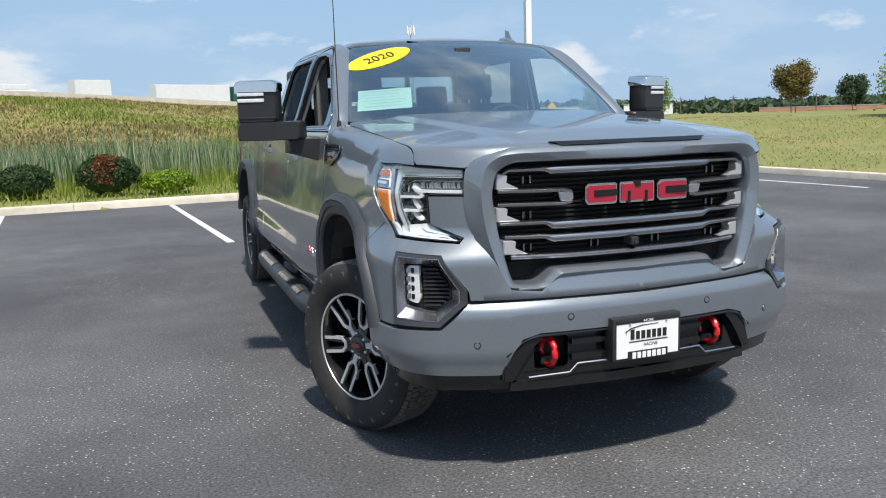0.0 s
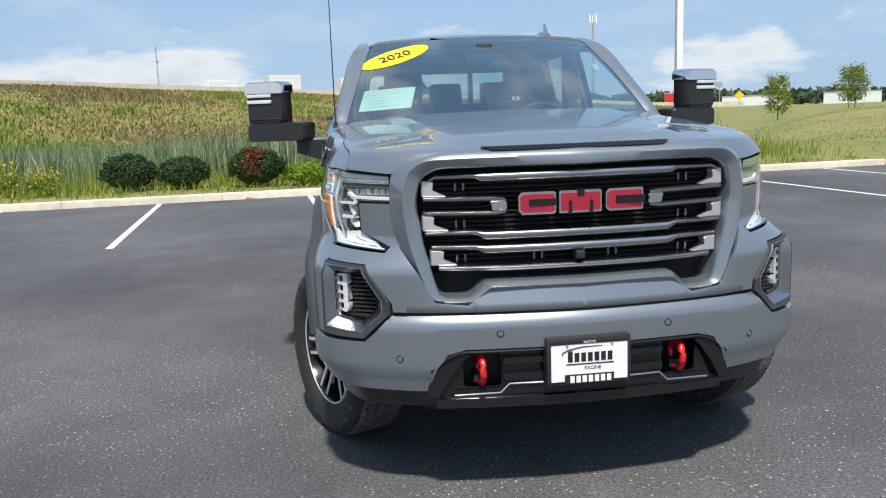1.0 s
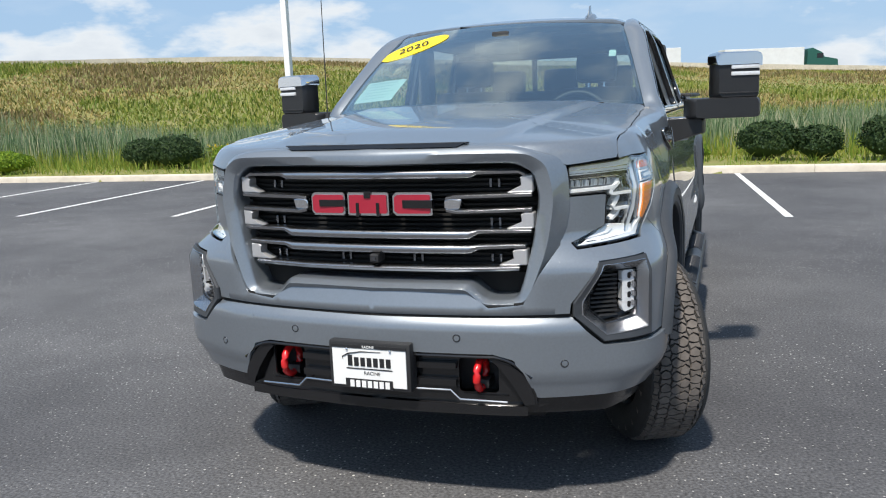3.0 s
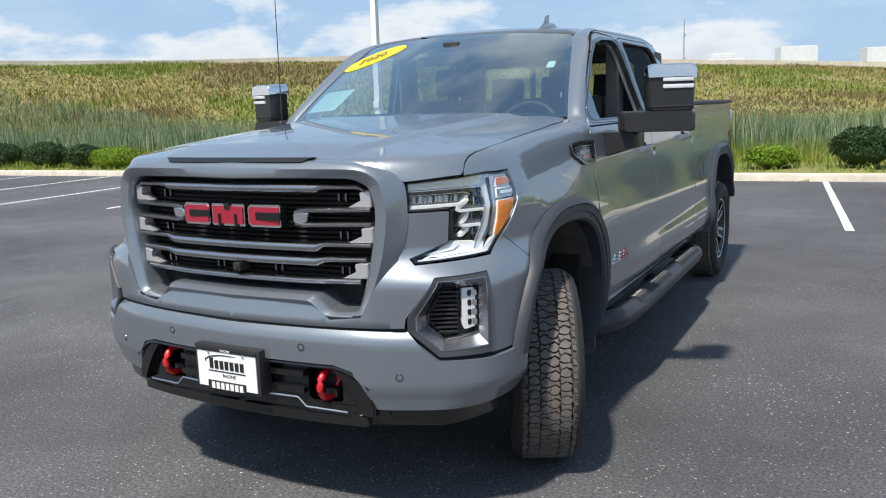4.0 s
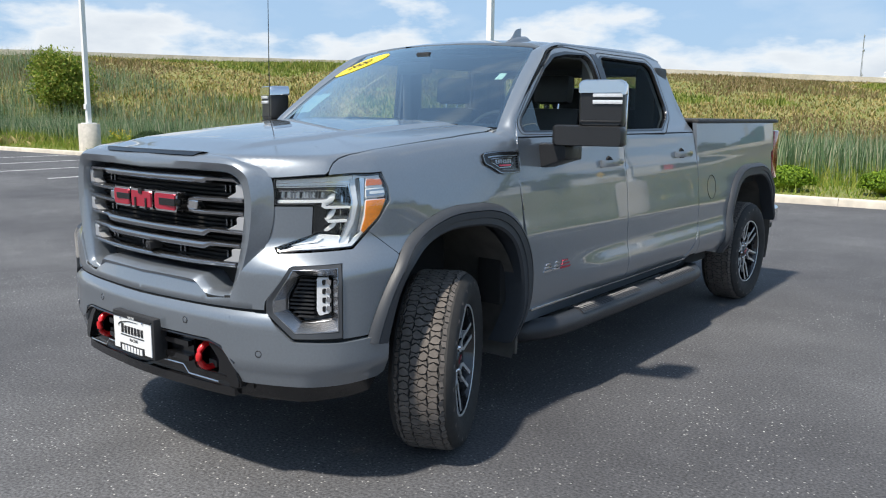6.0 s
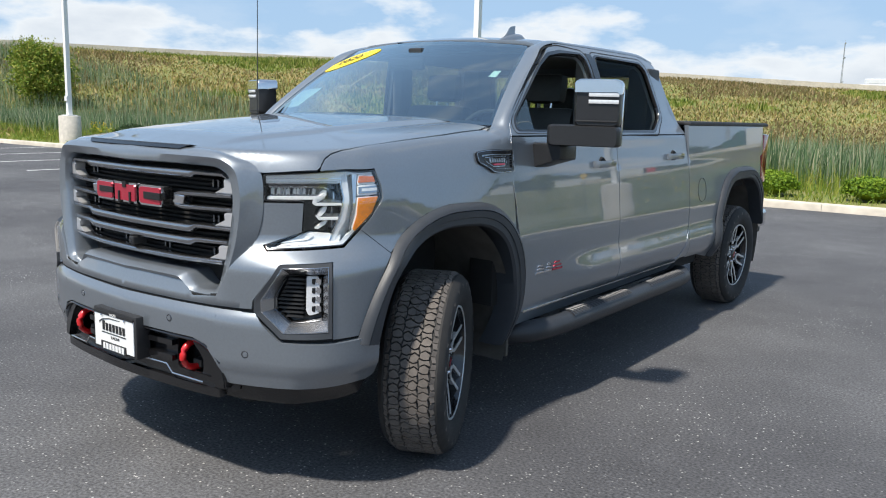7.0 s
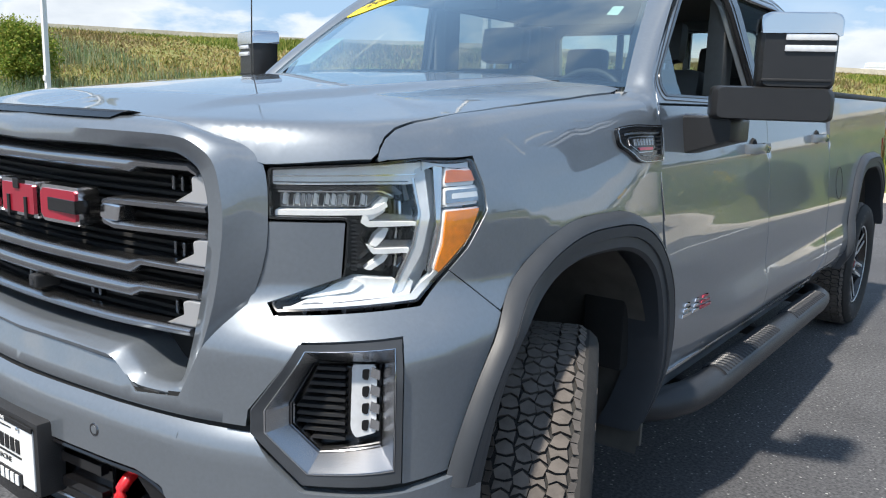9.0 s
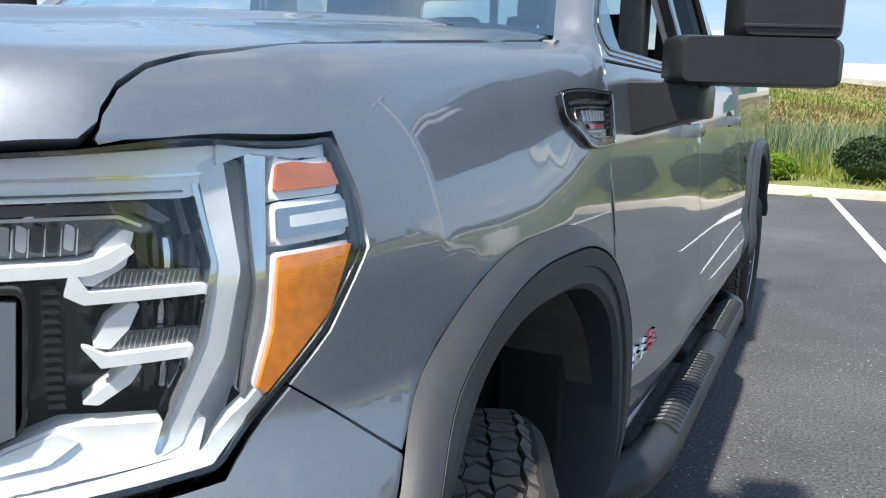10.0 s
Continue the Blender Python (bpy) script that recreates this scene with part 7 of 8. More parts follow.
# ---- plants ----
rng = np.random.default_rng(7)


def blades(name, pos, height, width, lean, mat, label, category, parent=None):
    """Many grass blades as one mesh: pos (n, 3), height, width and lean in metres."""
    n = len(pos)
    a = rng.uniform(0, 2 * np.pi, n)
    side = np.stack([np.cos(a), np.sin(a), np.zeros(n)], 1) * (width * 0.5)[:, None]
    b = rng.uniform(0, 2 * np.pi, n)
    out = np.stack([np.cos(b), np.sin(b), np.zeros(n)], 1) * lean[:, None]
    up_ = np.zeros((n, 3)); up_[:, 2] = height
    v = np.stack([pos - side, pos + side, pos + side * 0.8 + up_ * 0.55 + out * 0.3, pos - side * 0.8 + up_ * 0.55 + out * 0.3, pos + up_ + out], 1).reshape(-1, 3)
    k = np.arange(n) * 5
    loops = np.stack([k, k + 1, k + 2, k + 3, k + 3, k + 2, k + 4], 1).ravel()
    starts = np.stack([np.arange(n) * 7, np.arange(n) * 7 + 4], 1).ravel()
    me = bpy.data.meshes.new(name)
    me.vertices.add(len(v)); me.vertices.foreach_set("co", v.ravel())
    me.loops.add(len(loops)); me.loops.foreach_set("vertex_index", loops.astype(np.int32))
    me.polygons.add(len(starts)); me.polygons.foreach_set("loop_start", starts.astype(np.int32))
    me.update(calc_edges=True)
    me.validate()
    me.materials.append(mat)
    ob = new(name, me)
    return tagged(ob, label, category, kind="stuff")


def leaf_cloud(name, pos, size, mat, normal=None):
    """Many small folded leaves as one mesh."""
    n = len(pos)
    d = rng.normal(size=(n, 3)) if normal is None else normal + rng.normal(size=(n, 3)) * 0.55
    d /= np.linalg.norm(d, axis=1)[:, None]
    t = np.cross(d, rng.normal(size=(n, 3))); t /= np.linalg.norm(t, axis=1)[:, None]
    s = np.cross(d, t)
    size = np.broadcast_to(size, n)[:, None]
    v = np.stack([pos - t * size, pos + s * size * 0.5 - d * size * 0.12, pos + t * size, pos - s * size * 0.5 - d * size * 0.12], 1).reshape(-1, 3)
    k = np.arange(n) * 4
    loops = np.stack([k, k + 1, k + 2, k, k + 2, k + 3], 1).ravel()
    me = bpy.data.meshes.new(name)
    me.vertices.add(len(v)); me.vertices.foreach_set("co", v.ravel())
    me.loops.add(len(loops)); me.loops.foreach_set("vertex_index", loops.astype(np.int32))
    me.polygons.add(2 * n); me.polygons.foreach_set("loop_start", (np.arange(2 * n) * 3).astype(np.int32))
    me.update(calc_edges=True)
    me.validate()
    me.materials.append(mat)
    return me


def ground_pts(u0, u1, v0, v1, n):
    u, v = rng.uniform(u0, u1, n), rng.uniform(v0, v1, n)
    x, y = u * math.cos(LOT) - v * math.sin(LOT), u * math.sin(LOT) + v * math.cos(LOT)
    z = np.array([ground_z(a, b) for a, b in zip(x, y)])
    return np.stack([x, y, z], 1)


def patchy(p, scale, seed=0.0):
    return np.array([noise.noise(Vector((a * scale, b * scale, seed))) for a, b, _ in p])


# reed bed behind the kerb
p = np.concatenate([ground_pts(-62, 11, 16.2, 24, 30000), ground_pts(-75, 14, 24, 40, 22000)])
keep = patchy(p, 0.16) > -0.32
edge = np.array([unlot(a, b)[1] for a, b, _ in p])
keep &= edge > 16.6 + 1.0 * patchy(p, 0.3, 4.0)
p = p[keep]
hgt = (1.08 + 0.28 * patchy(p, 0.22, 2.0)) * rng.uniform(0.70, 1.12, len(p)) + 0.22
blades("reeds", p, hgt, rng.uniform(0.018, 0.034, len(p)), rng.uniform(0.05, 0.45, len(p)), M_REED, "tall blue-green reeds with some dry stalks", "reeds")

# rough growth on the bank: dry gold grass, brown seed heads and fresh weeds in drifts
N_BANK = 150000
azs, rr = rng.uniform(-88, 26, N_BANK), rng.uniform(0, 1, N_BANK)
pts = []
for a, f in zip(azs, rr):
    cr, _ = crest(a)
    r = cr * (0.34 + 0.68 * f ** 0.8)
    x, y = r * math.sin(radians(a)), r * math.cos(radians(a))
    pts.append((x, y, ground_z(x, y)))
p = np.array(pts)
drift = patchy(p, 0.050, 9.0) + 0.5 * patchy(p, 0.17, 3.0)
low = 1.1 + 0.8 * np.clip(patchy(p, 0.07), -0.6, 1)
for name, sel, mat, h0, h1, label, cat in (
        ("bank_grass", np.abs(drift) < 0.20, M_BANKGRASS, 0.10, 0.34, "rough dry gold grass on the bank", "grass"),
        ("bank_seed_heads", drift <= -0.20, M_SEEDHEAD, 0.14, 0.46, "brown seed heads in drifts on the bank", "weeds"),
        ("bank_weeds", drift >= 0.20, M_BANKWEED, 0.16, 0.50, "fresh green weeds in patches on the bank", "weeds")):
    g = p[sel]
    blades(name, g, rng.uniform(h0, h1, len(g)) * low[sel], rng.uniform(0.05, 0.17, len(g)), rng.uniform(0.05, 0.35, len(g)), mat, label, cat)

# low fresh grass between kerb and reeds, and the meadow beyond the side kerb
p = ground_pts(-60, 12.5, 13.25, 17.6, 26000)
p = p[patchy(p, 0.5, 5.0) > -0.45]
far = np.array([unlot(a, b)[1] for a, b, _ in p]) - 13.2
blades("verge_grass", p, (0.10 + 0.14 * far) * rng.uniform(0.5, 1.2, len(p)), rng.uniform(0.010, 0.03, len(p)), rng.uniform(0.03, 0.22, len(p)), M_GREENGRASS, "yellow-green verge grass behind the kerb", "grass")
p = np.concatenate([ground_pts(12.95, 34, -14, 22, 22000), ground_pts(4, 30, 16.5, 34, 14000)])
p = p[patchy(p, 0.25, 8.0) > -0.3]
blades("meadow_grass", p, rng.uniform(0.02, 0.08, len(p)), rng.uniform(0.012, 0.035, len(p)), rng.uniform(0.03, 0.12, len(p)), M_LAWN, "dry meadow grass on a low mound", "grass")


def shrub(u, v, rx, ry, h, mat, label, dead=False):
    """A clipped or rounded shrub: woody stems, and a crown of small leaves on a lumpy dome."""
    base = lot(u, v)
    gz = ground_z(base.x, base.y)
    ob = thing("shrub", label=label, category="shrub", group="shrubs along the kerb")
    ob.location = (base.x, base.y, gz)
    n = 5200
    d = rng.normal(size=(n, 3)); d /= np.linalg.norm(d, axis=1)[:, None]
    d[:, 2] = np.where(d[:, 2] < -0.35, -d[:, 2], d[:, 2])
    lump = np.array([1 + 0.16 * noise.noise(Vector(k) * 2.2 + Vector((u, v, 0))) + 0.10 * noise.noise(Vector(k) * 6 + Vector((u, 0, 0))) for k in d])
    r = lump * rng.uniform(0.72, 1.03, n)
    c = h * 0.47
    pos = np.stack([d[:, 0] * rx * r, d[:, 1] * ry * r, c + d[:, 2] * (h - c) * r], 1)
    pos[:, 2] = np.maximum(pos[:, 2], 0.03)
    crown = new("crown", leaf_cloud("crown", pos, rng.uniform(0.022, 0.045, n), mat, d))
    crown.parent = ob
    bm = bmesh.new()
    bmesh.ops.create_icosphere(bm, subdivisions=3, radius=1.0)
    for vv in bm.verts:
        k = 0.80 * (1 + 0.16 * noise.noise(vv.co * 2.2 + Vector((u, v, 0))))
        vv.co = Vector((vv.co.x * rx * k, vv.co.y * ry * k, max(0.02, c + vv.co.z * (h - c) * k)))
    part("inner_crown", bm, M_YEW if mat is not M_BOX else M_BOX, ob, "", 60)
    bm = bmesh.new()
    for k in range(4):
        tube(bm, [(0.05 * math.cos(k * 1.6), 0.05 * math.sin(k * 1.6), -0.05), (0.2 * rx * math.cos(k * 1.6), 0.2 * ry * math.sin(k * 1.6), c)], [0.02, 0.012], 6)
    part("stems", bm, M_BARK, ob)
    if dead:
        m = 900
        sel = np.stack([rng.normal(-0.08, 0.16, m) * rx, -ry * rng.uniform(0.55, 1.02, m), h * rng.uniform(0.35, 1.02, m)], 1)
        dd = new("dead_patch", leaf_cloud("dead_patch", sel, rng.uniform(0.02, 0.05, m), M_RUST))
        dd.parent = ob
        dd["label"] = "rusty dead twigs"
    return ob


def shrub_at(x, y, *rest):
    u, v = unlot(x, y)
    return shrub(u, v, *rest)


DARK, BRIGHT = "dark green rounded evergreen shrub behind the kerb", "bright green clipped low shrub behind the kerb"
shrub_at(-5.35, 14.35, 0.58, 0.5, 0.80, M_YEW, DARK)
shrub_at(-4.22, 14.35, 0.56, 0.5, 0.68, M_YEW, DARK)
shrub_at(-2.66, 14.40, 0.62, 0.52, 0.84, M_YEW, "dark evergreen shrub with a rusty dead patch", True)
shrub_at(-1.50, 14.30, 0.56, 0.45, 0.50, M_BOX, BRIGHT)
shrub_at(0.36, 14.30, 0.50, 0.42, 0.46, M_BOX, BRIGHT)
shrub_at(2.02, 14.40, 0.62, 0.52, 0.80, M_YEW, DARK)
shrub_at(2.95, 14.45, 0.50, 0.45, 0.72, M_YEW, DARK)
shrub_at(4.30, 14.45, 0.60, 0.52, 0.90, M_YEW, DARK)
shrub_at(-12.3, 14.1, 0.72, 0.6, 0.88, M_YEW, DARK)
shrub_at(-13.3, 14.1, 0.60, 0.5, 0.80, M_YEW, DARK)
shrub_at(-10.5, 14.1, 0.60, 0.5, 0.62, M_BOX, "loose leafy green shrub behind the kerb")
shrub_at(-20.4, 13.2, 0.75, 0.6, 0.78, M_YEW, DARK)
shrub_at(-18.7, 13.2, 0.65, 0.5, 0.70, M_YEW, DARK)
shrub_at(-17.2, 13.1, 0.95, 0.55, 0.62, M_BOX, "loose leafy green shrub behind the kerb")
shrub_at(-22.4, 13.1, 0.75, 0.6, 0.75, M_YEW, DARK)


def flower_clump(x, y, h, w):
    ob = thing("flower_clump", label="tall weed clump with yellow flower heads", category="wildflowers", group="yellow wildflowers")
    gz = ground_z(x, y)
    ob.location = (x, y, gz)
    n = 26
    a = rng.uniform(0, 6.28, n); r = w * np.sqrt(rng.uniform(0, 1, n))
    tips = np.stack([r * np.cos(a), r * np.sin(a), h * rng.uniform(0.6, 1.0, n)], 1)
    bm = bmesh.new()
    for t in tips:
        tube(bm, [(t[0] * 0.5, t[1] * 0.5, -0.03), tuple(t)], [0.006, 0.003], 4)
    tagged(part("stem_mass", bm, M_GREENGRASS, ob), kind="stuff")
    lp = np.repeat(tips, 14, 0) * np.concatenate([np.ones((n * 14, 2)), rng.uniform(0.1, 0.9, (n * 14, 1))], 1) + rng.normal(0, 0.04, (n * 14, 3))
    o = new("leaves", leaf_cloud("leaves", lp, rng.uniform(0.03, 0.07, len(lp)), M_GREENGRASS)); o.parent = ob
    tagged(o, kind="stuff")
    fp = np.repeat(tips, 5, 0) + rng.normal(0, 0.025, (n * 5, 3))
    o = new("flower_mass", leaf_cloud("flower_mass", fp, rng.uniform(0.015, 0.03, len(fp)), M_FLOWER)); o.parent = ob
    tagged(o, kind="stuff")


for x, y, h, w in ((6.3, 15.0, 1.15, 0.5), (5.6, 15.2, 0.8, 0.4), (-8.1, 14.6, 0.75, 0.35), (-7.2, 14.5, 0.6, 0.35), (13.6, 8.8, 0.25, 0.4), (-23.6, 12.6, 0.8, 0.4), (-11.6, 15.0, 0.6, 0.3)):
    flower_clump(x, y, h, w)


def tree(x, y, h, spread, mat, label, stems=1, base=0.3, leaves=5200, leaf=0.10):
    """A tapered trunk with limbs and a loose crown of leaf clumps round the limb ends."""
    ob = thing("tree", label=label, category="tree")
    ob.location = (x, y, ground_z(x, y) - 0.05)
    rnd = random.Random(int(x * 7 + y))
    ends = []
    for s in range(stems):
        sx = (s - (stems - 1) / 2) * 0.4
        bm = bmesh.new()
        tube(bm, [(sx, 0, 0), (sx * 1.3, 0.05, h * base), (sx * 1.5, 0, h * 0.7), (sx * 1.5, 0, h * 0.95)], [0.012 * h, 0.010 * h, 0.005 * h, 0.002 * h], 8)
        part("trunk", bm, M_BARK, ob, "", 50)
        for k in range(16):
            f = base + (0.92 - base) * k / 15
            a = k * 2.4 + rnd.random()
            ln = spread * (1.0 - 0.75 * abs((f - base) / (1 - base) - 0.35)) * rnd.uniform(0.7, 1.05)
            p0 = Vector((sx * 1.4, 0, h * f))
            p1 = p0 + Vector((math.cos(a) * ln, math.sin(a) * ln, ln * rnd.uniform(0.2, 0.6)))
            bm = bmesh.new()
            tube(bm, [p0, p0.lerp(p1, 0.5) + Vector((0, 0, 0.04 * h)), p1], [0.004 * h, 0.003 * h, 0.001 * h], 5)
            part("limb", bm, M_BARK, ob)
            ends += [p0.lerp(p1, t) for t in (0.45, 0.7, 0.9, 1.0)]
    e = np.array([tuple(q) for q in ends])
    pick = rng.integers(0, len(e), leaves)
    pos = e[pick] + rng.normal(0, 0.16 * spread, (leaves, 3))
    o = new("crown", leaf_cloud("crown", pos, rng.uniform(0.6, 1.2, leaves) * leaf, mat))
    o.parent = ob
    return ob


def polar(az, r):
    return -0.5 + r * math.sin(radians(az)), -3.7 + r * math.cos(radians(az))


x, y = polar(42.5, 68); tree(x, y, 3.5, 1.35, M_MAPLE, "young maple with thin turning foliage and two stems", 2, 0.34, 8500, 0.10)
x, y = polar(46.0, 72); tree(x, y, 2.6, 1.10, M_WOODS, "small dark green lawn tree", 1, 0.25, 6000, 0.11)
x, y = polar(49.0, 40); tree(x, y, 2.6, 1.5, M_GREENGRASS, "bushy bright green young tree", 2, 0.1, 5000, 0.09)
x, y = polar(33.8, 60); tree(x, y, 2.7, 0.9, M_GREENGRASS, "slim light green young tree", 2, 0.2, 3000, 0.08)
x, y = polar(29.5, 60); tree(x, y, 2.9, 1.0, M_GREENGRASS, "slim light green young tree", 1, 0.2, 2600, 0.08)
tree(-51.3, 24.5, 3.6, 2.0, M_GREENGRASS, "broad yellow-green bush tree on the bank", 3, 0.08, 14000, 0.12)

# far woods along the horizon on the street side
n = 16000
az = rng.uniform(10, 62, n)
rad = rng.uniform(330, 430, n)
topz = 0.72 * np.array([3.0 + 5.5 * smooth01((a - 14) / 6) * (1 - 0.42 * smooth01((a - 26) / 12)) + 2.2 * noise.noise(Vector((a * 0.9, 0, 3))) + 1.2 * noise.noise(Vector((a * 3.1, 0, 7))) for a in az])
zz = topz * np.sqrt(rng.uniform(0, 1, n)) + 0.4
pos = np.stack([rad * np.sin(np.radians(az)), rad * np.cos(np.radians(az)), zz], 1)
tagged(new("far_woods", leaf_cloud("far_woods", pos, rng.uniform(1.0, 2.2, n), M_WOODS)), "distant band of dark green woods", "trees", kind="stuff")


# ---- highway, far buildings, masts ----
def crest_pt(az, dr=0.0, dz=0.0):
    r, z = crest(az)
    r += dr
    x, y = r * math.sin(radians(az)), r * math.cos(radians(az))
    return Vector((x, y, ground_z(x, y) + dz))


bm = bmesh.new()
prev = None
for i in range(60):
    az = -90 + 2.0 * i
    a, b = crest_pt(az, 2.0, -0.3), crest_pt(az, 2.0, 1.05)
    c, d = crest_pt(az, 2.4, 1.05), crest_pt(az, 2.4, -0.3)
    cur = [bm.verts.new(q) for q in (a, b, c, d)]
    if prev:
        for k in range(4):
            bm.faces.new((prev[k], prev[(k + 1) % 4], cur[(k + 1) % 4], cur[k]))
    prev = cur
thing("highway_barrier", bm, M_KERB, "long pale concrete highway barrier on the bank", "barrier", kind="structure")


def lorry(az, length, cab_mat, name="semi_truck", label="white box trailer behind a dark green tractor", cab=True):
    """A box trailer with its tractor, along the highway, its tail at the given bearing."""
    p, q = crest_pt(az, 7, -0.9), crest_pt(az + 6, 7, -0.9)
    d = (q - p).normalized()
    yaw = math.degrees(math.atan2(d.y, d.x))
    ob = thing(name, label=label, category="truck", group="highway traffic")
    ob.matrix_basis = Matrix.Translation(p) @ pose(0, 0, 0, 0, 0, yaw)
    bm = bmesh.new()
    box(bm, 0, length, -1.3, 1.3, 1.15, 4.05, 0.04)
    part("trailer_box", bm, M_TRAILER, ob)
    bm = bmesh.new()
    box(bm, 0.3, length - 0.3, -1.1, 1.1, 0.95, 1.15)
    part("trailer_frame", bm, M_VOID, ob)
    for wx in (1.2, 2.5, length - 3.5):
        for s in (-1.05, 1.05):
            bm = bmesh.new()
            tube(bm, [(wx, s - 0.25, 0.5), (wx, s + 0.25, 0.5)], 0.5, 16)
            part("wheel", bm, M_TYRE, ob)
    if cab:
        bm = bmesh.new()
        side = [(length + 0.6, 0.9), (length + 0.6, 3.7), (length + 1.4, 3.9), (length + 2.9, 3.2), (length + 3.3, 2.5), (length + 5.4, 2.1), (length + 5.6, 0.7)]
        rows = [[bm.verts.new((a, s, b)) for a, b in side] for s in (-1.15, 1.15)]
        for k in range(len(side)):
            bm.faces.new((rows[0][k], rows[0][(k + 1) % len(side)], rows[1][(k + 1) % len(side)], rows[1][k]))
        bm.faces.new(rows[0]); bm.faces.new(rows[1][::-1])
        part("tractor_cab", bm, cab_mat, ob)
        for s in (-1.17, 1.17):
            bm = bmesh.new()
            box(bm, length + 2.1, length + 3.1, s - 0.01, s + 0.01, 2.35, 3.05)
            part("cab_window", bm, M_BLACK, ob)
        bm = bmesh.new()
        tube(bm, [(length + 4.6, -1.15, 0.5), (length + 4.6, 1.15, 0.5)], 0.5, 16)
        part("front_wheels", bm, M_TYRE, ob)
    return ob


lorry(0.0, 12.5, M_CABGREEN)
lorry(11.3, 17.0, M_CABGREEN)
lorry(-5.0, 5.2, M_TRAILER, "box_truck", "short white box truck body on the highway", False)


def van(az, dr, mat, ln=4.6, h=1.7, name="car", label="small car on the highway"):
    p, q = crest_pt(az, dr), crest_pt(az + 6, dr)
    d = (q - p).normalized()
    ob = thing(name, label=label, category="car", group="highway traffic")
    ob.matrix_basis = Matrix.Translation(p) @ pose(0, 0, 0, 0, 0, math.degrees(math.atan2(d.y, d.x)))
    bm = bmesh.new()
    box(bm, 0, ln, -0.9, 0.9, 0.35, 0.35 + h * 0.45, 0.12)
    part("body", bm, mat, ob)
    bm = bmesh.new()
    box(bm, ln * 0.18, ln * 0.78, -0.78, 0.78, 0.35 + h * 0.45, h, 0.15)
    part("cabin", bm, mat, ob)
    for wx in (ln * 0.2, ln * 0.8):
        bm = bmesh.new()
        tube(bm, [(wx, -0.9, 0.33), (wx, 0.9, 0.33)], 0.33, 14)
        part("wheels", bm, M_TYRE, ob)


van(-9.5, 6, M_TRAILER, 5.2, 2.0, "car", "white pickup on the highway")


def mast(az, r, h, name, label, lattice):
    x, y = polar(az, r)
    ob = thing(name, label=label, category="mast")
    ob.location = (x, y, 0)
    if lattice:
        w = 1.0
        for k in range(3):
            bm = bmesh.new()
            a = 2.1 * k
            tube(bm, [(w * math.cos(a), w * math.sin(a), 0), (0.25 * math.cos(a), 0.25 * math.sin(a), h)], 0.20, 6)
            part("leg", bm, M_STEEL, ob)
        for k in range(14):
            z0, z1 = h * k / 14, h * (k + 1) / 14
            bm = bmesh.new()
            tube(bm, [(w * (1 - z0 / h) + 0.2, 0, z0), (-0.5 * w * (1 - z1 / h) - 0.1, 0.3, z1)], 0.05, 5)
            part("brace", bm, M_STEEL, ob)
    else:
        bm = bmesh.new()
        tube(bm, [(0, 0, 0), (0, 0, h)], [0.7, 0.3], 12)
        part("shaft", bm, M_STEEL, ob)
    for k, f in enumerate((0.53, 0.815, 0.985) if lattice else ()):
        bm = bmesh.new()
        tube(bm, [(0.2, -0.2, h * f), (1.7 - 0.5 * k, -0.7, h * f)], 0.9 if k == 1 else 0.6, 10)
        part("dish", bm, M_STEEL, ob)
    for k in range(0 if lattice else 6):
        a = 1.05 * k
        bm = bmesh.new()
        rr = 1.3
        box(bm, rr * math.cos(a) - 0.22, rr * math.cos(a) + 0.22, rr * math.sin(a) - 0.22, rr * math.sin(a) + 0.22, h - 3.0 + 0.6 * (k % 2), h - 0.4 + 0.6 * (k % 2))
        part("antenna_panel", bm, M_TRAILER, ob)
    bm = bmesh.new()
    tube(bm, [(0, 0, h - 0.2), (0, 0, h + 2.2)], 0.06, 5)
    part("tip", bm, M_STEEL, ob)


mast(17.9, 300, 34.5, "cell_tower", "grey cell tower with panel antennas", False)
mast(-11.43, 800, 72.0, "lattice_mast", "thin grey lattice radio mast", True)

# street clutter beyond the meadow
def far_box(az, r, w, d, z0, z1, mat, name, label, category):
    x, y = polar(az, r)
    gz = ground_z(x, y)
    bm = bmesh.new()
    box(bm, -w / 2, w / 2, -d / 2, d / 2, 0.0, z1 - z0, 0.05)
    ob = thing(name, label=label, category=category)
    ob.matrix_basis = Matrix.Translation((x, y, gz + z0)) @ pose(0, 0, 0, 0, 0, -az)
    part("body", bm, mat, ob)
    bm = bmesh.new()
    box(bm, -w / 2 - 0.1, w / 2 + 0.1, -d / 2 - 0.1, d / 2 + 0.1, z1 - z0, z1 - z0 + 0.25)
    part("top", bm, M_STEEL, ob)
    return ob


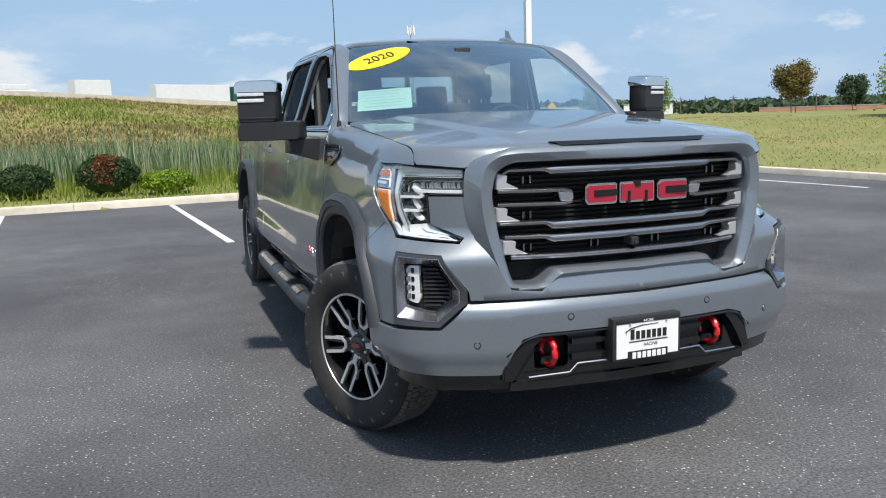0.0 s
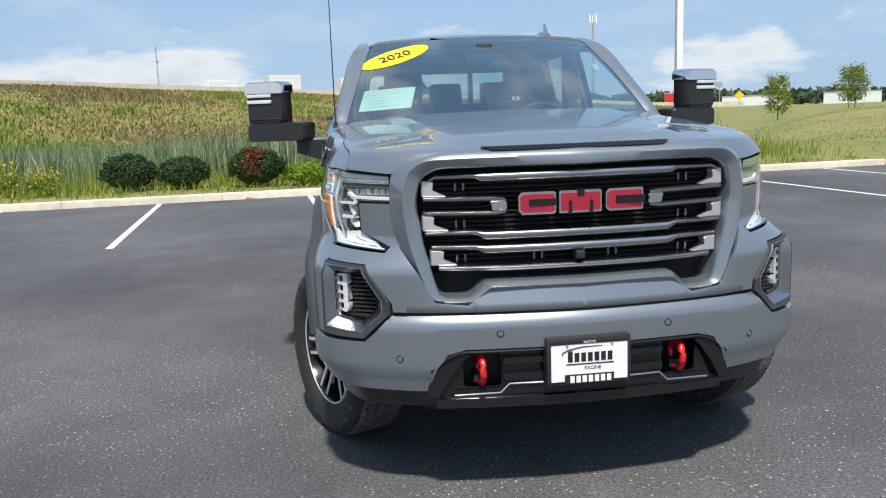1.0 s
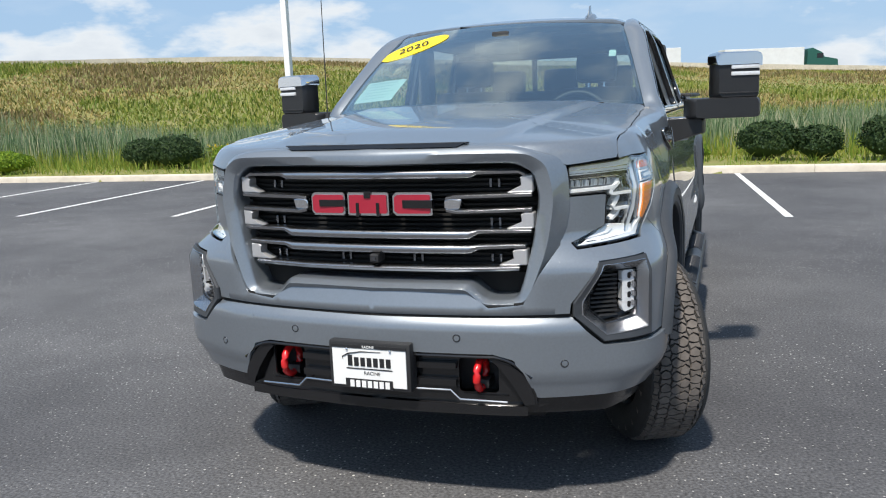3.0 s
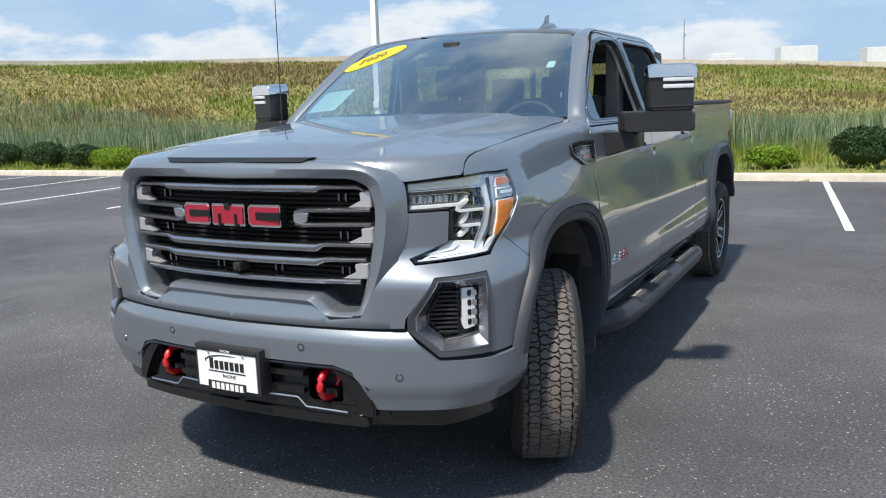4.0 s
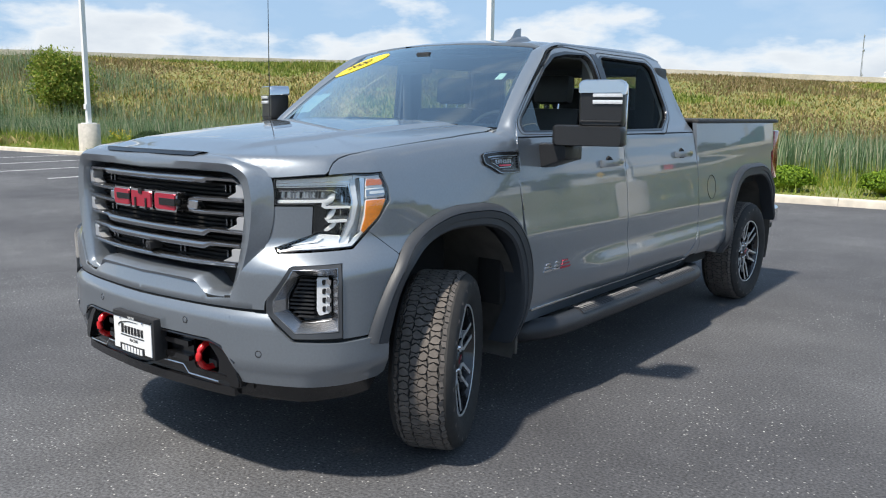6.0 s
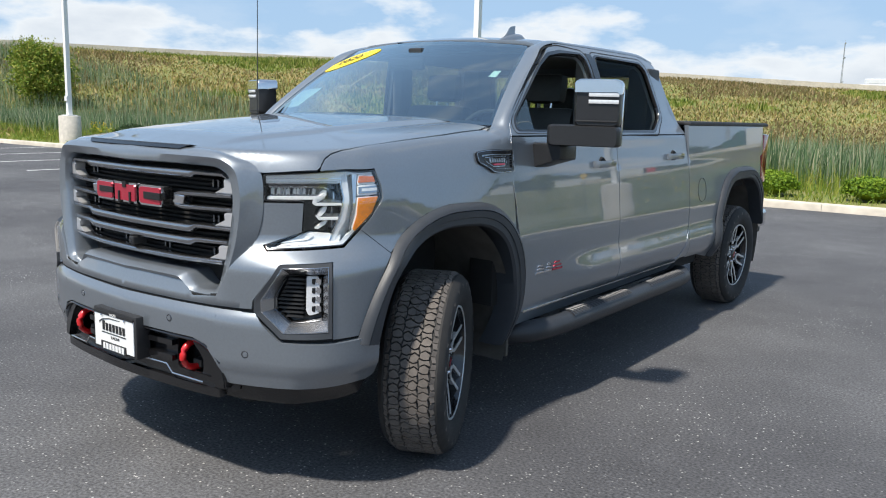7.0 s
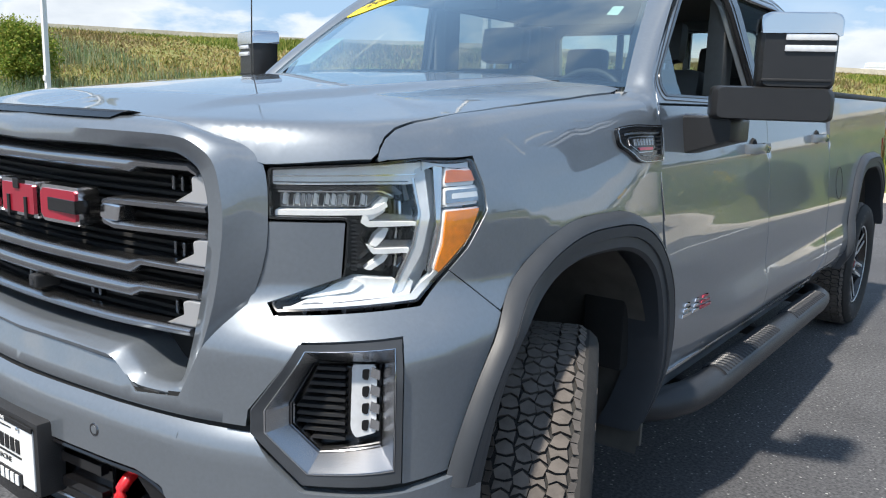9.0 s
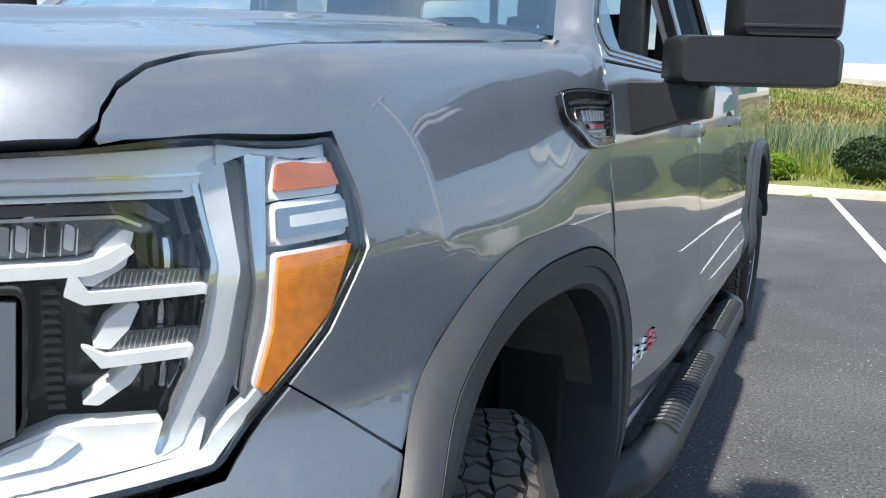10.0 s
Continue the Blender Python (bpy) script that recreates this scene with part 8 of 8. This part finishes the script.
far_box(24.4, 230, 8, 3, 0, 3.6, M_TRAILER, "parked_trailer", "white parked trailer far off", "trailer")
far_box(22.9, 231, 2.4, 3, 0, 3.6, M_RED, "red_cab", "red truck cab far off", "truck")
far_box(28.2, 240, 16, 3, 0, 2.6, M_TRAILER, "low_building", "long low white shed far off", "building")
far_box(34.0, 250, 14, 6, 0, 3.0, M_TRAILER, "low_building", "long low white shed far off", "building")
far_box(15.6, 210, 11, 5, 0, 3.4, M_TRAILER, "low_building", "long low white shed far off", "building")
far_box(45.5, 330, 50, 6, 0.4, 1.8, M_ORANGE, "bridge", "long low rusty orange girder bridge", "bridge")
x, y = polar(27.3, 150)
sign = thing("road_sign", label="yellow diamond road sign on a post", category="sign")
sign.location = (x, y, ground_z(x, y))
bm = bmesh.new(); tube(bm, [(0, 0, 0), (0, 0, 2.2)], 0.05, 6); part("post", bm, M_STEEL, sign)
bm = bmesh.new(); box(bm, -0.6, 0.6, -0.02, 0.02, -0.6, 0.6, 0, Matrix.Translation((0, -0.06, 2.4)) @ pose(0, 0, 0, 0, 45, 0)); part("panel", bm, M_SIGNYELLOW, sign)
x, y = polar(25.8, 200)
sign = thing("billboard", label="grey roadside billboard on two posts", category="billboard")
sign.location = (x, y, ground_z(x, y))
bm = bmesh.new(); box(bm, -1.9, 1.9, -0.2, 0.2, 4.4, 5.6, 0.02); part("panel", bm, M_STEEL, sign)
for s in (-1.2, 1.2):
    bm = bmesh.new(); tube(bm, [(s, 0, 0), (s, 0, 4.5)], 0.12, 8); part("post", bm, M_STEEL, sign)
for az, r in ((39.3, 150), (44.3, 150), (36.0, 170)):
    x, y = polar(az, r)
    pl = thing("utility_pole", label="distant wooden utility pole", category="utility pole", group="utility poles")
    pl.location = (x, y, ground_z(x, y))
    bm = bmesh.new(); tube(bm, [(0, 0, 0), (0, 0, 3.9)], [0.10, 0.07], 8); part("shaft", bm, M_BARK, pl)
    bm = bmesh.new(); box(bm, -0.7, 0.7, -0.05, 0.05, 3.5, 3.6); part("crossarm", bm, M_BARK, pl)
